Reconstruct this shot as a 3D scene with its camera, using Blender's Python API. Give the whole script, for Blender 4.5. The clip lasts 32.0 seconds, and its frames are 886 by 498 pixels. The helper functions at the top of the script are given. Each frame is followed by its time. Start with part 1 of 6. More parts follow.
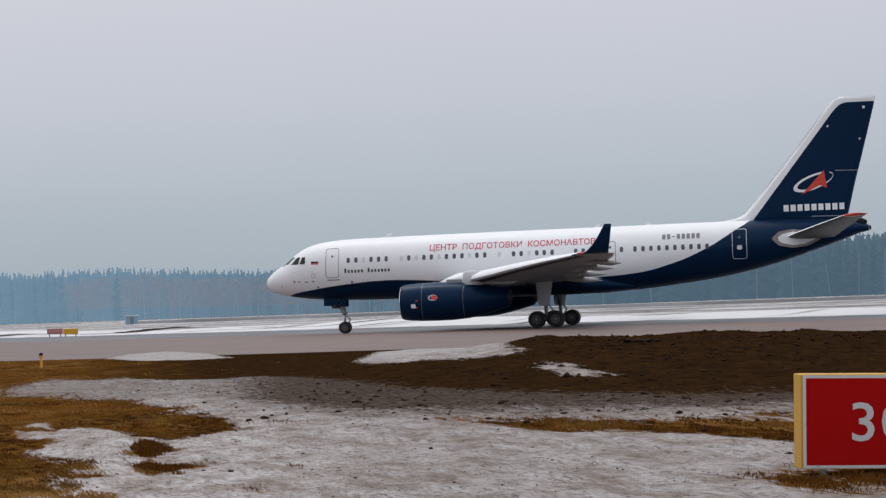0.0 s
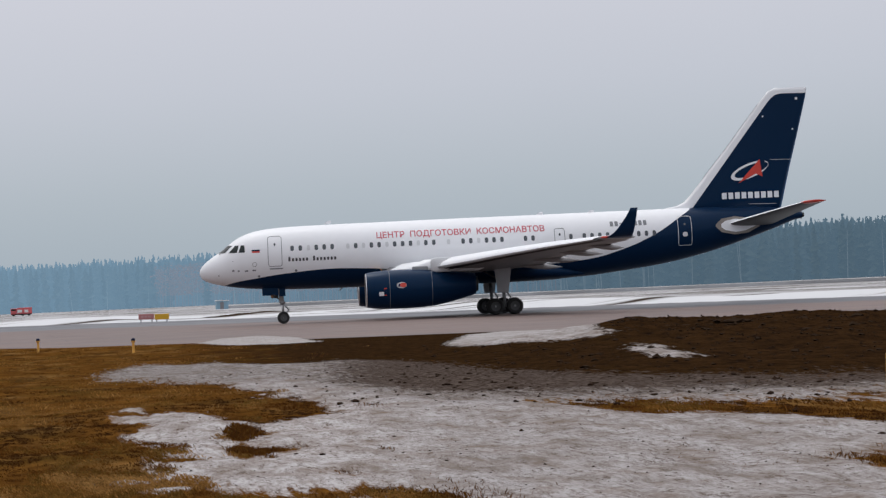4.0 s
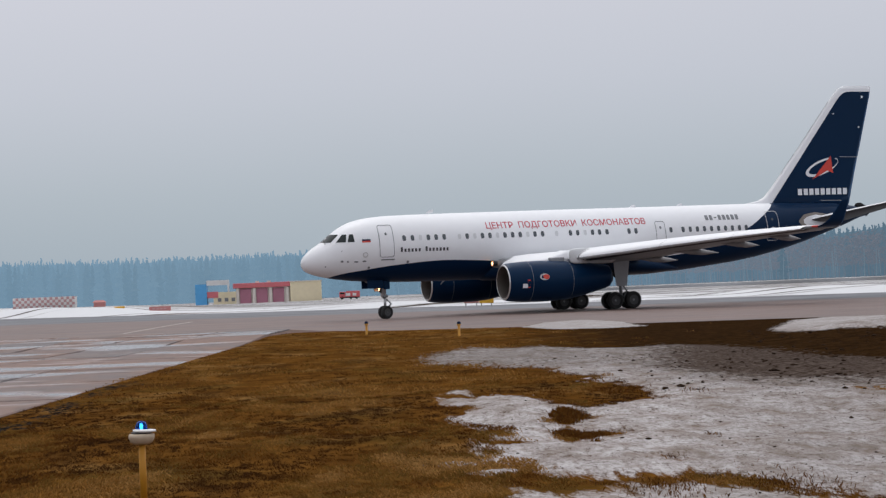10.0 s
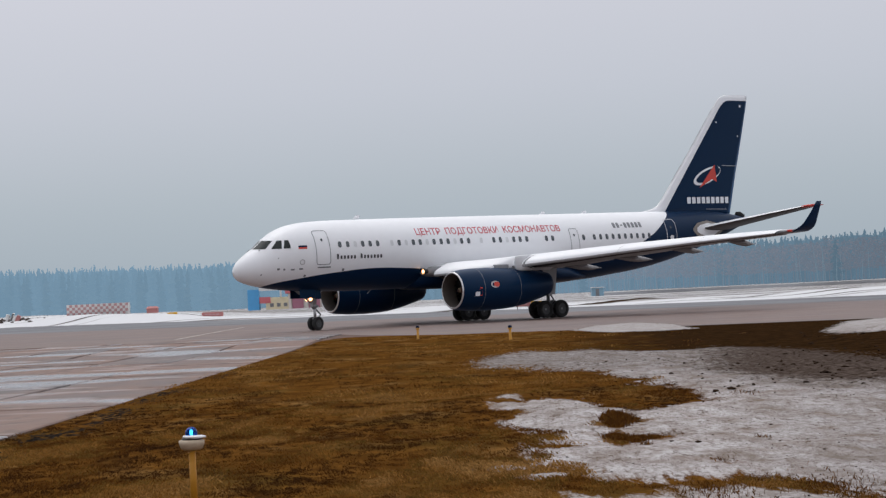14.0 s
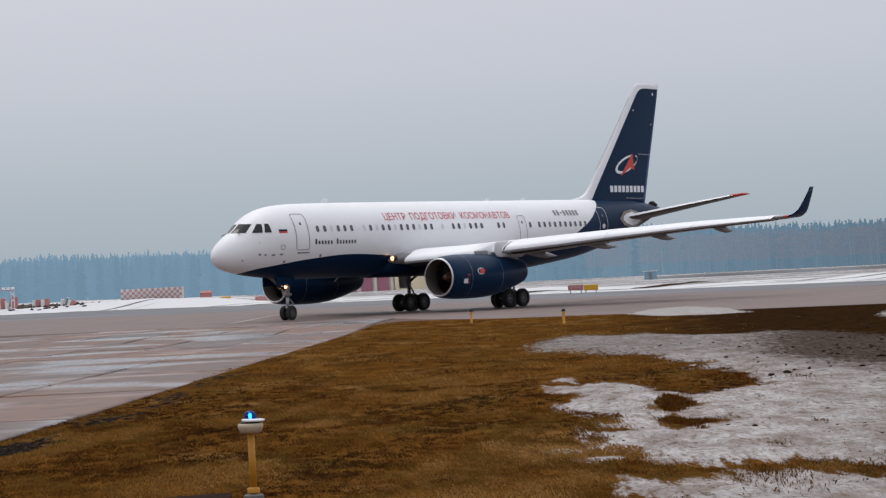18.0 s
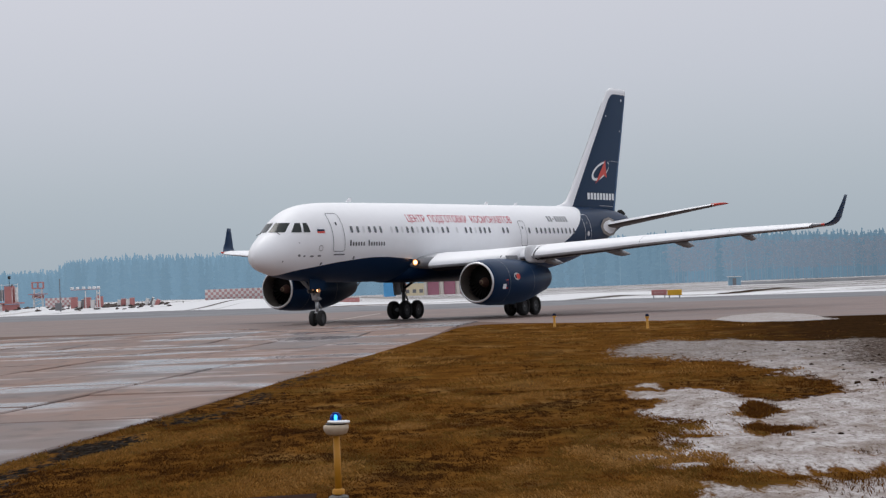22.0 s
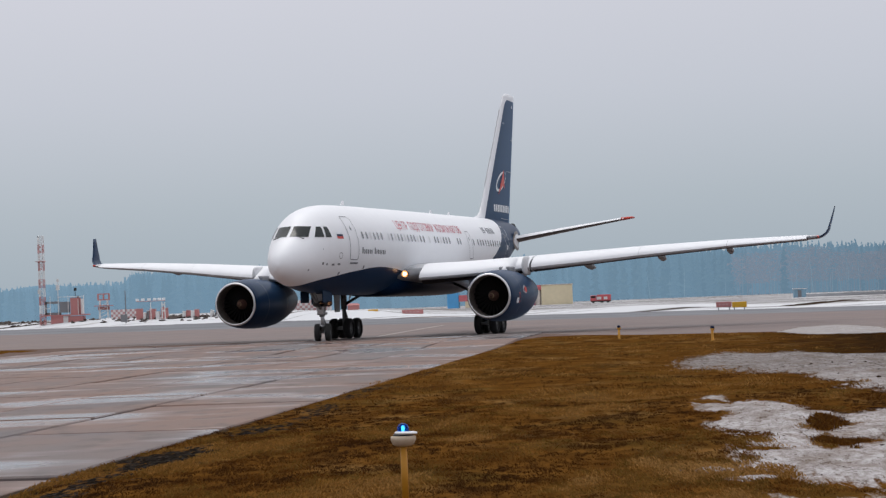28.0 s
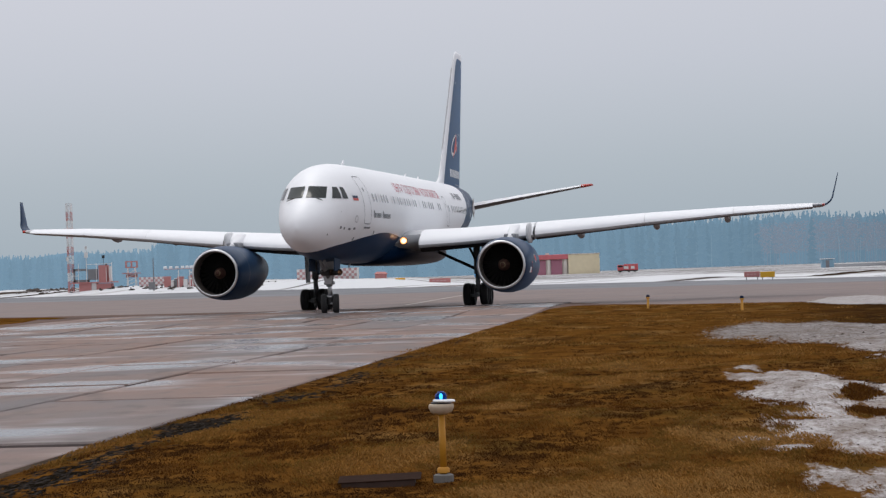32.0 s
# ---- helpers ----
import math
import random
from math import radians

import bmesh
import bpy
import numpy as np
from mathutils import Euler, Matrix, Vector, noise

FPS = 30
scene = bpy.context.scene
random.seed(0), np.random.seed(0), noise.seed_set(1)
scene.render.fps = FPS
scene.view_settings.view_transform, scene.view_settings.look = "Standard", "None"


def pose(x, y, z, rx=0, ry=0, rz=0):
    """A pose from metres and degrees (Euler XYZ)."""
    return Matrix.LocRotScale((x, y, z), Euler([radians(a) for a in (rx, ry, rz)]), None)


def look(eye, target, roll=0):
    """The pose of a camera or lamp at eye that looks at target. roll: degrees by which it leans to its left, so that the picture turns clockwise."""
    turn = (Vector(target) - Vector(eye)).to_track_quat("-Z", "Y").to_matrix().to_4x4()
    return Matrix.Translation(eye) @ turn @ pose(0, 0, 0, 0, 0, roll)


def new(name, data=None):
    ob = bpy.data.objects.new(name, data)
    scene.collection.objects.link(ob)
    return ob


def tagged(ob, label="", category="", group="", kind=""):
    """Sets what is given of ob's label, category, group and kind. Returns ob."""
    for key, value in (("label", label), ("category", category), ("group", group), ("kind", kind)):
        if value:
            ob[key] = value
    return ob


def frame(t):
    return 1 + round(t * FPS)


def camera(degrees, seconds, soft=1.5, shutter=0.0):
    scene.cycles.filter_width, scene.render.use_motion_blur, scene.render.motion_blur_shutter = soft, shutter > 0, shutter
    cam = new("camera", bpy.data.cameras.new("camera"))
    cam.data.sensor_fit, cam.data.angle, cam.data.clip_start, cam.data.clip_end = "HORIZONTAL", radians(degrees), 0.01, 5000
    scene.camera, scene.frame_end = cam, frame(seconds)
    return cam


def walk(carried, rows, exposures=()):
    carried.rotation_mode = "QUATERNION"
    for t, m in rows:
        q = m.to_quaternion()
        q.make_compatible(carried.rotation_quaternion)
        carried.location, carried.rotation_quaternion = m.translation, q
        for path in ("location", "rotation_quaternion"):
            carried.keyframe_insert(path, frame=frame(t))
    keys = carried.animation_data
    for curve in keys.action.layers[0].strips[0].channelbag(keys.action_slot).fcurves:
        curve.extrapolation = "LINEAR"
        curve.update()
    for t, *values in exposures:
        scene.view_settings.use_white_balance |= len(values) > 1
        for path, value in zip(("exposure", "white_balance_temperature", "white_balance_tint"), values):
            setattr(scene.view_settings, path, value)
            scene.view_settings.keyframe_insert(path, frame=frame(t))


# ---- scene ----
cam = camera(24.07, 32.0, soft=1.3, shutter=0.2)


def view(x, y, z, azimuth, rise, roll):
    """A camera pose from compass angle (0 = +y, clockwise), rise and roll in degrees."""
    a, e = radians(azimuth), radians(rise)
    way = Vector((math.sin(a) * math.cos(e), math.cos(a) * math.cos(e), math.sin(e)))
    return look((x, y, z), Vector((x, y, z)) + way * 50, roll)


# seconds, eye, compass angle, rise, roll
walk(cam, [(t, view(*v)) for t, *v in (
    (0, 0.061, 0.121, 1.587, 14.751, 1.579, -2.038), (0.5, 0.060, 0.118, 1.596, 14.668, 1.608, -2.099),
    (1, 0.051, 0.111, 1.596, 14.622, 1.689, -2.092), (1.5, 0.049, 0.100, 1.591, 14.503, 1.764, -2.041),
    (2, 0.041, 0.080, 1.589, 14.230, 1.767, -2.121), (2.5, 0.042, 0.067, 1.591, 13.770, 1.703, -2.228),
    (3, 0.032, 0.065, 1.592, 13.202, 1.558, -2.337), (3.5, 0.044, 0.080, 1.591, 12.694, 1.361, -2.454),
    (5.5, 0.031, 0.052, 1.592, 11.143, 0.941, -2.789), (6, 0.032, 0.024, 1.590, 10.486, 0.986, -2.853),
    (6.5, 0.028, 0.003, 1.592, 9.705, 1.084, -2.802), (7, 0.017, 0.003, 1.594, 8.775, 1.198, -2.711),
    (7.5, 0.012, 0.009, 1.592, 7.836, 1.257, -2.579), (8, 0.006, -0.003, 1.593, 6.811, 1.259, -2.552),
    (8.5, 0.008, -0.016, 1.588, 5.714, 1.222, -2.498), (9, 0.009, -0.015, 1.592, 4.477, 1.168, -2.474),
    (9.5, 0.016, 0.018, 1.590, 3.597, 1.147, -2.374), (10, 0.014, 0.078, 1.589, 3.402, 1.141, -2.366),
    (10.5, 0.017, 0.117, 1.588, 3.838, 1.179, -2.416), (11, 0.031, 0.121, 1.594, 4.537, 1.281, -2.633),
    (11.5, 0.045, 0.102, 1.597, 4.868, 1.412, -2.794), (12, 0.042, 0.054, 1.598, 4.642, 1.569, -2.817),
    (12.5, 0.050, 0.026, 1.592, 4.033, 1.664, -2.854), (13, 0.046, 0.010, 1.597, 3.284, 1.636, -2.834),
    (13.5, 0.046, 0.018, 1.595, 2.590, 1.512, -2.769), (14, 0.048, 0.032, 1.596, 1.987, 1.308, -2.783),
    (14.5, 0.047, 0.041, 1.596, 1.569, 1.143, -2.741), (15, 0.050, 0.040, 1.592, 1.205, 1.037, -2.766),
    (15.5, 0.049, 0.026, 1.589, 0.824, 0.984, -2.783), (17.5, 0.019, 0.009, 1.594, 0.510, 0.920, -2.948),
    (18, 0.009, -0.008, 1.598, 0.525, 0.937, -2.870), (18.5, 0.006, -0.027, 1.593, 0.330, 1.072, -2.777),
    (19, 0.005, -0.038, 1.599, 0.002, 1.250, -2.658), (19.5, 0.002, -0.046, 1.601, -0.364, 1.387, -2.537),
    (20, -0.003, -0.041, 1.599, -0.717, 1.440, -2.480), (20.5, -0.008, -0.039, 1.604, -1.011, 1.379, -2.376),
    (21, -0.012, -0.036, 1.607, -1.273, 1.266, -2.342), (21.5, -0.014, -0.039, 1.609, -1.508, 1.175, -2.277),
    (22, -0.018, -0.044, 1.606, -1.759, 1.121, -2.274), (22.5, -0.019, -0.049, 1.604, -2.024, 1.100, -2.258),
    (23, -0.029, -0.053, 1.601, -2.316, 1.091, -2.223), (23.5, -0.030, -0.051, 1.603, -2.600, 1.078, -2.224),
    (24, -0.033, -0.046, 1.602, -2.881, 1.085, -2.233), (24.5, -0.033, -0.051, 1.605, -3.115, 1.126, -2.222),
    (25, -0.037, -0.057, 1.606, -3.306, 1.208, -2.309), (25.5, -0.038, -0.065, 1.603, -3.431, 1.296, -2.265),
    (27.5, -0.044, -0.074, 1.605, -3.506, 1.542, -2.189), (28, -0.045, -0.074, 1.603, -3.497, 1.516, -2.222),
    (28.5, -0.052, -0.070, 1.600, -3.602, 1.449, -2.237), (29, -0.059, -0.073, 1.601, -3.789, 1.363, -2.273),
    (29.5, -0.068, -0.081, 1.599, -3.944, 1.286, -2.238), (30, -0.073, -0.080, 1.599, -4.057, 1.168, -2.223),
    (30.5, -0.084, -0.082, 1.602, -4.128, 1.021, -2.218), (31, -0.098, -0.088, 1.606, -4.122, 0.857, -2.205),
    (31.5, -0.118, -0.097, 1.603, -4.136, 0.747, -2.137), (32, -0.136, -0.107, 1.604, -4.268, 0.683, -2.007))])

# ---- light ----
world = bpy.data.worlds.new("overcast")
scene.world = world
world.use_nodes = True
wn, wl = world.node_tree.nodes, world.node_tree.links
wn.clear()
w_sky = wn.new("ShaderNodeTexSky")
w_sky.sky_type, w_sky.sun_disc = "NISHITA", False
w_sky.sun_elevation, w_sky.sun_rotation = radians(65), radians(-22)
w_sky.dust_density, w_sky.air_density = 6.0, 1.5
w_grey = wn.new("ShaderNodeHueSaturation")
w_grey.inputs["Saturation"].default_value = 0.25
w_grey.inputs["Value"].default_value = 0.06
w_co = wn.new("ShaderNodeTexCoord")
w_sep = wn.new("ShaderNodeSeparateXYZ")
w_ramp = wn.new("ShaderNodeValToRGB")
for at, col in ((0.0, (0.37, 0.44, 0.50)), (0.05, (0.41, 0.47, 0.53)), (0.10, (0.475, 0.508, 0.585)), (0.16, (0.53, 0.54, 0.618)), (0.55, (0.76, 0.77, 0.83)), (1.0, (0.92, 0.93, 0.98))):
    e = w_ramp.color_ramp.elements[0] if at == 0 else w_ramp.color_ramp.elements[-1] if at == 1 else w_ramp.color_ramp.elements.new(at)
    e.position, e.color = at, (*col, 1)
w_cloud = wn.new("ShaderNodeTexNoise")
w_cloud.inputs["Scale"].default_value, w_cloud.inputs["Detail"].default_value = 2.2, 3
w_cl = wn.new("ShaderNodeMapRange")
w_cl.inputs["To Min"].default_value, w_cl.inputs["To Max"].default_value = 0.955, 1.045
w_mul = wn.new("ShaderNodeMix")
w_mul.data_type, w_mul.blend_type = "RGBA", "MULTIPLY"
w_mul.inputs[0].default_value = 1.0
w_add = wn.new("ShaderNodeMix")
w_add.data_type, w_add.blend_type = "RGBA", "ADD"
w_add.inputs[0].default_value = 0.5
w_bg = wn.new("ShaderNodeBackground")
w_bg.inputs["Strength"].default_value = 0.95
w_out = wn.new("ShaderNodeOutputWorld")
wl.new(w_co.outputs["Generated"], w_sep.inputs[0])
wl.new(w_sep.outputs["Z"], w_ramp.inputs[0])
wl.new(w_co.outputs["Generated"], w_cloud.inputs["Vector"])
wl.new(w_cloud.outputs[0], w_cl.inputs["Value"])
wl.new(w_ramp.outputs[0], w_mul.inputs[6])
wl.new(w_cl.outputs[0], w_mul.inputs[7])
wl.new(w_sky.outputs[0], w_grey.inputs["Color"])
wl.new(w_mul.outputs[2], w_add.inputs[6])
wl.new(w_grey.outputs[0], w_add.inputs[7])
wl.new(w_add.outputs[2], w_bg.inputs[0])
wl.new(w_bg.outputs[0], w_out.inputs[0])

sun = new("sun", bpy.data.lights.new("sun", "SUN"))
sun.data.energy, sun.data.angle, sun.data.color = 0.6, radians(25), (1.0, 0.97, 0.93)
sun.matrix_world = look((-10, 25, 60), (0, 0, 0))


# ---- materials ----
def mat(name, base, rough=0.6, metal=0.0, second=None, grain=30.0, amount=0.5, bump=0.0, coat=0.0, glow=None, gloss=None, coords="Object"):
    """A surface whose colour wanders from base to second at a fine and a coarse scale."""
    m = bpy.data.materials.new(name)
    m.use_nodes = True
    n, l = m.node_tree.nodes, m.node_tree.links
    b = n["Principled BSDF"]
    b.inputs["Roughness"].default_value, b.inputs["Metallic"].default_value = rough, metal
    b.inputs["Base Color"].default_value = (*base, 1)
    b.inputs["Coat Weight"].default_value = coat
    if gloss is not None:
        b.inputs["Specular IOR Level"].default_value = gloss
    if second is None:
        second = tuple(c * 0.75 for c in base)
    co = n.new("ShaderNodeTexCoord")
    fine, broad = n.new("ShaderNodeTexNoise"), n.new("ShaderNodeTexNoise")
    fine.inputs["Scale"].default_value, fine.inputs["Detail"].default_value = grain, 5
    broad.inputs["Scale"].default_value, broad.inputs["Detail"].default_value = grain / 14, 4
    add = n.new("ShaderNodeMath")
    add.operation = "ADD"
    rng = n.new("ShaderNodeMapRange")
    rng.inputs["From Min"].default_value, rng.inputs["From Max"].default_value = 0.65, 1.35
    rng.inputs["To Max"].default_value = amount
    mix = n.new("ShaderNodeMix")
    mix.data_type = "RGBA"
    mix.inputs[6].default_value, mix.inputs[7].default_value = (*base, 1), (*second, 1)
    l.new(co.outputs[coords], fine.inputs["Vector"])
    l.new(co.outputs[coords], broad.inputs["Vector"])
    l.new(fine.outputs[0], add.inputs[0])
    l.new(broad.outputs[0], add.inputs[1])
    l.new(add.outputs[0], rng.inputs["Value"])
    l.new(rng.outputs[0], mix.inputs[0])
    l.new(mix.outputs[2], b.inputs["Base Color"])
    if bump:
        bp = n.new("ShaderNodeBump")
        bp.inputs["Strength"].default_value, bp.inputs["Distance"].default_value = min(1.0, bump * 5), bump
        l.new(fine.outputs[0], bp.inputs["Height"])
        l.new(bp.outputs[0], b.inputs["Normal"])
    if glow:
        b.inputs["Emission Color"].default_value, b.inputs["Emission Strength"].default_value = (*glow[:3], 1), glow[3]
    return m


WHITE = mat("white_paint", (0.84, 0.85, 0.875), 0.45, second=(0.76, 0.77, 0.795), grain=2.0, amount=0.5)
NAVY = mat("navy_paint", (0.0017, 0.0140, 0.044), 0.42, second=(0.0024, 0.018, 0.053), grain=3.0)
for socket, value in (("Specular IOR Level", 0.12), ("Specular Tint", (0.3, 0.62, 1.0, 1)), ("Coat Weight", 0.12), ("Coat Roughness", 0.06)):
    NAVY.node_tree.nodes["Principled BSDF"].inputs[socket].default_value = value
for socket, value in (("Sheen Weight", 0.18), ("Sheen Roughness", 0.35), ("Sheen Tint", (0.30, 0.56, 1.0, 1))):
    NAVY.node_tree.nodes["Principled BSDF"].inputs[socket].default_value = value
GREY = mat("grey_paint", (0.45, 0.46, 0.48), 0.45, grain=4.0)
UNDER = mat("panel_and_underside_shade_grey", (0.27, 0.28, 0.30), 0.45, second=(0.20, 0.21, 0.225), grain=5.0)
RED = mat("red_paint", (0.62, 0.05, 0.03), 0.4, grain=8.0)
REDTEXT = mat("red_lettering", (0.54, 0.05, 0.085), 0.35, grain=8.0, coat=0.8)
DARKTEXT = mat("black_lettering", (0.05, 0.05, 0.06), 0.4, grain=8.0, coat=0.8)
WHITETEXT = mat("white_lettering", (0.80, 0.82, 0.85), 0.4, grain=8.0)
GLASS = mat("dark_window_glass", (0.012, 0.018, 0.018), 0.06, grain=8.0, gloss=0.32)
PORTHOLE = mat("cabin_window", (0.035, 0.045, 0.06), 0.14, grain=9.0, coat=1.0)
PLUG = mat("window_plug", (0.66, 0.67, 0.69), 0.4, grain=9.0)
SEAM = mat("panel_seam", (0.18, 0.19, 0.21), 0.45, grain=9.0, coat=0.6)
STEEL = mat("bare_steel", (0.42, 0.42, 0.43), 0.35, 0.8, grain=10.0)
LIP = mat("polished_intake_lip", (0.72, 0.72, 0.73), 0.3, 0.85, grain=8.0)
HUBCAP = mat("dull_wheel_hub", (0.085, 0.085, 0.088), 0.6, 0.2, grain=9.0)
INTAKE = mat("intake_lining", (0.085, 0.072, 0.064), 0.5, second=(0.05, 0.043, 0.038), grain=6.0)
DARK = mat("dark_metal", (0.03, 0.03, 0.032), 0.5, 0.3, grain=10.0)
RUBBER = mat("tyre_rubber", (0.018, 0.018, 0.019), 0.85, second=(0.04, 0.038, 0.036), grain=9.0, bump=0.004)
STRUT = mat("grey_gear_paint", (0.26, 0.27, 0.28), 0.5, second=(0.14, 0.14, 0.14), grain=6.0)
LAMPGLOW = mat("lit_landing_light", (0.9, 0.8, 0.6), 0.3, glow=(1.0, 0.60, 0.32, 4.5))
HEADGLOW = mat("lit_taxi_light", (0.9, 0.7, 0.5), 0.3, glow=(1.0, 0.45, 0.22, 5.0))
RIMGLOW = mat("landing_light_halo", (0.9, 0.6, 0.3), 0.3, glow=(1.0, 0.36, 0.12, 1.3))


# ---- mesh helpers ----
def mesh_of(name, verts, faces, material, smooth=False):
    me = bpy.data.meshes.new(name)
    me.from_pydata([tuple(v) for v in verts], [], [tuple(f) for f in faces])
    for m in (material if isinstance(material, (list, tuple)) else [material]):
        me.materials.append(m)
    if smooth:
        me.polygons.foreach_set("use_smooth", [True] * len(me.polygons))
    me.update()
    return me


def part(name, bm, material, parent, label="", smooth=False):
    """Links a bmesh, a mesh or (vertices, faces) as one object under a thing or a part."""
    if isinstance(bm, bmesh.types.BMesh):
        me = bpy.data.meshes.new(name)
        bm.to_mesh(me)
        bm.free()
        me.materials.append(material)
        if smooth:
            me.polygons.foreach_set("use_smooth", [True] * len(me.polygons))
    elif isinstance(bm, bpy.types.Mesh):
        me = bm
    else:
        me = mesh_of(name, bm[0], bm[1], material, smooth)
    ob = new(name, me)
    ob.parent = parent
    if label:
        ob["label"] = label
    return ob


def thing(name, m, label, category, group="", kind=""):
    ob = new(name)
    ob.matrix_basis = m
    return tagged(ob, label, category, group, kind)


def join(*pieces):
    """Joins (vertices, faces) pieces into one."""
    v, f = [], []
    for pv, pf in pieces:
        k = len(v)
        v += [tuple(p) for p in pv]
        f += [tuple(i + k for i in q) for q in pf]
    return v, f


def moved(piece, m):
    return [tuple(m @ Vector(p)) for p in piece[0]], piece[1]


def box(x0, x1, y0, y1, z0, z1, bevel=0.0):
    """A box with its edges cut off by bevel."""
    if bevel <= 0:
        v = [(x, y, z) for x in (x0, x1) for y in (y0, y1) for z in (z0, z1)]
        return v, [(0, 1, 3, 2), (4, 6, 7, 5), (0, 4, 5, 1), (2, 3, 7, 6), (0, 2, 6, 4), (1, 5, 7, 3)]
    bm = bmesh.new()
    bmesh.ops.create_cube(bm, size=1.0, matrix=Matrix.LocRotScale(((x0 + x1) / 2, (y0 + y1) / 2, (z0 + z1) / 2), None, (x1 - x0, y1 - y0, z1 - z0)))
    bmesh.ops.bevel(bm, geom=bm.edges[:], offset=bevel, segments=1, affect="EDGES")
    out = [tuple(v.co) for v in bm.verts], [tuple(v.index for v in f.verts) for f in bm.faces]
    bm.free()
    return out


def tube(a, b, r, r2=None, n=10):
    """A round bar from a to b."""
    a, b = Vector(a), Vector(b)
    r2 = r if r2 is None else r2
    q = (b - a).to_track_quat("Z", "Y")
    ring = [Vector((math.cos(2 * math.pi * i / n), math.sin(2 * math.pi * i / n), 0)) for i in range(n)]
    v = [a + q @ (p * r) for p in ring] + [b + q @ (p * r2) for p in ring]
    f = [(i, (i + 1) % n, n + (i + 1) % n, n + i) for i in range(n)] + [tuple(range(n))[::-1], tuple(range(n, 2 * n))]
    return v, f


def loft(rings, cap=(True, True), close=True):
    """A skin over rings of equally many points."""
    n = len(rings[0])
    v = [p for r in rings for p in r]
    f = []
    for k in range(len(rings) - 1):
        for i in range(n if close else n - 1):
            j = (i + 1) % n
            f.append((k * n + i, k * n + j, (k + 1) * n + j, (k + 1) * n + i))
    if cap[0]:
        f.append(tuple(range(n))[::-1])
    if cap[1]:
        f.append(tuple(range((len(rings) - 1) * n, len(rings) * n)))
    return v, f


def spun(profile, n=32, axis="X", cap=(False, False)):
    """A turned body: profile of (along, radius)."""
    rings = []
    for s, r in profile:
        ring = []
        for i in range(n):
            a = 2 * math.pi * i / n
            c, d = r * math.cos(a), r * math.sin(a)
            ring.append((s, c, d) if axis == "X" else (c, s, d) if axis == "Y" else (c, d, s))
        rings.append(ring)
    return loft(rings, cap)


def lerp_table(table, x):
    """Smooth interpolation in rows (x, a, b, ...) with x falling."""
    xs = np.array([r[0] for r in table])[::-1]
    out = []
    for k in range(1, len(table[0])):
        ys = np.array([r[k] for r in table])[::-1]
        d = np.gradient(ys, xs)
        i = int(np.clip(np.searchsorted(xs, x) - 1, 0, len(xs) - 2))
        h = xs[i + 1] - xs[i]
        u = min(1.0, max(0.0, (x - xs[i]) / h))
        s0, s1 = d[i], d[i + 1]
        out.append(float((2 * u**3 - 3 * u**2 + 1) * ys[i] + (u**3 - 2 * u**2 + u) * h * s0 + (-2 * u**3 + 3 * u**2) * ys[i + 1] + (u**3 - u**2) * h * s1))
    return out


def letters(text, size, bold=0.0):
    """The flat outline of a line of text as (vertices, faces), starting at x = 0 on the base line."""
    cu = bpy.data.curves.new("lettering", "FONT")
    cu.body, cu.size, cu.offset = text, size, bold
    cu.resolution_u = 3
    ob = new("lettering", cu)
    dg = bpy.context.evaluated_depsgraph_get()
    dg.update()
    me = bpy.data.meshes.new_from_object(ob.evaluated_get(dg))
    out = [tuple(v.co) for v in me.vertices], [tuple(p.vertices) for p in me.polygons]
    bpy.data.objects.remove(ob)
    bpy.data.curves.remove(cu)
    bpy.data.meshes.remove(me)
    return out


# ---- ground ----
def smooth(a, b, x):
    u = np.clip((x - a) / (b - a), 0, 1)
    return u * u * (3 - 2 * u)


FAR_X = [-900, -107, -75, -52, -28, -11, 5, 20, 43, 61, 110, 900]
FAR_Y = [2900, 352, 326, 314, 270, 240, 216, 192, 162, 128, 60, -700]
MID_X = [-900, -120, -55, -13, 10, 31, 60, 110, 900]
MID_Y = [1500, 300, 218, 178, 158, 134, 100, 40, -700]
NEAR_X = [-900, -60, -32, -14, -3, 3, 8, 15, 24, 40, 110, 900]
NEAR_Y = [700, 135, 113, 102, 97, 86, 82, 78, 74, 64, 10, -760]
EDGE_Y = [-200, 17, 23, 28.6, 35, 41, 48, 54, 62, 78, 86, 90, 96]
EDGE_X = [-11, -5.2, -5.05, -4.72, -4.45, -4.25, -3.9, -3.62, -3.2, -2.15, -1.2, 0.2, 3.0]
PLAN = 1.013  # scale of the plan's curves
FAR_SNOW = [(2.31, 49.3), (2.9, 52.3), (3.94, 55.3), (4.7, 53.8), (5.74, 54.0), (6.45, 50.4), (7.44, 49.6), (8.69, 51.3), (9.39, 49.0), (9.76, 44.4), (9.95, 41.0), (9.89, 37.3), (10.31, 35.0), (10.84, 33.4),
            (11.86, 32.1), (13.0, 31.3), (13, 28), (6, 27), (4.55, 28.4), (4.69, 30.8), (4.49, 32.4), (4.25, 34.1), (4.73, 34.8), (4.36, 37.4), (4.27, 38.8), (4.03, 41.2), (3.14, 44.1), (2.38, 45.2)]
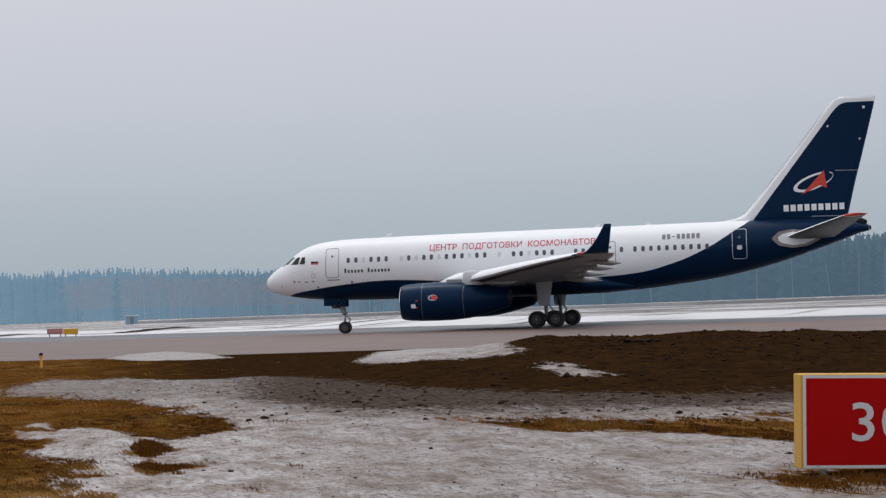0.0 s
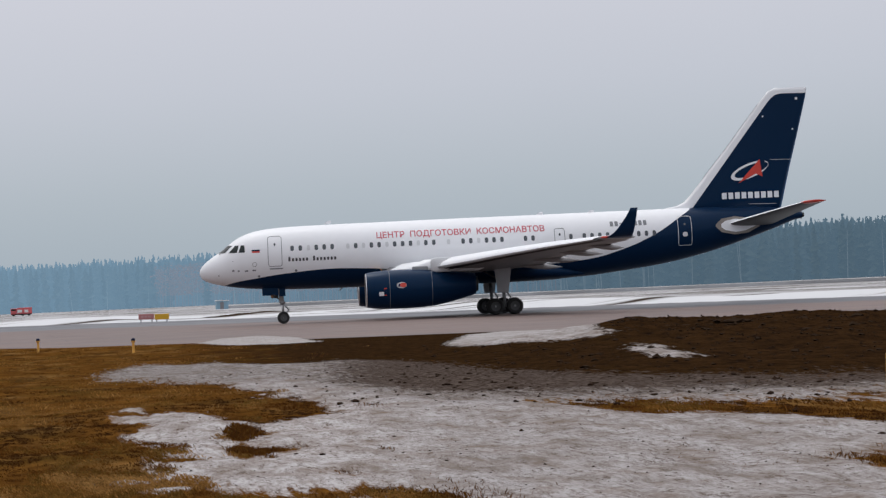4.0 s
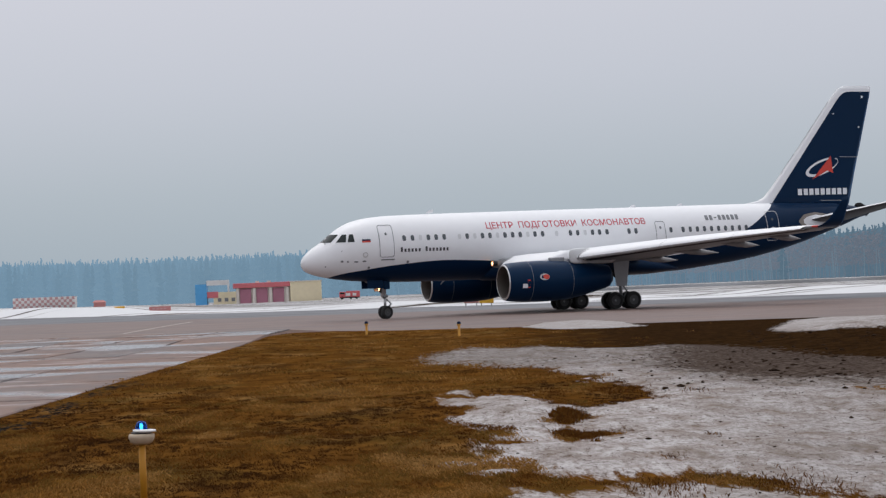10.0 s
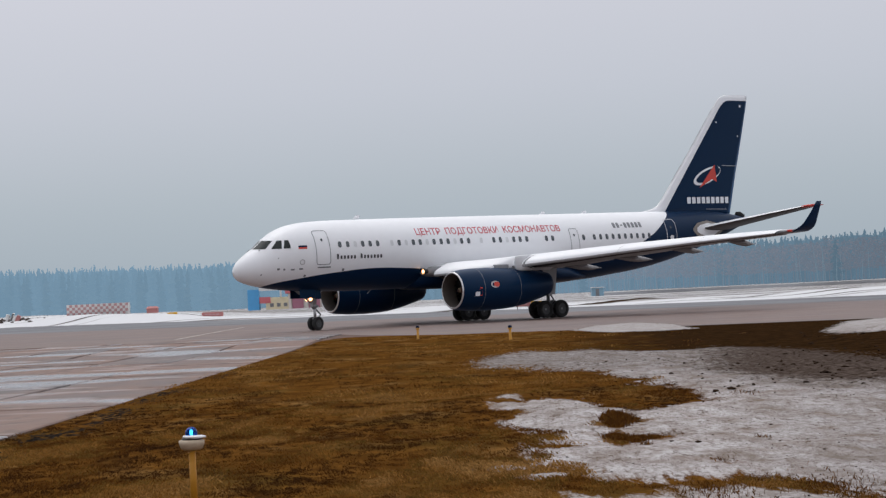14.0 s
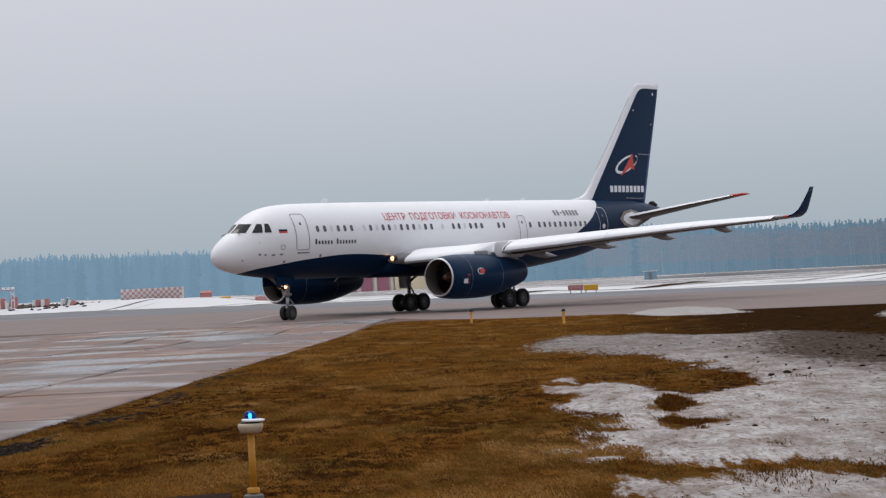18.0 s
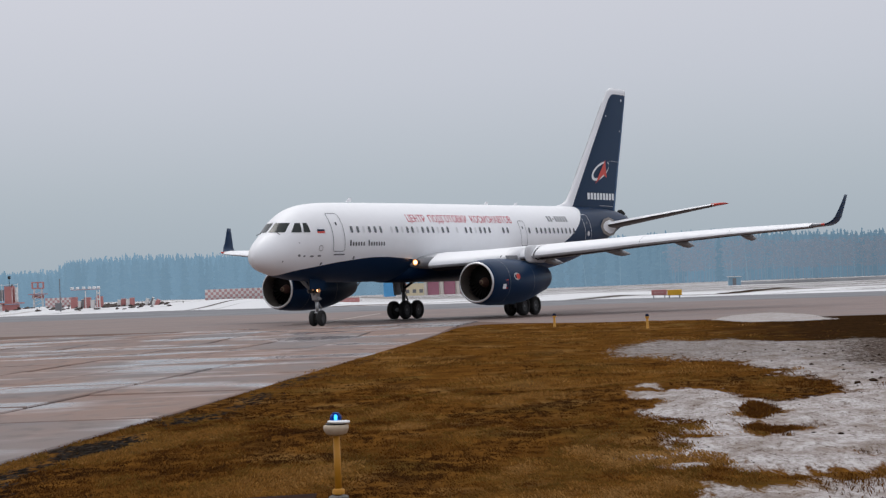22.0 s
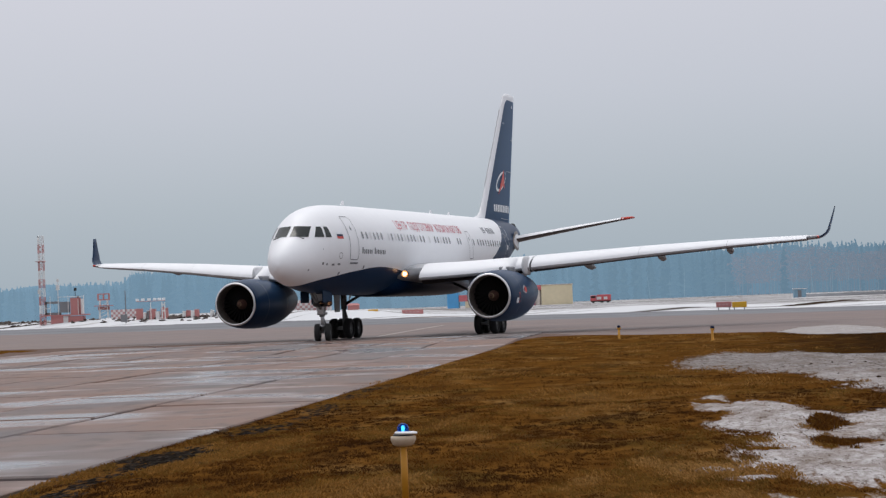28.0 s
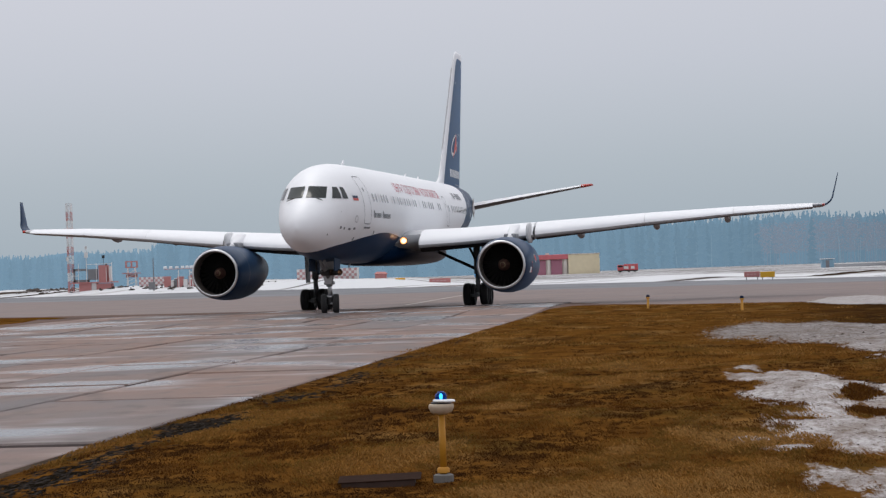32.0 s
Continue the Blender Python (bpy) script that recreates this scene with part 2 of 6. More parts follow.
NEAR_SNOW = [(4.5, 28.6), (6, 30), (12, 31.6), (30, 26), (30, 4), (4.9, 4), (4.6, 13.6), (3.75, 15.4), (3.57, 16.6), (3.24, 17.3), (2.78, 17.1), (2.33, 17.2), (1.89, 17.7), (1.91, 18.1), (1.81, 19.0), (1.47, 19.4), (1.58, 20.1),
             (1.47, 20.8), (1.68, 21.6), (1.74, 22.7), (1.59, 24.3), (1.54, 25.4), (1.74, 26.0), (1.97, 26.7), (1.58, 28.4), (1.65, 30.0), (2.08, 29.4), (2.49, 30.1), (2.91, 29.4), (2.95, 27.0), (3.2, 25.7), (3.58, 25.9), (4.06, 26.7), (4.46, 27.0)]
LOW_SNOW = [(1.45, 16.7), (1.64, 16.0), (1.82, 15.7), (2.08, 16.1), (2.30, 15.9), (2.49, 16.7), (2.88, 16.6), (3.05, 16.1), (3.42, 15.2), (4.3, 13.6), (4.4, 4), (1.9, 4), (1.75, 14.2), (1.5, 15.2)]
STRIP = [(7.26, 27.6), (7.61, 27.0), (8.3, 26.9), (8.87, 26.2), (9.49, 25.7), (10.19, 25.5), (10.76, 25.0), (11.25, 24.2), (12.4, 23.0), (12.4, 19.6), (9.53, 20.5), (9.25, 20.8), (9.1, 22.0), (9.04, 22.8), (8.43, 23.9), (7.76, 24.0), (7.53, 24.4), (7.45, 25.8)]
SCRAP = [(10.89, 25.9), (11.31, 26.1), (11.49, 25.6), (11.13, 24.8), (10.93, 25.4)]
TUFT = [(2.54, 23.8), (2.77, 24.9), (3.03, 26.0), (3.15, 25.4), (3.02, 24.2), (3.2, 24.4), (2.9, 23.6), (2.77, 23.3)]
TUFT_LOW = [(2.43, 22.0), (2.68, 23.0), (2.69, 22.1), (2.97, 22.0), (3.29, 22.1), (2.88, 21.3), (2.62, 21.1), (2.45, 20.7), (2.38, 21.3)]
SIGN_GRASS = [(7.2, 16.9), (7.75, 17.6), (8.1, 18.0), (9.6, 17.4), (9.6, 15.4), (7.5, 15.9), (7.25, 16.4)]
WEDGE = [(13.45, 61.5), (17.0, 74), (20.5, 79), (21.0, 72), (14.9, 50.5), (14.6, 48.3), (13.93, 47.1), (13.29, 50.0), (12.41, 52.3), (12.07, 54.2)]
FLECK = [(13.2, 42.6), (13.75, 42.9), (13.9, 42.2), (13.55, 40.7), (13.43, 38.6), (12.82, 38.1), (12.65, 38.6), (12.9, 40.0)]
LAKE = [(7.68, 81.4), (9.63, 90.5), (11.69, 93.2), (12.33, 85.3), (11.42, 73.4), (9.86, 72.4), (8.9, 73.0)]


def inside(poly, x, y):
    """Signed distance to a polygon's edge, positive inside; lengths along y count for less."""
    px, py = [p[0] for p in poly], [p[1] for p in poly]
    near = (x > min(px) - 1.2) & (x < max(px) + 1.2) & (y > min(py) - 4) & (y < max(py) + 4)
    out = np.full(x.shape, -1.2)
    x, y = x[near], y[near]
    d = np.full(x.shape, 1e9)
    odd = np.zeros(x.shape, bool)
    for (x0, y0), (x1, y1) in zip(poly, poly[1:] + poly[:1]):
        ex, ey = x1 - x0, y1 - y0
        u = np.clip(((x - x0) * ex + (y - y0) * ey * 0.09) / (ex * ex + ey * ey * 0.09), 0, 1)
        d = np.minimum(d, np.hypot(x - x0 - u * ex, (y - y0 - u * ey) * 0.3))
        odd ^= ((y0 > y) != (y1 > y)) & (x < (x1 - x0) * (y - y0) / (y1 - y0 + 1e-12) + x0)
    out[near] = np.where(odd, d, np.maximum(-d, -1.2))
    return out


def blob(x, y, cx, cy, rx, ry):
    return (1 - np.hypot((x - cx) / rx, (y - cy) / ry)) * rx


rng = np.random.default_rng(3)
WAVES = [(rng.uniform(0, 6.28), rng.uniform(0, 6.28), rng.uniform(0, 6.28)) for _ in range(24)]


def ripple(x, y, size):
    """Cheap smooth unevenness of about that size."""
    out = np.zeros(np.shape(x))
    for k, (a, p, q) in enumerate(WAVES):
        w = 2 * math.pi / (size * (0.5 + 0.09 * k))
        out = out + np.sin((x * math.cos(a) + y * math.sin(a)) * w + p) * (0.4 + 0.03 * k)
    return out / 4.0


def cover(x, y):
    """Snow, soil, asphalt and concrete: signed distances in metres, positive inside."""
    x, y = x / PLAN, y / PLAN
    az, d = np.arctan2(x, y), np.hypot(x, y)
    edge = np.interp(y, EDGE_Y, EDGE_X)
    near = np.interp(x, NEAR_X, NEAR_Y)
    left = np.interp(y, [0, 86, 92, 100, 105, 109, 113], [-24.5, -24.5, -25.5, -27.3, -27.3, -29.5, -35])
    concrete = np.minimum(np.minimum(edge - x, x - left), (near - y) * 0.6)
    asphalt = np.minimum(y - near, np.interp(x, FAR_X, FAR_Y) - y) * 0.5
    s = np.maximum(np.maximum(inside(FAR_SNOW, x, y), inside(NEAR_SNOW, x, y)), inside(LOW_SNOW, x, y))
    for bare in (STRIP, SCRAP, TUFT, TUFT_LOW, SIGN_GRASS):
        s = np.minimum(s, -inside(bare, x, y))
    for cx, cy, rx, ry in ((1.83, 22.4, 0.11, 0.5), (1.85, 21.0, 0.22, 0.18), (3.1, 18.6, 0.07, 0.14)):
        s = np.minimum(s, -blob(x, y, cx, cy, rx, ry))
    for white in (WEDGE, FLECK, LAKE):
        s = np.maximum(s, inside(white, x, y))
    for cx, cy, rx, ry in ((2.0, 31.2, 0.16, 0.7), (30, 95, 9, 3), (23.5, 83, 4, 3), (1.21, 19.1, 0.2, 0.3), (1.5, 18.2, 0.2, 0.25), (4.5, 33.0, 0.3, 0.5), (41.5, 86, 3.0, 3.0)):
        s = np.maximum(s, blob(x, y, cx, cy, rx, ry))
    s = np.maximum(s, (y - np.interp(x, FAR_X, FAR_Y)) * 0.4)
    asphalt = np.minimum(asphalt, -inside(LAKE, x, y))
    soil = np.minimum((az - 0.168 - np.clip((d - 34) * -0.004, -0.06, 0.05)) * d * 0.5, np.minimum((d - 31.5) * 0.4, (np.interp(x, NEAR_X, NEAR_Y) - y + 6) * 0.5))
    return s, soil, asphalt, concrete


def wet_strip(x, y):
    """The puddled rut in the grass along the concrete."""
    edge = np.interp(y / PLAN, EDGE_Y, EDGE_X) * PLAN
    mid = edge + 0.46 + 0.10 * ripple(x * 0.2, y, 5.0) + 0.02 * np.clip(20 - y, 0, 6)
    wide = 0.26 + 0.16 * ripple(x * 0.3 + 3, y, 2.6) - 0.012 * np.clip(y - 19, 0, 40)
    return wide - np.abs(x - mid)


def muddy(x, y):
    """How far soil has been trodden and blown over the snow, 0 to 1."""
    az, d = np.arctan2(x, y), np.hypot(x, y) / PLAN
    flat = np.maximum(inside(FAR_SNOW, x / PLAN, y / PLAN), inside(NEAR_SNOW, x / PLAN, y / PLAN))
    lo, hi = np.interp(az, [0.13, 0.2, 0.27, 0.4], [31, 26, 24, 24.5]), np.interp(az, [0.13, 0.2, 0.27, 0.4], [42, 35, 32.5, 32.5])
    heavy = smooth(0.07, 0.22, az) * np.clip((d - lo) / (hi - lo), 0, 1)
    return np.where(flat > -0.7, np.maximum(np.maximum(heavy, 0.52 * smooth(33, 43, d)), 0.26 * smooth(0.15, 0.24, az)), 0.2)


def mound(x, y):
    """Height of the heap of soil."""
    az, d = np.arctan2(x, y), np.hypot(x, y)
    up = smooth(0.255, 0.31, az) * 0.50 + smooth(0.30, 0.36, az) * -0.04 - smooth(0.40, 0.48, az) * 0.14
    body = smooth(33, 56, d) * (1 - smooth(64, 76, d))
    rough = np.clip(ripple(x, y, 3.0) * 0.06 + ripple(x * 1.3, y, 1.1) * 0.045 + ripple(x, y * 0.8, 0.5) * 0.02, -0.14, 0.24)
    hump = 0.33 * np.exp(-((az - 0.262) / 0.035) ** 2 - ((d - 56) / 8) ** 2)
    return (up + rough * np.minimum(1, up * 2)) * body + hump


def swell(x, y):
    """The concrete rises a little where it meets the asphalt."""
    return 0.14 * smooth(101, 94, y) * smooth(70, 82, y) * smooth(1, -3, x)


def height(x, y):
    s, soil, asphalt, concrete = cover(x, y)
    d = np.hypot(x, y)
    z = mound(x, y)
    verge = np.clip(np.maximum(asphalt, concrete) * -0.6, 0, 1)
    z = z + verge * (0.02 * ripple(x, y, 2.5) + 0.03 * ripple(x, y, 9.0)) * np.clip(60 / np.maximum(d, 60), 0, 1)
    z = z + np.clip(s, 0, 0.25) * 0.12 * (d < 70) * verge
    z = z + smooth(0.0, 0.2, s) * 0.010 * (ripple(x, y * 0.5, 0.55) + ripple(x * 1.2, y * 0.4 + 2, 0.25)) * (d < 45)
    far = np.interp(x / PLAN, FAR_X, FAR_Y) * PLAN
    bank = smooth(0, 12, y - far) * np.clip(ripple(x * 0.9, y * 0.2, 16.0) * 0.28 + 0.16, 0, 0.8) * (1 - smooth(40, 90, y - far))
    rise = 1.25 * smooth(-2, 18, y - far) * smooth(-12, -45, x) * (1 - smooth(420, 620, d))
    bank = bank + 0.24 * smooth(0, 6, berm(x, y))
    return z + bank + rise + swell(x, y) - np.maximum(np.minimum(concrete, 1), 0) * 0.03 - 0.004


def berm(x, y):
    """A long low bank of bare earth in the far snow: half width less the distance to its line."""
    line = 208 + (x - 21) * 0.86 + 3 * ripple(x, x * 0, 14.0)
    return np.minimum(3.6 + 2.2 * ripple(x, y * 0.1, 9.0) - np.abs(y - line), np.minimum((x - 19) * 2, (66 - x) * 0.5))


def ground_material():
    m = bpy.data.materials.new("airfield_ground")
    m.use_nodes = True
    n, l = m.node_tree.nodes, m.node_tree.links
    b = n["Principled BSDF"]

    def noise(scale, detail=5, stretch=(1, 1, 1), rough=0.6):
        t, mp = n.new("ShaderNodeTexNoise"), n.new("ShaderNodeMapping")
        mp.inputs["Scale"].default_value = stretch
        t.inputs["Scale"].default_value, t.inputs["Detail"].default_value, t.inputs["Roughness"].default_value = scale, detail, rough
        l.new(co.outputs["Object"], mp.inputs[0])
        l.new(mp.outputs[0], t.inputs["Vector"])
        return t.outputs[0]

    def calc(op, a, c, d=None):
        k = n.new("ShaderNodeMath")
        k.operation = op
        for i, v in enumerate((a, c, d)):
            if v is None:
                continue
            if isinstance(v, (int, float)):
                k.inputs[i].default_value = v
            else:
                l.new(v, k.inputs[i])
        return k.outputs[0]

    def band(v, lo, hi):
        k = n.new("ShaderNodeMapRange")
        k.inputs["From Min"].default_value, k.inputs["From Max"].default_value = lo, hi
        l.new(v, k.inputs["Value"])
        return k.outputs[0]

    def blend(fac, a, c):
        k = n.new("ShaderNodeMix")
        k.data_type = "RGBA"
        l.new(fac, k.inputs[0]) if not isinstance(fac, float) else None
        for i, v in ((6, a), (7, c)):
            if isinstance(v, tuple):
                k.inputs[i].default_value = (*v, 1)
            else:
                l.new(v, k.inputs[i])
        return k.outputs[2]

    def layer(name):
        k = n.new("ShaderNodeAttribute")
        k.attribute_name = name
        return k.outputs["Fac"]

    co = n.new("ShaderNodeTexCoord")
    fine, mid, broad = noise(9, 6), noise(1.6, 6), noise(0.35, 4)
    flat = noise(0.9, 6, (1.0, 0.25, 1))
    grit = noise(38, 3)
    # dead grass
    grass = blend(band(mid, 0.35, 0.68), (0.074, 0.030, 0.006), (0.165, 0.073, 0.015))
    grass = blend(calc("MULTIPLY", band(noise(24, 4, (1, 0.5, 1)), 0.42, 0.75), 0.6), grass, (0.042, 0.018, 0.006))
    grass = blend(calc("MULTIPLY", band(noise(0.55, 6, (1.0, 0.5, 1), 0.7), 0.52, 0.68), 0.6), grass, (0.25, 0.145, 0.052))
    grass = blend(calc("MULTIPLY", band(noise(0.8, 6, (1.0, 0.35, 1), 0.7), 0.52, 0.64), 0.8), grass, (0.042, 0.019, 0.006))
    grass = blend(calc("MULTIPLY", band(broad, 0.52, 0.75), 0.45), grass, (0.058, 0.050, 0.014))
    # soil
    soil = blend(band(mid, 0.35, 0.7), (0.018, 0.0086, 0.0035), (0.037, 0.018, 0.007))
    soil = blend(band(grit, 0.5, 0.8), soil, (0.058, 0.034, 0.017))
    soil = blend(band(noise(4.5, 6, (1, 0.5, 1), 0.7), 0.5, 0.66), soil, (0.010, 0.006, 0.004))
    # snow, dirty in patches, with soil trodden over it
    snow = blend(band(noise(2.2, 7, (0.7, 0.3, 1), 0.75), 0.42, 0.66), (0.50, 0.475, 0.475), (0.22, 0.18, 0.155))
    snow = blend(calc("MULTIPLY", band(noise(20, 5, (1, 0.35, 1), 0.8), 0.46, 0.64), 0.8), snow, (0.19, 0.16, 0.145))
    snow = blend(calc("MULTIPLY", band(noise(10, 7, (1, 0.3, 1), 0.85), 0.535, 0.62), 0.9), snow, (0.085, 0.055, 0.038))
    snow = blend(calc("MULTIPLY", band(noise(2.6, 7, (0.45, 0.35, 1), 0.8), 0.52, 0.66), 0.65), snow, (0.17, 0.115, 0.080))
    speck = calc("ADD", noise(8, 7, (1.0, 0.3, 1), 0.85), calc("MULTIPLY", calc("SUBTRACT", layer("mud"), 0.62), 0.52))
    snow = blend(calc("MULTIPLY", layer("mud"), 0.85), snow, blend(band(noise(4, 6, (1, 0.2, 1), 0.8), 0.4, 0.65), (0.040, 0.029, 0.023), (0.20, 0.172, 0.158)))
    snow = blend(band(speck, 0.46, 0.58), snow, blend(band(fine, 0.4, 0.7), (0.036, 0.025, 0.019), (0.13, 0.102, 0.088)))
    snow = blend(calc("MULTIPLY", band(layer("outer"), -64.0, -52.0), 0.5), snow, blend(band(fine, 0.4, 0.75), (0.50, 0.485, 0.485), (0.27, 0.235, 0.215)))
    drift = blend(band(noise(0.06, 6, (0.22, 1.0, 1), 0.7), 0.57, 0.63), (0.65, 0.655, 0.67), (0.26, 0.23, 0.21))
    drift = blend(band(noise(0.05, 6, (0.12, 1.6, 1), 0.7), 0.54, 0.60), drift, (0.06, 0.045, 0.035))
    drift = blend(band(calc("ADD", layer("back"), calc("MULTIPLY", calc("SUBTRACT", broad, 0.5), 30.0)), 70.0, 140.0), drift, blend(band(noise(0.10, 7, (0.25, 0.7, 1), 0.8), 0.45, 0.54), (0.56, 0.56, 0.575), (0.16, 0.145, 0.135)))
    drift = blend(band(calc("ADD", layer("bare"), calc("MULTIPLY", calc("SUBTRACT", noise(0.5, 6, (0.5, 1, 1)), 0.5), 3.0)), 1.6, 3.0), drift, (0.045, 0.030, 0.020))
    snow = blend(band(layer("outer"), 12.0, 20.0), snow, drift)
    # asphalt and the paler outer band
    tar = blend(band(noise(0.12, 5, (0.6, 1.2, 1)), 0.35, 0.7), (0.180, 0.121, 0.103), (0.135, 0.100, 0.092))
    tar = blend(band(noise(5, 5), 0.5, 0.8), tar, (0.085, 0.072, 0.068))
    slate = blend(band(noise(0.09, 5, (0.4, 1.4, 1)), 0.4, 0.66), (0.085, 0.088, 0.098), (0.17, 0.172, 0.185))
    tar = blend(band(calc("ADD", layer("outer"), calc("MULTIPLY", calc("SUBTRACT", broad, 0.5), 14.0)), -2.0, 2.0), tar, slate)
    wob = calc("MULTIPLY", calc("SUBTRACT", flat, 0.5), 1.5)
    bed = blend(band(mid, 0.3, 0.7), (0.045, 0.033, 0.024), (0.085, 0.062, 0.045))
    bed = blend(band(calc("ADD", layer("apron"), calc("MULTIPLY", wob, 0.6)), -0.2, 0.2), bed, blend(band(mid, 0.3, 0.7), (0.125, 0.102, 0.096), (0.20, 0.135, 0.11)))
    wob2 = calc("ADD", calc("MULTIPLY", wob, 0.22), calc("MULTIPLY", calc("SUBTRACT", noise(5, 7, (1, 0.16, 1), 0.78), 0.5), 1.1))
    c = blend(band(calc("ADD", layer("soil"), calc("MULTIPLY", calc("SUBTRACT", mid, 0.5), 6.0)), -1.0, 1.0), grass, soil)
    ragged = calc("MULTIPLY", layer("mud"), calc("MULTIPLY", calc("SUBTRACT", noise(9, 7, (1, 0.25, 1), 0.8), 0.5), 6.0))
    c = blend(band(calc("ADD", layer("snow"), calc("ADD", wob2, ragged)), -0.06, 0.06), c, snow)
    c = blend(band(calc("ADD", layer("asphalt"), calc("MULTIPLY", wob, 0.3)), -0.05, 0.05), c, tar)
    c = blend(band(calc("ADD", layer("concrete"), calc("MULTIPLY", wob, 0.15)), -0.02, 0.02), c, bed)
    broken = calc("ADD", calc("MULTIPLY", calc("SUBTRACT", noise(8, 6, (1, 0.3, 1), 0.78), 0.5), 3.0), calc("MULTIPLY", calc("SUBTRACT", noise(2.2, 5, (1, 0.3, 1), 0.7), 0.5), 0.9))
    pool = band(calc("ADD", layer("wet"), broken), 0.0, 0.06)
    # paler specks in the dark mud are painted in for wet glints
    c = blend(pool, c, blend(band(noise(16, 6, (1, 0.2, 1), 0.85), 0.47, 0.60), (0.008, 0.006, 0.004), (0.040, 0.034, 0.031)))
    l.new(c, b.inputs["Base Color"])
    paved = band(layer("asphalt"), -0.05, 0.05)
    l.new(calc("MULTIPLY", paved, 0.22), b.inputs["Specular IOR Level"])
    l.new(calc("SUBTRACT", 0.95, calc("MULTIPLY", paved, calc("ADD", 0.28, calc("MULTIPLY", broad, 0.2)))), b.inputs["Roughness"])
    bp = n.new("ShaderNodeBump")
    bp.inputs["Strength"].default_value, bp.inputs["Distance"].default_value = 0.7, 0.05
    l.new(calc("MULTIPLY", calc("ADD", fine, calc("MULTIPLY", grit, 0.5)), calc("SUBTRACT", 1.0, calc("MULTIPLY", paved, 0.9))), bp.inputs["Height"])
    l.new(bp.outputs[0], b.inputs["Normal"])
    return m


def build_ground():
    """One sheet from under the camera out to the horizon, finer where it is near."""
    ang = np.concatenate([np.arange(-180, -24, 6.0), np.arange(-20, 31, 0.12), np.arange(31.5, 34, 0.5), np.arange(36, 180, 6.0)])
    ang = np.radians(ang)
    rad = np.concatenate([[0.5, 2, 4, 6, 8, 10, 11, 12], np.geomspace(12.5, 130, 250), np.geomspace(132, 700, 110), np.geomspace(760, 4600, 14)])
    na, nr = len(ang), len(rad)
    x = (rad[:, None] * np.sin(ang)).ravel()
    y = (rad[:, None] * np.cos(ang)).ravel()
    z = height(x, y)
    i, j = np.meshgrid(np.arange(nr - 1), np.arange(na), indexing="ij")
    k = (j + 1) % na
    quads = np.stack([i * na + j, i * na + k, (i + 1) * na + k, (i + 1) * na + j], -1).reshape(-1, 4)
    me = bpy.data.meshes.new("ground")
    me.from_pydata(np.stack([x, y, z], 1).tolist(), [], quads[:, ::-1].tolist() + [list(range(na))])
    me.polygons.foreach_set("use_smooth", [True] * len(me.polygons))
    s, soil, asphalt, concrete = cover(x, y)
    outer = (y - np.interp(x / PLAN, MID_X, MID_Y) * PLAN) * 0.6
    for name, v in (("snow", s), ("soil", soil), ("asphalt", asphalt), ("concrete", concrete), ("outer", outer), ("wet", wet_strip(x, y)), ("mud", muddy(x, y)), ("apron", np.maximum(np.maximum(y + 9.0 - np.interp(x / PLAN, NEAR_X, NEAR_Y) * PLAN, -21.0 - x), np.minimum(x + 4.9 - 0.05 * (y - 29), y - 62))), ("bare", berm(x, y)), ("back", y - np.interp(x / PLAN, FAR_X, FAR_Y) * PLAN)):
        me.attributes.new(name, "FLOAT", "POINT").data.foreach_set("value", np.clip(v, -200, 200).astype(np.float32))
    me.materials.append(ground_material())
    me.update()
    return tagged(new("ground", me), "airfield ground of dead brown grass, dirty snow and asphalt", "ground", kind="structure")


build_ground()


# ---- the airliner: x forward, y to its left, z up, origin between the main wheels ----
# x, top, bottom, half width
HULL = [(19.48, 3.56, 3.48, 0.02), (19.40, 3.78, 3.28, 0.22), (19.2, 4.04, 3.06, 0.45), (18.8, 4.38, 2.87, 0.72), (18.3, 4.70, 2.72, 0.94), (17.95, 4.93, 2.64, 1.07), (17.5, 5.30, 2.55, 1.21),
        (16.95, 5.67, 2.47, 1.35), (16.3, 5.96, 2.39, 1.50), (15.5, 6.15, 2.33, 1.65), (14.4, 6.27, 2.26, 1.78), (13.2, 6.32, 2.22, 1.86), (12.0, 6.34, 2.20, 1.89), (6.0, 6.39, 2.18, 1.90), (0.0, 6.42, 2.16, 1.90),
        (-4.0, 6.43, 2.18, 1.90), (-5.9, 6.44, 2.25, 1.90), (-8.0, 6.45, 2.46, 1.88), (-11.7, 6.46, 2.95, 1.74), (-15.4, 6.44, 3.82, 1.36), (-17.5, 6.38, 4.48, 1.04), (-19.1, 6.22, 5.02, 0.70), (-20.2, 6.0, 5.42, 0.40), (-20.6, 5.90, 5.50, 0.28)]
NAVY_EDGE = [(18.6, 2.2), (17.6, 2.72), (15.9, 3.01), (13.65, 3.28), (10.64, 3.45), (8.77, 3.38), (4.0, 3.1), (-1.63, 3.12), (-5.69, 3.32), (-7.92, 3.82), (-10.16, 4.70), (-12.03, 5.80), (-13.05, 6.45), (-14.0, 7.4)]


def hull_at(x):
    top, bottom, wide = lerp_table(HULL, x)
    return (top + bottom) / 2, (top - bottom) / 2, wide


def hull_side(x, z, out=0.0):
    """Half width of the hull at a height."""
    c, hz, hy = hull_at(x)
    u = min(0.999, abs(z - c) / hz)
    return hy * math.sqrt(1 - u * u) + out


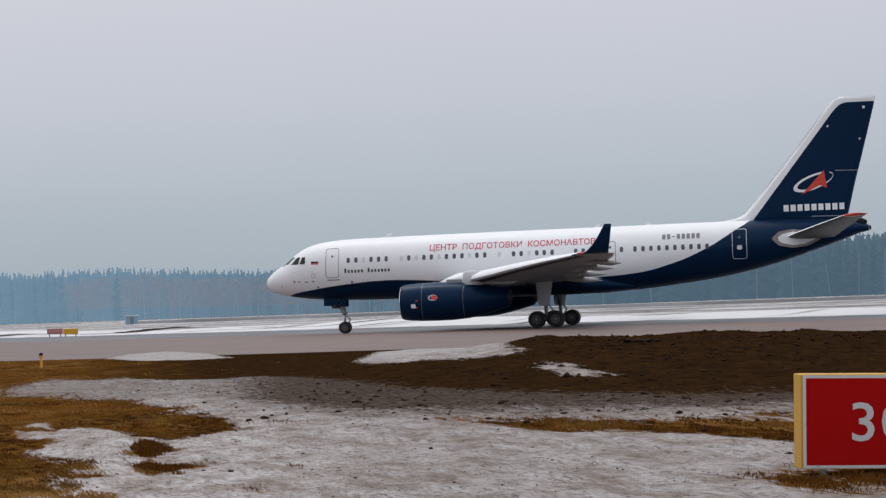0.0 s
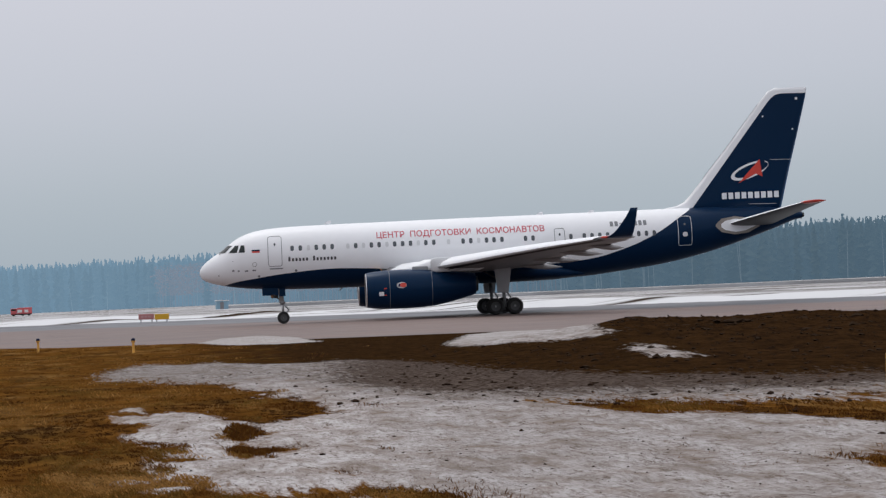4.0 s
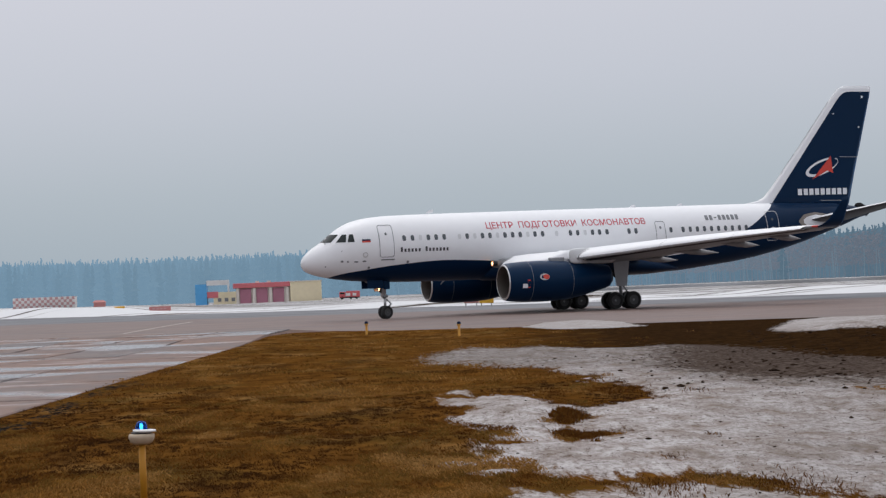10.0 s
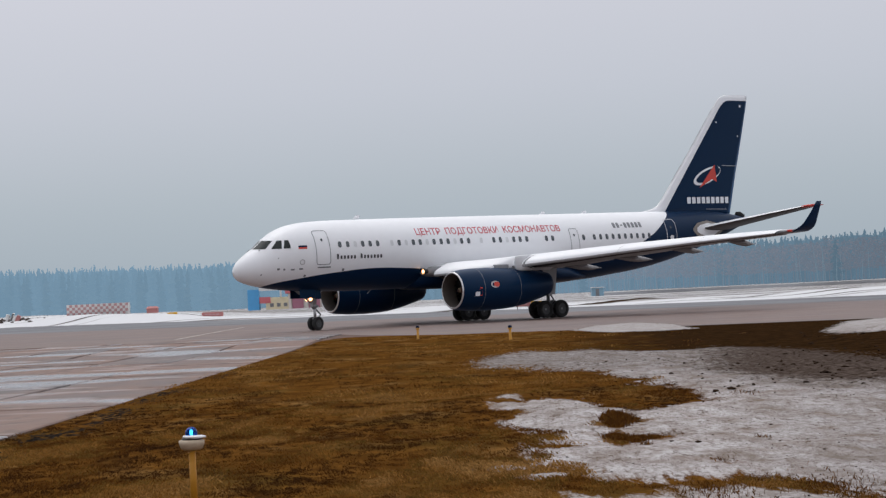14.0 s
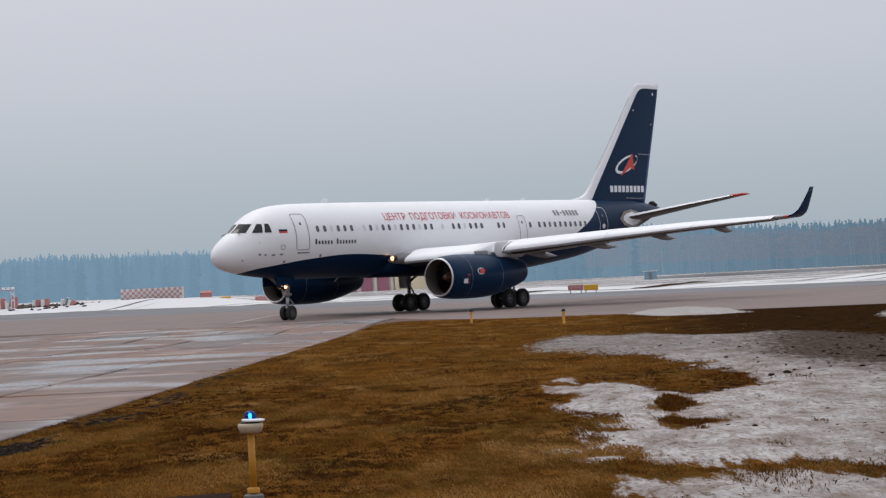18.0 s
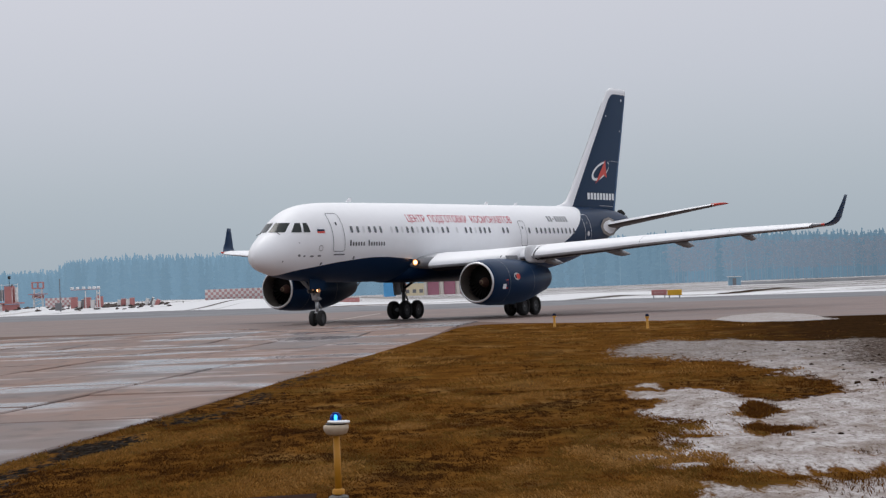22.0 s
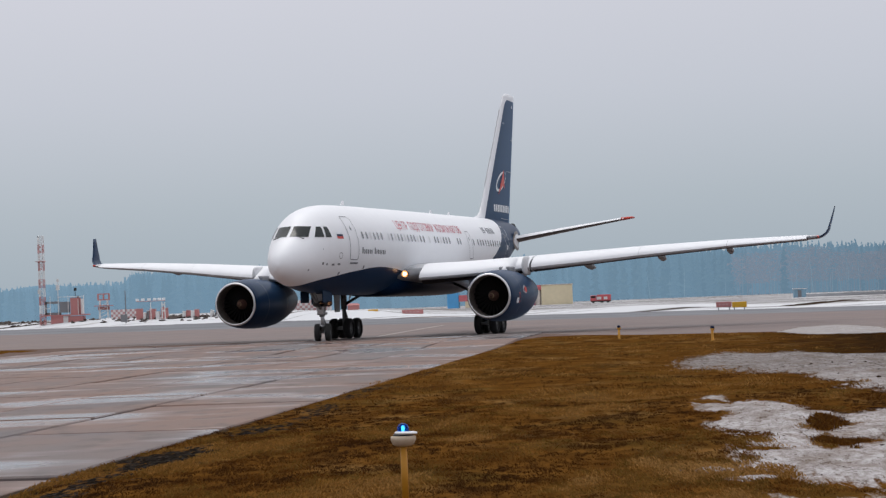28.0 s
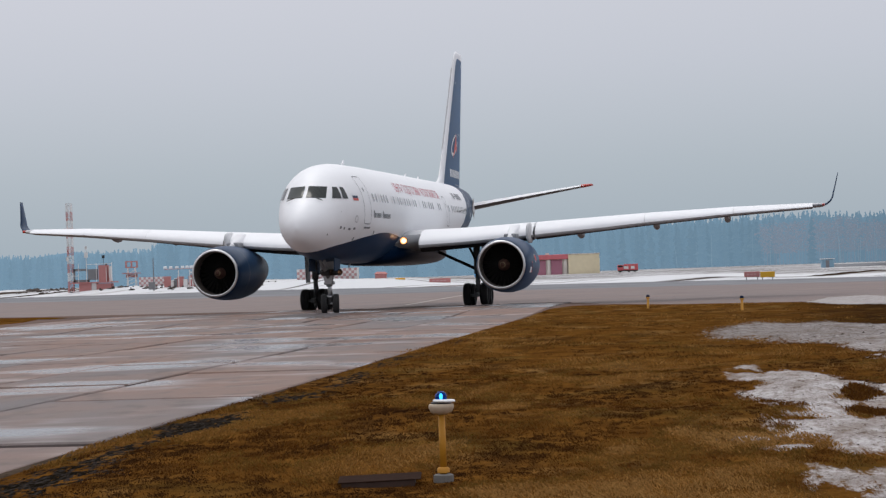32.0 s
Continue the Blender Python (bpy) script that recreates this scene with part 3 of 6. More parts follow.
def livery(name, under, over, rows=None, line=None, sheen=0.0):
    """Two paints parted by a curve of height over length."""
    m = over.copy()
    m.name = name
    n, l = m.node_tree.nodes, m.node_tree.links
    b = n["Principled BSDF"]
    co, sep = n.new("ShaderNodeTexCoord"), n.new("ShaderNodeSeparateXYZ")
    l.new(co.outputs["Object"], sep.inputs[0])
    if rows:
        cur = n.new("ShaderNodeFloatCurve")
        mp = n.new("ShaderNodeMapRange")
        mp.inputs["From Min"].default_value, mp.inputs["From Max"].default_value = -21, 20
        l.new(sep.outputs["X"], mp.inputs["Value"])
        l.new(mp.outputs[0], cur.inputs["Value"])
        c = cur.mapping.curves[0]
        pts = [((x + 21) / 41, z / 10) for x, z in sorted(rows)]
        pts = [(0.0, 0.95)] + [(p, q) for p, q in pts] + [(1.0, 0.15)]
        while len(c.points) < len(pts):
            c.points.new(0.5, 0.5)
        for p, (u, v) in zip(c.points, pts):
            p.location = (u, v)
            p.handle_type = "AUTO_CLAMPED"
        cur.mapping.update()
        k = n.new("ShaderNodeMath")
        k.operation = "MULTIPLY_ADD"
        k.inputs[1].default_value = 10
        k.inputs[2].default_value = 0
        l.new(cur.outputs[0], k.inputs[0])
        edge = k.outputs[0]
    else:
        k = n.new("ShaderNodeMath")
        k.operation = "MULTIPLY_ADD"
        k.inputs[1].default_value, k.inputs[2].default_value = line[0], line[1]
        l.new(sep.outputs["X"], k.inputs[0])
        lo = n.new("ShaderNodeMath")
        lo.operation = "SMOOTH_MIN"
        lo.inputs[1].default_value, lo.inputs[2].default_value = line[2], 0.9
        l.new(k.outputs[0], lo.inputs[0])
        edge = lo.outputs[0]
    low = n.new("ShaderNodeMath")
    low.operation = "LESS_THAN"
    l.new(sep.outputs["Z"], low.inputs[0])
    l.new(edge, low.inputs[1])
    mix = n.new("ShaderNodeMix")
    mix.data_type = "RGBA"
    l.new(low.outputs[0], mix.inputs[0])
    l.new(b.inputs["Base Color"].links[0].from_socket, mix.inputs[6])
    mix.inputs[7].default_value = under.node_tree.nodes["Principled BSDF"].inputs["Base Color"].default_value
    l.new(mix.outputs[2], b.inputs["Base Color"])
    for socket, clean, dark in (("Specular IOR Level", 0.4, 0.12), ("Coat Weight", 0.10, 0.12)):
        gl = n.new("ShaderNodeMapRange")
        gl.inputs["To Min"].default_value, gl.inputs["To Max"].default_value = clean, dark
        l.new(low.outputs[0], gl.inputs["Value"])
        l.new(gl.outputs[0], b.inputs[socket])
    b.inputs["Coat Roughness"].default_value = 0.06
    tint = n.new("ShaderNodeMix")
    tint.data_type = "RGBA"
    tint.inputs[6].default_value, tint.inputs[7].default_value = (1, 1, 1, 1), (0.3, 0.62, 1.0, 1)
    l.new(low.outputs[0], tint.inputs[0])
    l.new(tint.outputs[2], b.inputs["Specular Tint"])
    if sheen:
        sh = n.new("ShaderNodeMath")
        sh.operation = "MULTIPLY"
        sh.inputs[1].default_value = sheen
        l.new(low.outputs[0], sh.inputs[0])
        l.new(sh.outputs[0], b.inputs["Sheen Weight"])
        b.inputs["Sheen Roughness"].default_value = 0.35
        b.inputs["Sheen Tint"].default_value = (0.24, 0.52, 1.0, 1)
    return m


HULLPAINT = livery("white_over_navy", NAVY, WHITE, rows=NAVY_EDGE, sheen=0.10)
FINPAINT = livery("navy_fin_white_edge", NAVY, WHITE, line=(-1.274, -10.42, 13.84), sheen=0.36)

plane = thing("airliner", pose(0, 0, 0), "white and navy twin-engined jet airliner with red lettering taxiing on wheels", "airplane")
LEAN = pose(0, 0, 0, -0.32, 0, 0)


def air(name, data, material, parent=None, label="", smooth=False):
    ob = part(name, data, material, parent or plane, label, smooth)
    if parent is None:
        ob.matrix_basis = LEAN
    return ob


def build_hull():
    xs = [19.48, 19.46, 19.4, 19.3, 19.15] + list(np.arange(18.95, 14.0, -0.25)) + list(np.arange(14.0, -20.5, -0.5)) + [-20.6]
    rings = []
    for x in xs:
        c, hz, hy = hull_at(x)
        rings.append([(x, hy * math.cos(a), c + hz * math.sin(a)) for a in np.linspace(0, 2 * math.pi, 56, endpoint=False)])
    hull = air("fuselage", loft(rings, (True, False)), HULLPAINT, label="white fuselage over a navy belly", smooth=True)
    c, hz, hy = hull_at(-20.55)
    air("exhaust_pipe", spun([(-20.3, 0.16), (-20.75, 0.15), (-20.75, 0.11), (-20.3, 0.1)], 18), DARK, hull).matrix_basis = pose(0, 0, 5.70)
    air("tail_cone_end", spun([(-20.58, 0.285), (-20.62, 0.15)], 20), GREY, hull).matrix_basis = pose(0, 0, 5.70)
    # wing-to-body fairing
    ring = []
    for x, w, zb, zt in ((8.1, 0.6, 2.25, 2.9), (7.5, 1.5, 2.10, 3.35), (6.4, 1.95, 2.08, 3.6), (3.0, 2.2, 2.06, 3.75), (-1.0, 2.2, 2.06, 3.6), (-3.6, 1.85, 2.10, 3.2), (-5.6, 0.9, 2.25, 2.7), (-6.2, 0.3, 2.4, 2.5)):
        ring.append([(x, w * math.copysign(abs(math.cos(a)) ** 0.75, math.cos(a)), (zb + zt) / 2 + (zt - zb) / 2 * math.copysign(abs(math.sin(a)) ** 0.8, math.sin(a))) for a in np.linspace(0, 2 * math.pi, 32, endpoint=False)])
    air("wing_root_fairing", loft(ring), BELLY, label="dark belly fairing between the wing roots", smooth=True)
    return hull


BELLY = livery("white_over_dark_belly", NAVY, WHITE, line=(0.0, 3.05, 9.0))
hull = build_hull()


def patch(x, z, w, h, side, out=0.012, n=4.0, k=14, lean=0.0):
    """A rounded plate that lies on the hull."""
    v = []
    for a in np.linspace(0, 2 * math.pi, k, endpoint=False):
        c, s = math.cos(a), math.sin(a)
        px, pz = x + w / 2 * math.copysign(abs(c) ** (2 / n), c), z + h / 2 * math.copysign(abs(s) ** (2 / n), s)
        px += lean * (pz - z)
        v.append((px, side * hull_side(px, pz, out), pz))
    v.append((x, side * hull_side(x, z, out), z))
    return v, [(i, (i + 1) % k, k) if side < 0 else (k, (i + 1) % k, i) for i in range(k)]


def outline(x, z, w, h, side, t=0.035, out=0.02, r=0.16, n=0):
    """A thin rounded frame that lies on the hull."""
    def walk_round(w, h, r):
        pts = []
        for cx, cz, a0 in ((w / 2 - r, h / 2 - r, 0), (-w / 2 + r, h / 2 - r, 90), (-w / 2 + r, -h / 2 + r, 180), (w / 2 - r, -h / 2 + r, 270)):
            pts += [(cx + r * math.cos(radians(a0 + b)), cz + r * math.sin(radians(a0 + b))) for b in (0, 22, 45, 68, 90)]
        full = []
        for (ax, az), (bx, bz) in zip(pts, pts[1:] + pts[:1]):
            k = 10 if math.hypot(bx - ax, bz - az) > 0.25 else 1
            full += [(ax + (bx - ax) * i / k, az + (bz - az) * i / k) for i in range(k)]
        return full
    r = min(r, w / 2 - 0.01)
    a, b = walk_round(w, h, r), walk_round(w - 2 * t, h - 2 * t, max(0.01, r - t))
    k = min(len(a), len(b))
    v = [(x + px, side * hull_side(x + px, z + pz, out), z + pz) for q in (a[:k], b[:k]) for px, pz in q]
    return v, [(i, (i + 1) % k, k + (i + 1) % k, k + i) for i in range(k)]


def on_hull(piece, x0, z0, side, out=0.014, stretch=1.0, slope=0.0):
    """Lays flat lettering on the hull, read from outside; x runs aft on the left side."""
    v = []
    for px, pz, _ in piece[0]:
        x = x0 - px * stretch * side
        z = z0 + pz + slope * px
        v.append((x, side * hull_side(x, z, out), z))
    return v, piece[1]


WINDOWS = [13.40, 12.87, 11.84, 11.33, 10.81, 9.29, 8.27, 7.77, 6.76, 6.24, 5.73, 4.73, 4.21, 2.30, 1.80, 0.77, 0.28, -0.24, -1.79, -2.28, -4.77] + [-5.65 - 0.515 * k for k in range(10)]
PLUGS = [12.35, 9.80, 8.78, 7.26, 5.22, 3.25, 1.28]
for side in (1, -1):
    for x in WINDOWS:
        air("cabin_window", patch(x, 4.87, 0.23, 0.35, side, n=3.2), PORTHOLE, hull)
    for x in PLUGS:
        air("window_plug", patch(x, 4.87, 0.22, 0.34, side, n=3.2, out=0.008), PLUG, hull)
    for x, z, w, h, name, paint in ((14.52, 4.73, 0.92, 1.98, "front_door", SEAM), (-4.04, 4.70, 0.70, 1.50, "wing_exit", SEAM), (-12.36, 4.94, 0.94, 1.95, "rear_door", PLUG)):
        d = air(name, outline(x, z, w, h, side), paint, hull, "outlined cabin door")
        air("door_window", patch(x, z + h * 0.22, 0.13, 0.17, side, n=2.5), PORTHOLE, d)
        if name == "front_door":
            air("door_sill", patch(x - 0.05, 3.60, 0.86, 0.07, side, out=0.03, n=8), SEAM, d)
        if name == "rear_door":
            air("door_marks", patch(x, 4.70, 0.34, 0.3, side, 0.016, 3), PLUG, d)
    # a flag of three stripes
    fl = air("flag_stripe", patch(15.75, 4.93, 0.52, 0.10, side, n=20), WHITETEXT, hull)
    air("flag_stripe", patch(15.75, 4.83, 0.52, 0.10, side, n=20), NAVY, hull)
    air("flag_stripe", patch(15.75, 4.73, 0.52, 0.10, side, n=20), RED, hull)
    # probes and small plates on the nose
    for x, z, w, h in ((17.25, 3.58, 0.16, 0.12), (16.9, 3.55, 0.13, 0.10), (16.4, 3.53, 0.24, 0.09), (15.9, 3.55, 0.24, 0.09), (17.25, 4.2, 0.05, 0.05), (15.6, 3.15, 0.14, 0.14), (13.2, 3.42, 0.16, 0.16), (18.2, 3.3, 0.08, 0.08)):
        air("nose_plate", patch(x, z, w, h, side, n=3), SEAM, hull)
    air("nose_badge", outline(15.85, 3.93, 0.3, 0.3, side, 0.035, r=0.149), STEEL, hull)

# cockpit glazing, each pane by its corners


def pane_front(u, w):
    """Windscreen: across u, up w."""
    y, z = 0.07 + u * (0.72 - 0.05 * w), 4.78 + 0.47 * w - 0.03 * u
    x = 19.4
    while x > 15:
        c, hz, hy = hull_at(x)
        if (y / hy) ** 2 + ((z - c) / hz) ** 2 <= 1:
            break
        x -= 0.01
    return x + 0.03, y, z


def pane_side(x0, x1, x2, x3):
    def at(u, w):
        x = (1 - w) * (x0 + u * (x1 - x0)) + w * (x3 + u * (x2 - x3))
        z = 4.74 + 0.47 * w
        return x, hull_side(x, z, 0.02), z
    return at


for side in (1, -1):
    for k, at in enumerate((pane_front, pane_side(17.52, 16.97, 16.84, 17.08), pane_side(16.86, 16.45, 16.48, 16.70))):
        v = [(q[0], side * q[1], q[2]) for q in (at(u, w) for u in np.linspace(0, 1, 5) for w in np.linspace(0, 1, 5))]
        f = [(i * 5 + j, i * 5 + j + 1, i * 5 + j + 6, i * 5 + j + 5) for i in range(4) for j in range(4)]
        pane = air("cockpit_window", (v, f), GLASS, hull, "dark glass cockpit window", True)
        if k == 0:
            air("wiper", tube((18.12, side * 0.72, 4.66), (18.0, side * 0.35, 4.80), 0.018, n=6), DARK, hull)

# lettering
title = letters("ЦЕНТР  ПОДГОТОВКИ  КОСМОНАВТОВ", 0.54, 0.008)
wide = max(p[0] for p in title[0])
for side in (1, -1):
    for start, word in (("", "ЦЕНТР"), ("ЦЕНТР  ", "ПОДГОТОВКИ"), ("ЦЕНТР  ПОДГОТОВКИ  ", "КОСМОНАВТОВ")):
        lead = max(p[0] for p in letters(start + "Н", 0.54, 0.008)[0]) - max(p[0] for p in letters("Н", 0.54, 0.008)[0])
        piece = letters(word, 0.54, 0.008)
        piece = [(p[0] + lead, p[1], 0) for p in piece[0]], piece[1]
        air("title_word", on_hull(piece, 7.95 if side > 0 else -3.08, 5.30, side, stretch=11.03 / wide), REDTEXT, hull, "red capital lettering " + word)
    for k in range(14):
        if k == 6:
            continue
        x = 13.60 - k * 0.227
        tall = 0.30 if k in (0, 7) else 0.2
        air("name_bar", patch(x, 4.03 + tall / 2, 0.135, tall, side, n=6), DARKTEXT, hull)
    for k in range(8):
        if k == 2:
            air("registration_bar", patch(-7.52 - k * 0.315, 5.58, 0.2, 0.07, side, n=8), DARKTEXT, hull)
        else:
            air("registration_bar", patch(-7.52 - k * 0.315, 5.58, 0.22, 0.34, side, n=6), SEAM, hull)


def wing_ring(le, te, y, z, thick, n=14, camber=0.0):
    """An aerofoil section at span y."""
    c = le - te
    pts = []
    for k in range(2 * n):
        if k < n:
            u, s = 1 - k / n, 1
        else:
            u, s = (k - n) / n, -1
        u = u * u * (3 - 2 * u) * 0.5 + u * 0.5
        t = 5 * (0.2969 * math.sqrt(u) - 0.126 * u - 0.3516 * u * u + 0.2843 * u**3 - 0.1036 * u**4)
        pts.append((le - u * c, y, z + s * t * thick * (1.15 if s > 0 else 0.75) + camber * (0.25 - (u - 0.5) ** 2)))
    return pts


WING = [(1.2, 7.9, -2.3, 3.02, 1.05), (4.2, 6.0, -2.5, 3.17, 0.92), (7.4, 3.97, -2.75, 3.44, 0.78), (12.0, 1.05, -4.05, 3.85, 0.58), (16.0, -1.5, -5.2, 4.15, 0.42), (19.6, -3.70, -5.95, 4.35, 0.25), (20.2, -4.05, -5.75, 4.38, 0.2)]


def wing_at(y):
    return [float(np.interp(y, [r[0] for r in WING], [r[k] for r in WING])) for k in (1, 2, 3, 4)]


TRACK = mat("grey_fairing_paint", (0.28, 0.275, 0.28), 0.5, second=(0.20, 0.195, 0.20), grain=5.0)


def build_wing(side):
    rings = [wing_ring(le, te, side * y, z, t) for y, le, te, z, t in WING]
    rings = rings if side > 0 else [r[::-1] for r in rings]
    skin = loft(rings)
    n = len(rings[0])
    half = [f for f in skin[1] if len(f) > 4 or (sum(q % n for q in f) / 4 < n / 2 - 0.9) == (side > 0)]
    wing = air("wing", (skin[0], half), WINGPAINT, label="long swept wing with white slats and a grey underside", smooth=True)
    # the underside's shade is put into its colour as a darker grey
    air("wing_underside", (skin[0], [f for f in skin[1] if f not in half]), UNDER, wing, "wing underside, its shade put in as grey", True)
    # slat and flap seams as thin proud strips
    for y0, y1 in ((2.5, 7.2), (7.28, 11.995), (12.005, 15.995), (16.005, 19.7)):
        v, cove = [], []
        for y in np.linspace(y0, y1, 8):
            le, te, z, t = wing_at(y)
            c, h = le - te, min(t, 0.66)
            for dx, dz in ((-0.06, -0.20), (0.10, -0.46), (0.20, -0.45), (0.27, -0.37), (0.30, -0.26), (0.27, -0.11), (0.17, 0.04), (0.02, 0.19), (-0.07 * c, 0.43), (-0.16 * c, 0.56)):
                v.append((le + dx, side * y, z + dz * h + 0.01 + (0.5 * (t - 0.66) if t > 0.66 and dz > 0.3 else 0)))
            for dx, dz in ((0.02, -0.20), (-0.12, -0.34), (-0.45, -0.46)):
                cove.append((le + dx, side * y, z + dz * t - 0.02))
        quads = [[(i * 10 + j, i * 10 + j + 1, i * 10 + j + 11, i * 10 + j + 10) for i in range(7)] for j in range(9)]
        slat = air("slat", (v, sum(quads[4:], [])), WHITE, wing, "bright drooped slat on the leading edge", True)
        # the lip's shading is put into its colour: grey below the white
        air("slat_lip", (v, sum(quads[:4], [])), GREY, slat, "lower lip of the slat, its shade put in as grey", True)
        # dark strip laid under the wing for the shadow behind the slat
        air("slat_shade", (cove, [(i * 3 + j, i * 3 + j + 1, i * 3 + j + 4, i * 3 + j + 3) for i in range(7) for j in range(2)]), DARK, wing, "dark strip standing for the shade behind the slat")
    for y0, y1, name in ((2.4, 6.9, "inner_flap"), (7.6, 14.0, "outer_flap"), (14.2, 18.4, "aileron")):
        v = []
        for y in np.linspace(y0, y1, 6):
            le, te, z, t = wing_at(y)
            c = le - te
            v += [(te + 0.16 * c, side * y, z - 0.09 * t - 0.03), (te - 0.05, side * y, z - 0.06), (te - 0.05, side * y, z - 0.03), (te + 0.16 * c, side * y, z - 0.05 * t)]
        f = [(i * 4 + j, i * 4 + (j + 1) % 4, i * 4 + 4 + (j + 1) % 4, i * 4 + 4 + j) for i in range(5) for j in range(4)] + [(0, 1, 2, 3), (20, 23, 22, 21)]
        air(name, (v, f), GREY, wing)
    for y, long in ((4.6, 2.4), (8.6, 2.6), (12.2, 2.1), (15.6, 1.7)):
        le, te, z, t = wing_at(y)
        rr = [[(te + long * (0.55 - s) * 1.05, side * (y + 0.17 * w * math.cos(a)), z - 0.14 - 0.16 * s + 0.19 * w * math.sin(a)) for a in np.linspace(0, 2 * math.pi, 12, endpoint=False)] for s, w in ((-0.2, 0.05), (0.05, 0.45), (0.35, 0.85), (0.62, 0.95), (0.80, 0.62), (0.93, 0.28), (1.04, 0.03))]
        air("flap_track_fairing", loft(rr), TRACK, wing, "canoe-shaped flap fairing", True)
    # winglet, swept up and back from the tip
    rr = []
    for s in np.linspace(0, 1, 9):
        a = radians(5 + 75 * min(1, s * 2.2))
        y = 20.2 + (0.50 * math.sin(min(1, s * 2.2) * math.pi / 2) + 0.27 * max(0, s - 0.45) / 0.55)
        z = 4.36 + 1.62 * s**1.35
        le, te = -4.05 - 1.45 * s**0.8, -5.60 - 0.30 * s
        c = le - te
        ring = []
        for q in wing_ring(le, te, 0, 0, 0.11 * (1 - 0.6 * s), 8):
            ring.append((q[0], side * (y - q[2] * math.sin(a)), z + q[2] * math.cos(a)))
        rr.append(ring)
    wl = air("winglet", loft(rr), NAVY, wing, "upturned navy winglet", True)
    air("tip_light", join(moved(spun([(0.25, 0.02), (0.15, 0.06), (-0.15, 0.07), (-0.3, 0.03)], 10), pose(-4.1, side * 20.22, 4.40))), RED, wing, "red wing tip light", True)
    air("root_light", moved(spun([(0.03, 0.005), (0.0, 0.095)], 16), pose(7.70, side * 1.90, 3.13)), LAMPGLOW, wing, "lit landing light in the wing root", True)
    # glowing ring added for the orange bloom round the lamp
    air("light_halo", moved(spun([(0.0, 0.096), (0.018, 0.155)], 16), pose(7.70, side * 1.90, 3.13)), RIMGLOW, wing, "glowing ring standing for the halo of the landing light", True)
    air("light_cup", moved(spun([(0.018, 0.156), (0.02, 0.17), (-0.05, 0.18), (-0.3, 0.13)], 16), pose(7.70, side * 1.90, 3.13)), DARK, wing)
    return wing


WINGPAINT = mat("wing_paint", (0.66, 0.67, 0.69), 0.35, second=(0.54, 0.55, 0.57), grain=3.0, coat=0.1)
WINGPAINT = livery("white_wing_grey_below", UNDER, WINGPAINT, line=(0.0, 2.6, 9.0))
build_wing(1)
build_wing(-1)


BLADE = mat("fan_blade_metal", (0.009, 0.0085, 0.0085), 0.55, 0.2, grain=10.0)
BLACK = mat("deep_black", (0.006, 0.006, 0.007), 0.9, grain=10.0)
SPIN = mat("brown_spinner", (0.11, 0.055, 0.042), 0.5, grain=10.0)
BRASS = mat("dull_yellow_mark", (0.30, 0.23, 0.15), 0.5, grain=10.0)


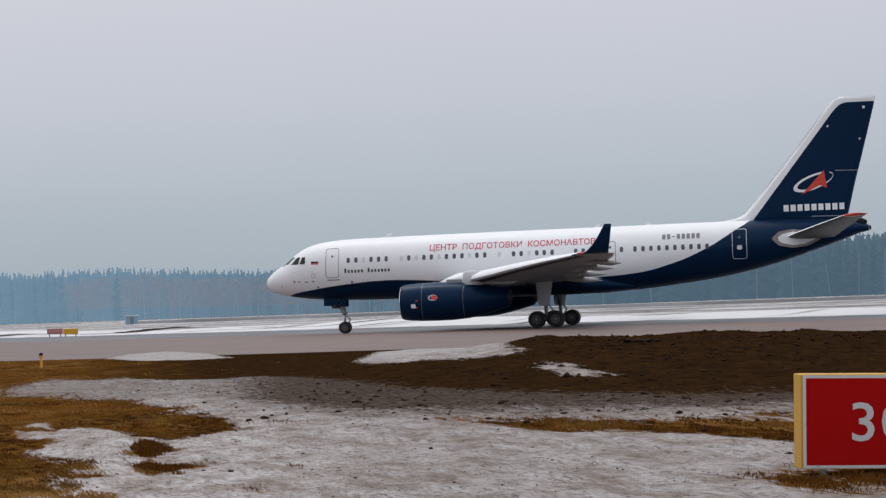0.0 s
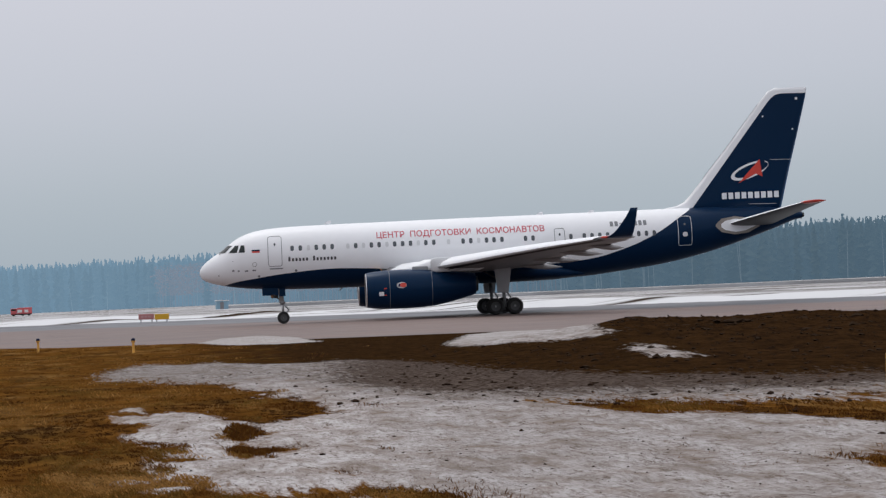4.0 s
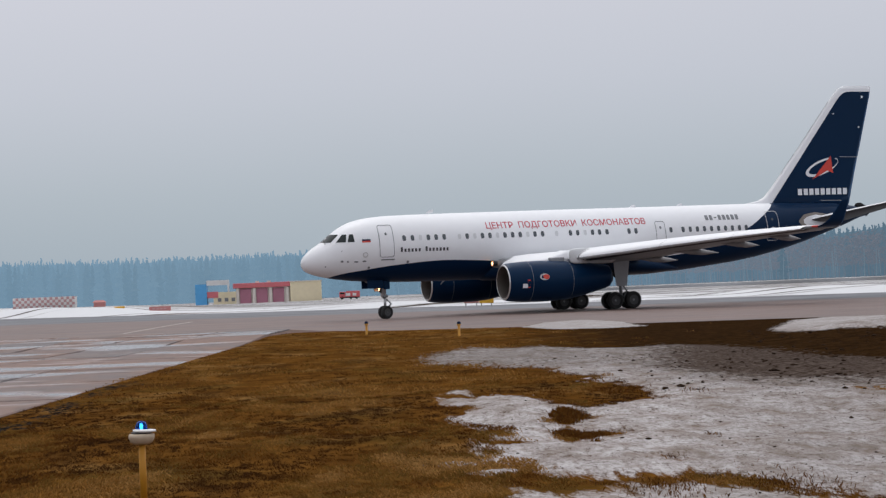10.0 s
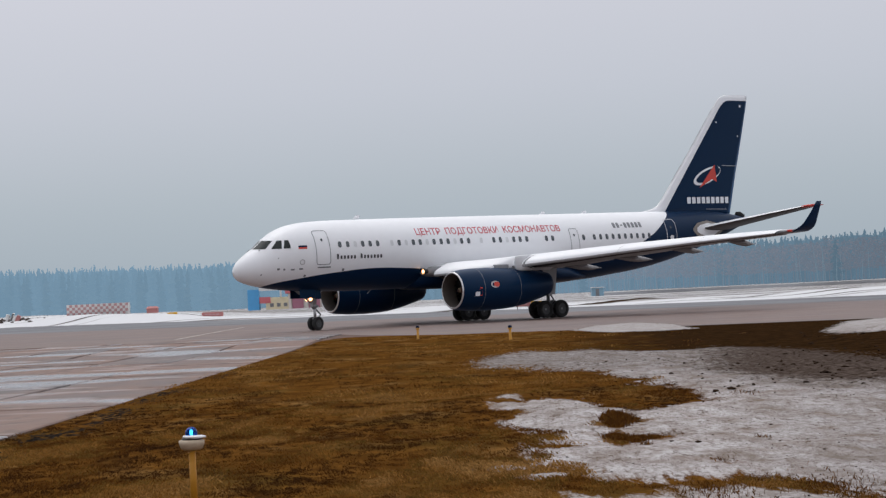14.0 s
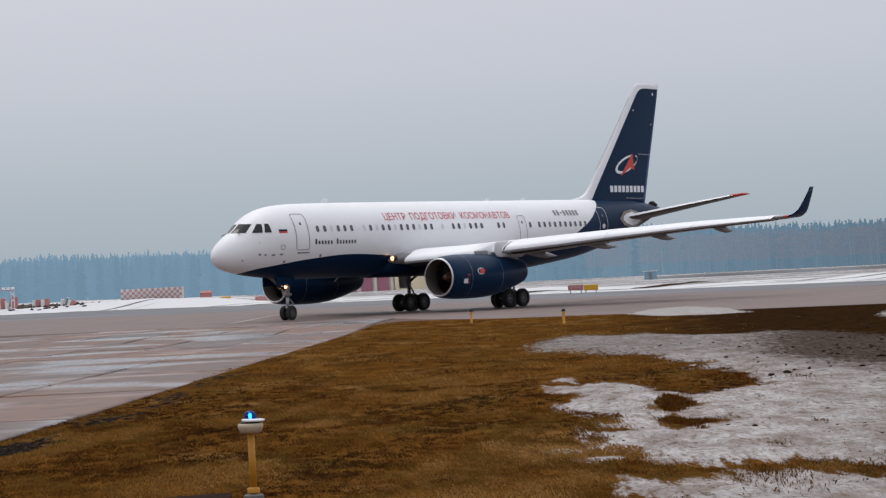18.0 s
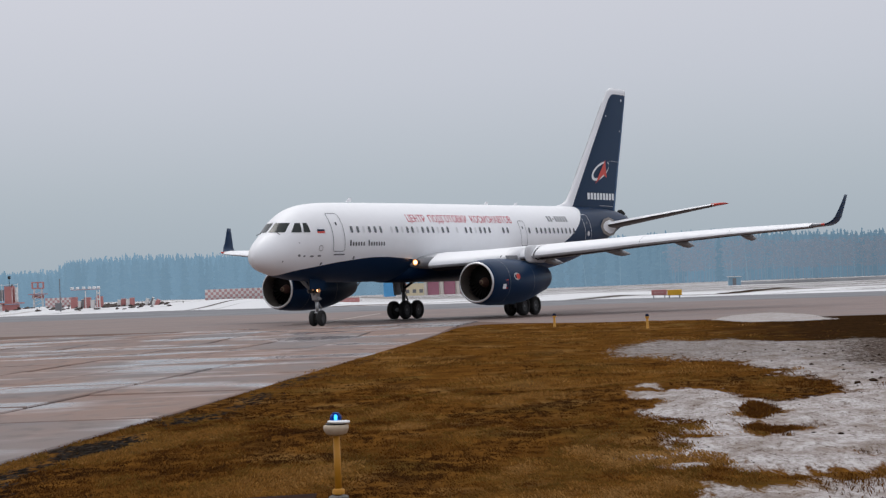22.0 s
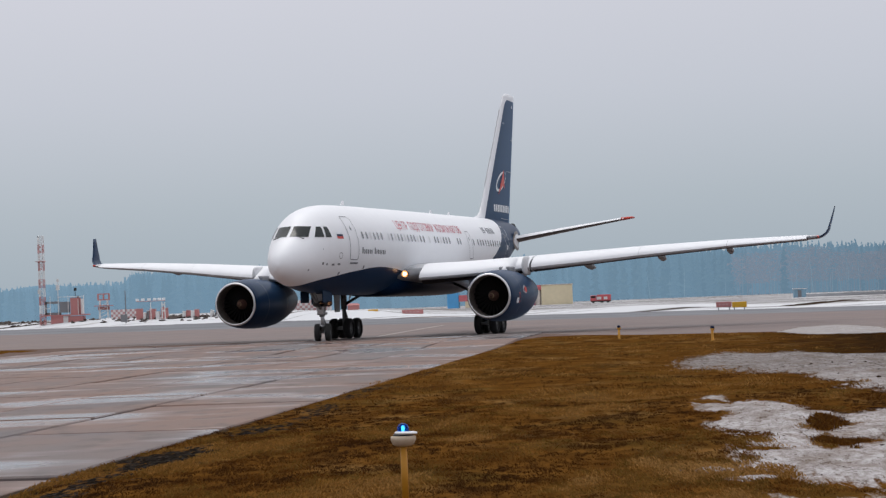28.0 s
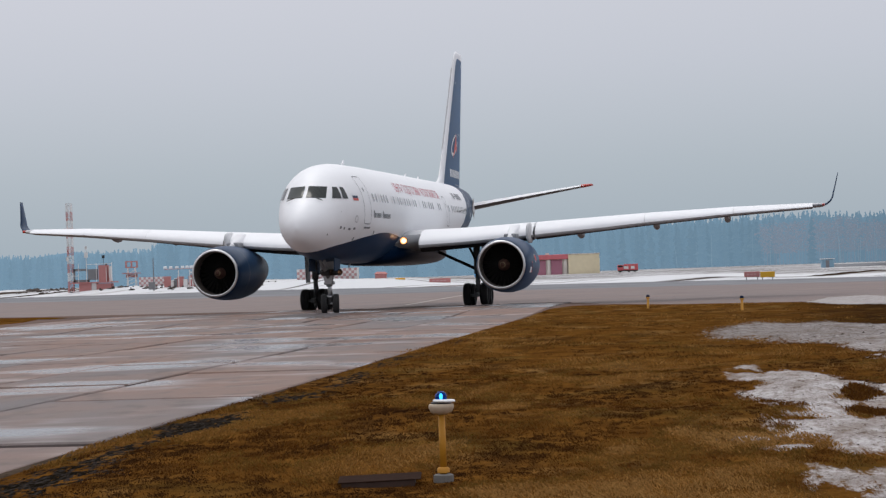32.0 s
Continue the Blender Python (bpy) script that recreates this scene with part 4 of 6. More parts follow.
def build_engine(side):
    y, z = side * 6.38, 1.94
    shift = -1.05
    outer = [(10.02, 0.98), (10.0, 1.02), (9.97, 1.05), (9.92, 1.075), (9.8, 1.11), (9.5, 1.155), (8.8, 1.205), (7.6, 1.225), (6.6, 1.20), (5.7, 1.13), (4.9, 1.02), (4.2, 0.89), (3.6, 0.77), (3.25, 0.69), (3.1, 0.64), (3.1, 0.60), (3.4, 0.62)]
    rings = []
    outer = [(s + shift, r) for s, r in outer]
    for s, r in outer[2:]:
        lift = 0.16 * max(0, (5.0 - s) / 3.0) ** 1.3
        rings.append([(s, y + r * math.cos(a), z + lift + r * math.sin(a)) for a in np.linspace(0, 2 * math.pi, 40, endpoint=False)])
    nac = air("engine", loft(rings, (False, False)), NAVY, label="navy engine nacelle slung under the wing", smooth=True)
    place = pose(shift, y, z)
    air("intake_lip", moved(spun([(9.96, 1.058), (9.98, 1.045), (10.0, 1.023), (10.02, 0.99), (10.0, 0.962)], 40), place), LIP, nac, "polished metal intake lip", True)
    air("intake_lining", moved(spun([(10.0, 0.962), (9.93, 0.937), (9.6, 0.91), (9.05, 0.95)], 40), place), INTAKE, nac, "", True)
    for k in range(26):
        a = 2 * math.pi * k / 26
        b = air("fan_blade", ([(0.05, -0.05, 0.26), (-0.02, 0.03, 0.26), (-0.06, 0.05, 0.26), (0.1, -0.05, 0.62), (-0.02, 0.05, 0.62), (-0.09, 0.09, 0.62), (0.1, -0.05, 0.94), (0.0, 0.04, 0.94), (-0.1, 0.11, 0.94)], [(0, 1, 4, 3), (1, 2, 5, 4), (3, 4, 7, 6), (4, 5, 8, 7)]), BLADE, nac)
        b.matrix_basis = place @ pose(9.1, 0, 0) @ Matrix.Rotation(a, 4, "X")
    air("fan_back", moved(spun([(8.9, 0.02), (8.9, 0.96)], 30), place), BLACK, nac)
    air("spinner", moved(spun([(9.62, 0.01), (9.57, 0.07), (9.40, 0.16), (9.15, 0.26), (9.05, 0.27)], 24), place), SPIN, nac, "", True)
    air("spinner_mark", moved(spun([(9.55, 0.092), (9.48, 0.128)], 16), place @ pose(0.008, 0, 0)), BRASS, nac, "dull yellow ring on the spinner")
    air("exhaust_nozzle", moved(spun([(3.6, 0.56), (3.2, 0.50), (2.95, 0.46), (2.95, 0.42), (3.4, 0.42)], 28), place @ pose(0, 0, 0.14)), DARK, nac, "", True)
    air("exhaust_dark", moved(spun([(3.15, 0.02), (3.15, 0.44)], 28), place @ pose(0, 0, 0.14)), BLACK, nac)
    for s, r in ((8.55, 1.217), (5.9, 1.155)):
        air("cowl_seam", moved(spun([(s, r + 0.003), (s - 0.022, r + 0.004)], 40), place), SEAM, nac)

    def on_cowl(x, a0, w, h, n=2.0, out=0.006):
        v = []
        for t in np.linspace(0, 2 * math.pi, 18, endpoint=False):
            c, s = math.cos(t), math.sin(t)
            px = x + w / 2 * math.copysign(abs(c) ** (2 / n), c)
            an = radians(a0) + h / 2 / 1.22 * math.copysign(abs(s) ** (2 / n), s)
            r = float(np.interp(-px, [-q[0] for q in outer], [q[1] for q in outer])) + out
            v.append((px, y + side * r * math.cos(an), z + r * math.sin(an)))
        return v, [tuple(range(18))]

    air("cowl_badge", on_cowl(6.76, 12, 0.62, 0.40), GREY, nac, "round red and white engine badge")
    air("cowl_badge_centre", on_cowl(6.66, 12, 0.40, 0.30, 2.0, 0.010), RED, nac)
    air("cowl_label", on_cowl(8.02, -12, 0.30, 0.26, 12), WHITETEXT, nac)
    air("cowl_label_mark", on_cowl(7.78, -6, 0.16, 0.5, 12), RED, nac)
    # pylon
    rr = []
    for px0, px1, pz in ((7.0, 1.8, 2.9), (6.1, 0.8, 3.35), (5.2, 0.4, 3.72)):
        rr.append([(px0, y, pz), (px0 - 0.7, y + 0.2, pz), ((px0 + px1) / 2, y + 0.24, pz), (px1, y + 0.03, pz), (px1, y - 0.03, pz), ((px0 + px1) / 2, y - 0.24, pz), (px0 - 0.7, y - 0.2, pz)])
    air("pylon", loft(rr), WHITE, nac, "white engine pylon", True)
    air("pylon_shoulder", loft([[(x, y + side * (0.64 + w * math.cos(a)), 3.36 + h * math.sin(a)) for a in np.linspace(0, 2 * math.pi, 16, endpoint=False)] for x, w, h in ((4.87, 0.03, 0.22), (4.80, 0.09, 0.38), (4.5, 0.12, 0.46), (3.6, 0.12, 0.46))]), PLUG, nac, "rounded pale shoulder of the pylon", True)
    air("pylon_step", box(5.0, 6.0, y - 0.27, y + 0.27, 3.05, 3.32, 0.04), UNDER, nac, "grey panel on the side of the pylon")
    return nac


build_engine(1)
build_engine(-1)


def build_tail():
    secs = [(6.2, -10.4, -19.2, 0.5), (6.46, -11.3, -19.3, 0.56), (6.62, -12.2, -19.33, 0.60), (6.85, -12.7, -19.4, 0.60), (7.47, -13.28, -19.55, 0.57), (9.0, -14.56, -19.95, 0.5), (10.2, -15.58, -20.3, 0.44), (12.2, -17.18, -20.85, 0.36), (13.5, -18.22, -21.2, 0.29), (14.0, -18.66, -21.3, 0.26), (14.22, -19.15, -21.32, 0.2)]
    rings = [[(p[0], p[2] / (1.15 if p[2] > 0 else 0.75), z) for p in wing_ring(le, te, 0, 0, t * 0.56, 14)] for z, le, te, t in secs]
    fin = air("tail_fin", loft(rings), FINPAINT, label="tall navy tail fin with a white leading edge", smooth=True)

    def on_fin(piece, side, x0, z0, out=0.012, along=1.0):
        v = []
        for px, pz, _ in piece[0]:
            x, z = x0 - px * side * along, z0 + pz
            le, te, t = [float(np.interp(z, [s[0] for s in secs], [s[k] for s in secs])) for k in (1, 2, 3)]
            u = min(1.0, max(0.0, (le - x) / (le - te)))
            w = 5 * (0.2969 * math.sqrt(u) - 0.126 * u - 0.3516 * u * u + 0.2843 * u**3 - 0.1036 * u**4) * t * 0.56
            v.append((x, side * (w + out), z))
        return v, piece[1]

    strip = []
    for z in np.linspace(8.4, 13.2, 12):
        le = float(np.interp(z, [q[0] for q in secs], [q[1] for q in secs]))
        strip.append([(le - 0.16, -0.095, z), (le - 0.02, -0.055, z), (le + 0.012, -0.025, z), (le + 0.02, 0.0, z)])
    air("leading_edge_strip", loft(strip, (False, False), False), GREY, fin, "grey strip along the right of the leading edge", True)
    for side in (1, -1):
        # a red dart inside a white orbit
        ring_v, ring_f = [], []
        k = 40
        for j, (rx, rz, dx) in enumerate(((1.34, 0.50, 0.0), (1.20, 0.36, 0.12))):
            for a in np.linspace(radians(60), radians(395), k):
                px, pz = rx * math.cos(a) + dx, rz * math.sin(a)
                ring_v.append((px * 0.96 - pz * 0.0, pz + px * 0.30, 0))
        ring_f = [(i, i + 1, k + i + 1, k + i) for i in range(k - 1)]
        x0 = -17.2
        air("tail_orbit", on_fin((ring_v, ring_f), side, x0, 8.78, 0.02), WHITETEXT, fin, "white orbit emblem")
        dart = [(-0.80, -0.76, 0), (0.70, 0.80, 0), (0.86, -0.36, 0), (0.42, -0.16, 0)]
        if side < 0:
            dart = [(-p[0], p[1], 0) for p in dart]
        air("tail_dart", on_fin((dart, [(0, 1, 3), (1, 2, 3)]), side, x0, 8.72, 0.03), RED, fin, "red dart emblem")
        for i in range(9):
            gap = 4.0 / 9
            for seg in ([(0.04, 0.0), (0.36, 0.42)],):
                (ax, az), (bx, bz) = seg
                q = [(ax, az, 0), (bx, az, 0), (bx, bz, 0), (ax, bz, 0)]
                air("tail_word_bar", on_fin((q, [(0, 1, 2, 3)]), side, -15.2 - i * gap * 1.0 if side > 0 else -15.2 - (8 - i) * gap - 0.4, 6.94, 0.02), WHITETEXT, fin)
        for x, z, w, h in ((-20.5, 13.4, 0.16, 0.16), (-18.2, 12.3, 0.1, 0.1), (-20.2, 11.4, 0.1, 0.1)):
            air("fin_light", on_fin(([(0, 0, 0), (w, 0, 0), (w, h, 0), (0, h, 0)], [(0, 1, 2, 3)]), side, x, z, 0.02), WHITETEXT, fin)
        for x, z, w in ((-18.6, 9.45, 1.45), (-17.0, 6.55, 1.9)):
            air("rudder_seam", on_fin(([(0, 0, 0), (w, -0.03, 0), (w, 0.0, 0), (0, 0.03, 0)], [(0, 1, 2, 3)]), side, x, z, 0.02), GREY, fin)
        # tailplane
        rows = [(0.5, -14.9, -18.3, 5.10, 0.42), (2.4, -16.0, -18.85, 5.46, 0.34), (5.0, -17.55, -19.6, 5.93, 0.24), (7.1, -18.85, -20.2, 6.30, 0.16), (7.5, -19.3, -20.3, 6.36, 0.1)]
        rr = [wing_ring(le, te, side * y, z, t, 10) for y, le, te, z, t in rows]
        skin = loft(rr)
        top = [f for f in skin[1] if len(f) > 4 or min(q % 20 for q in f) < 10 and max(q % 20 for q in f) <= 12]
        low = [f for f in skin[1] if f not in top]
        stab = air("tailplane", (skin[0], top), WHITE, label="pale tailplane with a dark underside and a red tip", smooth=True)
        # lower faces carry their shade in a much darker colour than the top
        air("tailplane_underside", (skin[0], low), TAILSHADE, stab, "", True)
        rr = [wing_ring(le + 0.015, te - 0.015, side * y, z, t + 0.03, 10) for y, le, te, z, t in ((7.0, -18.79, -20.17, 6.285, 0.165), (7.3, -19.05, -20.25, 6.33, 0.14), (7.56, -19.4, -20.32, 6.37, 0.09))]
        air("tailplane_tip", loft(rr), RED, stab, "red tailplane tip", True)
        fair = [[(x, side * hull_side(x, 5.2, o), 5.15 + (x + 16) * 0.02 + r * math.sin(a)) for a in np.linspace(-math.pi / 2, math.pi / 2, 9)] for x, r, o in ((-14.75, 0.05, 0.02), (-15.1, 0.30, 0.06), (-15.8, 0.44, 0.09), (-16.5, 0.34, 0.07), (-17.2, 0.05, 0.02))]
        rim = [[(x, side * hull_side(x, 5.2, o), 5.15 + (x + 16) * 0.02 + r * math.sin(a)) for a in np.linspace(-math.pi / 2, math.pi / 2, 9)] for x, r, o in ((-14.45, 0.06, 0.012), (-14.85, 0.44, 0.03), (-15.75, 0.60, 0.05), (-16.7, 0.48, 0.04), (-17.5, 0.08, 0.012))]
        air("fairing_rim", loft(rim, (False, False), False), TAUPE, stab, "taupe border of the root plate", True)
        air("tailplane_fairing", loft(fair, (False, False), False), WHITE, stab, "white root plate", True)


TAUPE = mat("taupe_paint", (0.27, 0.24, 0.215), 0.5, grain=6.0)
TAILSHADE = mat("tailplane_underside_shade", (0.085, 0.083, 0.085), 0.5, second=(0.065, 0.063, 0.063), grain=4.0)
build_tail()

air("air_scoop", loft([[(x, w * math.cos(a), 6.08 + h * math.sin(a)) for a in np.linspace(0, 2 * math.pi, 14, endpoint=False)] for x, w, h in ((-19.75, 0.10, 0.16), (-19.85, 0.17, 0.26), (-20.15, 0.18, 0.28), (-20.5, 0.12, 0.10))]), BLACK, label="black air intake scoop on the tail cone", smooth=True)

# aerials on the back
for x in (11.0, -3.0, -6.4):
    air("aerial", loft([[(x + 0.25, -0.02, 6.4), (x + 0.25, 0.02, 6.4), (x - 0.2, 0.02, 6.4), (x - 0.2, -0.02, 6.4)], [(x + 0.0, -0.01, 6.6), (x + 0.0, 0.01, 6.6), (x - 0.25, 0.01, 6.6), (x - 0.25, -0.01, 6.6)]]), WHITE)
air("belly_aerial", tube((10.2, 0, 2.22), (10.45, 0, 1.98), 0.05, 0.02), GREY)

WHEELS = []


def build_wheel(x, y, r, w, leg):
    """A wheel that turns on its axle."""
    hub = part("wheel", spun([(-w * 0.34, r * 0.55), (-w * 0.30, r * 0.60), (w * 0.30, r * 0.60), (w * 0.34, r * 0.55), (w * 0.22, r * 0.40), (w * 0.22, 0.02)], 20, "Y"), HUBCAP, plane, "wheel with a metal hub and black tyre", True)
    part("tyre", spun([(-w * 0.40, r * 0.58), (-w * 0.5, r * 0.72), (-w * 0.46, r * 0.90), (-w * 0.30, r * 0.985), (0, r), (w * 0.30, r * 0.985), (w * 0.46, r * 0.90), (w * 0.5, r * 0.72), (w * 0.40, r * 0.58)], 28, "Y"), RUBBER, hub, "", True)
    cap = [spun([(s * w * 0.36, r * 0.50), (s * w * 0.30, r * 0.44), (s * w * 0.25, 0.05), (s * w * 0.25, 0.01)], 12, "Y") for s in (1, -1)]
    bolts = [tube((math.cos(a) * r * 0.3, s * w * 0.2, math.sin(a) * r * 0.3), (math.cos(a) * r * 0.3, s * w * 0.33, math.sin(a) * r * 0.3), r * 0.05, n=6) for a in np.linspace(0, 2 * math.pi, 6, endpoint=False) for s in (1, -1)]
    part("hub_cap", join(*cap, *bolts), HUBCAP, hub)
    hub.matrix_basis = pose(x, y, r)
    WHEELS.append((hub, x, y, r))
    return hub


for side in (1, -1):
    y = side * 3.95
    gx = 0.0 if side > 0 else -0.15
    g = part("main_gear", join(tube((0.05, y, 3.3), (0.0, y, 1.55), 0.17, 0.16, 14), tube((0, y, 1.6), (0, y, 0.62), 0.11, 0.11, 12)), STRUT, plane, "grey main landing gear leg", True)
    part("bogie_beam", join(tube((-0.75, y, 0.56), (0.75 - gx, y, 0.56), 0.11, 0.11, 10), tube((-0.62, y - 0.5, 0.54), (-0.62, y + 0.5, 0.54), 0.07), tube((0.62, y - 0.5, 0.54), (0.62, y + 0.5, 0.54), 0.07)), STRUT, g).matrix_basis = pose(gx, 0, 0)
    part("side_brace", join(tube((0.0, y, 1.75), (0.3, side * 1.95, 2.75), 0.075), tube((0.1, y, 2.1), (1.5, y - side * 0.2, 3.0), 0.06)), DARK, g, "diagonal brace", True)
    part("torque_link", join(tube((-0.12, y, 1.5), (-0.42, y, 1.1), 0.05), tube((-0.42, y, 1.1), (-0.12, y, 0.7), 0.05)), STRUT, g)
    part("leg_door", loft([[(-0.25, y + side * 0.32, 1.4), (0.45, y + side * 0.32, 1.4), (0.45, y + side * 0.37, 1.4), (-0.25, y + side * 0.37, 1.4)], [(-0.50, y + side * 0.32, 3.1), (0.62, y + side * 0.32, 3.1), (0.62, y + side * 0.37, 3.1), (-0.50, y + side * 0.37, 3.1)]]), GREY, g, "pale door plate on the leg")
    part("gear_hose", tube((0.14, y + 0.1, 2.6), (0.1, y + 0.12, 0.8), 0.02, n=6), DARK, g)
    for dx in (0.62, -0.62):
        for dy in (0.40, -0.40):
            build_wheel(gx + dx, y + dy, 0.535, 0.36, g)
g = part("nose_gear", join(tube((14.3, 0, 2.6), (14.16, 0, 1.25), 0.15, 0.13, 12), box(13.98, 14.32, -0.20, 0.20, 1.32, 1.46, 0.03)), STRUT, plane, "grey nose landing gear leg", True)
part("gear_yoke", loft([[(14.30 + dx - 0.06 * (2.4 - z), w * sy, z) for dx, sy in ((0.13, -1), (0.13, 1), (-0.13, 1), (-0.13, -1))] for z, w in ((2.42, 0.34), (2.0, 0.30), (1.55, 0.17), (1.35, 0.14))]), STEEL, g, "pale tapered yoke of the leg")
slider = part("nose_gear_slider", join(tube((14.16, 0, 1.5), (14.14, 0, 0.42), 0.085, 0.085, 12), tube((14.14, -0.28, 0.40), (14.14, 0.28, 0.40), 0.06), box(14.0, 14.28, -0.13, 0.13, 0.62, 0.74, 0.03)), STEEL, plane, "bright sliding leg with the axle", True)
part("drag_brace", join(tube((14.2, 0, 1.5), (15.5, 0.1, 2.45), 0.055), tube((14.2, 0, 1.5), (15.5, -0.1, 2.45), 0.055)), STRUT, g, "", True)
part("steering_link", join(tube((14.05, 0, 1.2), (13.75, 0, 0.9), 0.045), tube((13.75, 0, 0.9), (14.05, 0, 0.6), 0.045)), STRUT, g)
for s in (1, -1):
    part("gear_door", box(14.4, 15.45, s * 0.52 - 0.02, s * 0.52 + 0.02, 1.88, 2.4, 0.015), NAVY, g, "open navy gear door")
    part("rear_gear_door", box(13.95, 14.35, s * 0.42 - 0.02, s * 0.42 + 0.02, 1.8, 2.4, 0.015), NAVY, g)
    aim = pose(14.52, s * 0.19, 1.82, 0, 0, 56)
    part("taxi_light", moved(spun([(0.06, 0.004), (0.05, 0.115)], 14), aim), HEADGLOW, g, "lit taxi light", True)
    # long hood added so that the lamp shows only within a narrow angle
    part("light_case", moved(spun([(0.52, 0.119), (0.52, 0.129), (0.0, 0.129), (-0.06, 0.07), (-0.06, 0.005)], 14), aim), DARK, g, "lamp case with an added hood that narrows the glow", True)
    part("hood_lining", moved(spun([(0.52, 0.119), (0.05, 0.117)], 14), aim), DARK, g, "", True)
    build_wheel(14.14, s * 0.25, 0.40, 0.26, g)


# ---- things on the near ground ----
def ground_z(x, y):
    return float(height(np.array([float(x)]), np.array([float(y)]))[0])


YELLOW = mat("yellow_paint", (0.50, 0.225, 0.010), 0.6, second=(0.34, 0.14, 0.010), grain=14.0)
CREAMBOX = mat("aged_cream_housing", (0.54, 0.44, 0.33), 0.6, second=(0.30, 0.21, 0.13), grain=25.0)
DISC = mat("white_disc", (0.85, 0.85, 0.86), 0.5, grain=20.0)
BLUEGLASS = mat("blue_lamp_glass", (0.01, 0.10, 0.55), 0.06, second=(0.01, 0.14, 0.62), grain=20.0, gloss=0.4)
BLUEGLASS.node_tree.nodes["Principled BSDF"].inputs["Transmission Weight"].default_value = 0.8
BLUEGLASS.node_tree.nodes["Principled BSDF"].inputs["IOR"].default_value = 1.2
BULB = mat("lit_blue_bulb", (0.3, 0.7, 0.9), 0.3, glow=(0.30, 0.80, 1.0, 5.0))
FARYELLOW = mat("pale_yellow_paint", (0.72, 0.38, 0.07), 0.6, second=(0.55, 0.27, 0.05), grain=14.0)
FARDOME = mat("dark_lamp_glass", (0.008, 0.014, 0.04), 0.3, grain=20.0, gloss=0.1)
SIGNRED = mat("red_sign_face", (0.38, 0.005, 0.005), 0.7, second=(0.33, 0.004, 0.004), grain=6.0)
SIGNRED.node_tree.nodes["Principled BSDF"].inputs["Specular IOR Level"].default_value = 0.05
SIGNWHITE = mat("white_sign_paint", (0.60, 0.59, 0.59), 0.6, grain=10.0)
SIGNYELLOW = mat("yellow_sign_side", (0.56, 0.31, 0.014), 0.55, grain=10.0)
RUST = mat("rusty_plate", (0.035, 0.018, 0.012), 0.8, second=(0.075, 0.04, 0.03), grain=18.0, bump=0.004)
STONE = mat("grey_footing", (0.16, 0.15, 0.14), 0.9, grain=20.0, bump=0.01)
MUD = mat("muddy_joint", (0.022, 0.015, 0.011), 0.9, second=(0.05, 0.035, 0.025), grain=12.0)
RUSTEDGE = mat("worn_plate_top", (0.022, 0.011, 0.008), 0.85, second=(0.05, 0.028, 0.02), grain=18.0, gloss=0.02)

lamp = thing("taxiway_edge_light", pose(-1.43, 16.45, -0.021), "blue-domed taxiway edge light on a yellow post in dead grass", "airfield light", "edge lights")
part("footing", spun([(-0.1, 0.085), (0.02, 0.08), (0.03, 0.06), (0.03, 0.01)], 14, "Z"), STONE, lamp)
part("post", join(tube((0, 0, 0.03), (0, 0, 0.52), 0.029, 0.027, 16), spun([(0.04, 0.05), (0.075, 0.05), (0.085, 0.034)], 16, "Z")), YELLOW, lamp, "yellow post", True)
part("housing", spun([(0.502, 0.03), (0.508, 0.062), (0.522, 0.085), (0.560, 0.102), (0.585, 0.100), (0.592, 0.07)], 24, "Z"), CREAMBOX, lamp, "aged cream lamp housing", True)
part("gasket", spun([(0.588, 0.08), (0.598, 0.083), (0.606, 0.07)], 24, "Z"), DARK, lamp)
part("rim", moved(spun([(0.602, 0.05), (0.604, 0.088), (0.612, 0.092), (0.620, 0.088), (0.626, 0.05)], 28, "Z"), pose(0.002, 0, 0, 0, 2, 0)), DISC, lamp, "white rim", True)
dome = part("dome", spun([(0.622, 0.044), (0.640, 0.048), (0.658, 0.045), (0.675, 0.035), (0.686, 0.019), (0.690, 0.002)], 20, "Z"), BLUEGLASS, lamp, "blue glass dome", True)
part("bulb", spun([(0.622, 0.005), (0.630, 0.010), (0.652, 0.012), (0.664, 0.007), (0.667, 0.001)], 10, "Z"), BULB, dome, "lit cyan bulb", True)
for i, (x, y) in enumerate(((4.73, 72.0), (1.68, 79.2))):
    far_lamp = thing("taxiway_edge_light", pose(x, y, ground_z(x, y)), "small blue-topped edge light on a yellow post by the asphalt", "airfield light", "edge lights")
    part("post", tube((0, 0, -0.02), (0, 0, 0.36), 0.048, 0.042, 10), FARYELLOW, far_lamp, "yellow post")
    part("housing", spun([(0.36, 0.045), (0.38, 0.08), (0.41, 0.08), (0.42, 0.05)], 12, "Z"), FARYELLOW, far_lamp)
    part("dome", spun([(0.42, 0.07), (0.48, 0.07), (0.51, 0.04), (0.515, 0.002)], 12, "Z"), FARDOME, far_lamp, "dark blue dome", True)

plate = thing("metal_plate", pose(-1.93, 16.35, ground_z(-1.9, 16.3), 0, 0, 4), "rusty metal cover plate propped up in the grass", "cover plate")
part("sheet", moved(box(-0.33, 0.33, -0.16, 0.2, 0.055, 0.064, 0.003), pose(0, 0, 0, 3, -1.2, 0)), RUSTEDGE, plate)
part("rim", moved(join(box(-0.30, 0.28, -0.15, -0.13, -0.02, 0.055), box(-0.30, -0.28, -0.13, 0.18, -0.02, 0.055), box(0.26, 0.28, -0.13, 0.18, -0.02, 0.055)), pose(0, 0, 0, 3, -1.2, 0)), RUST, plate, "dark rusted rim")

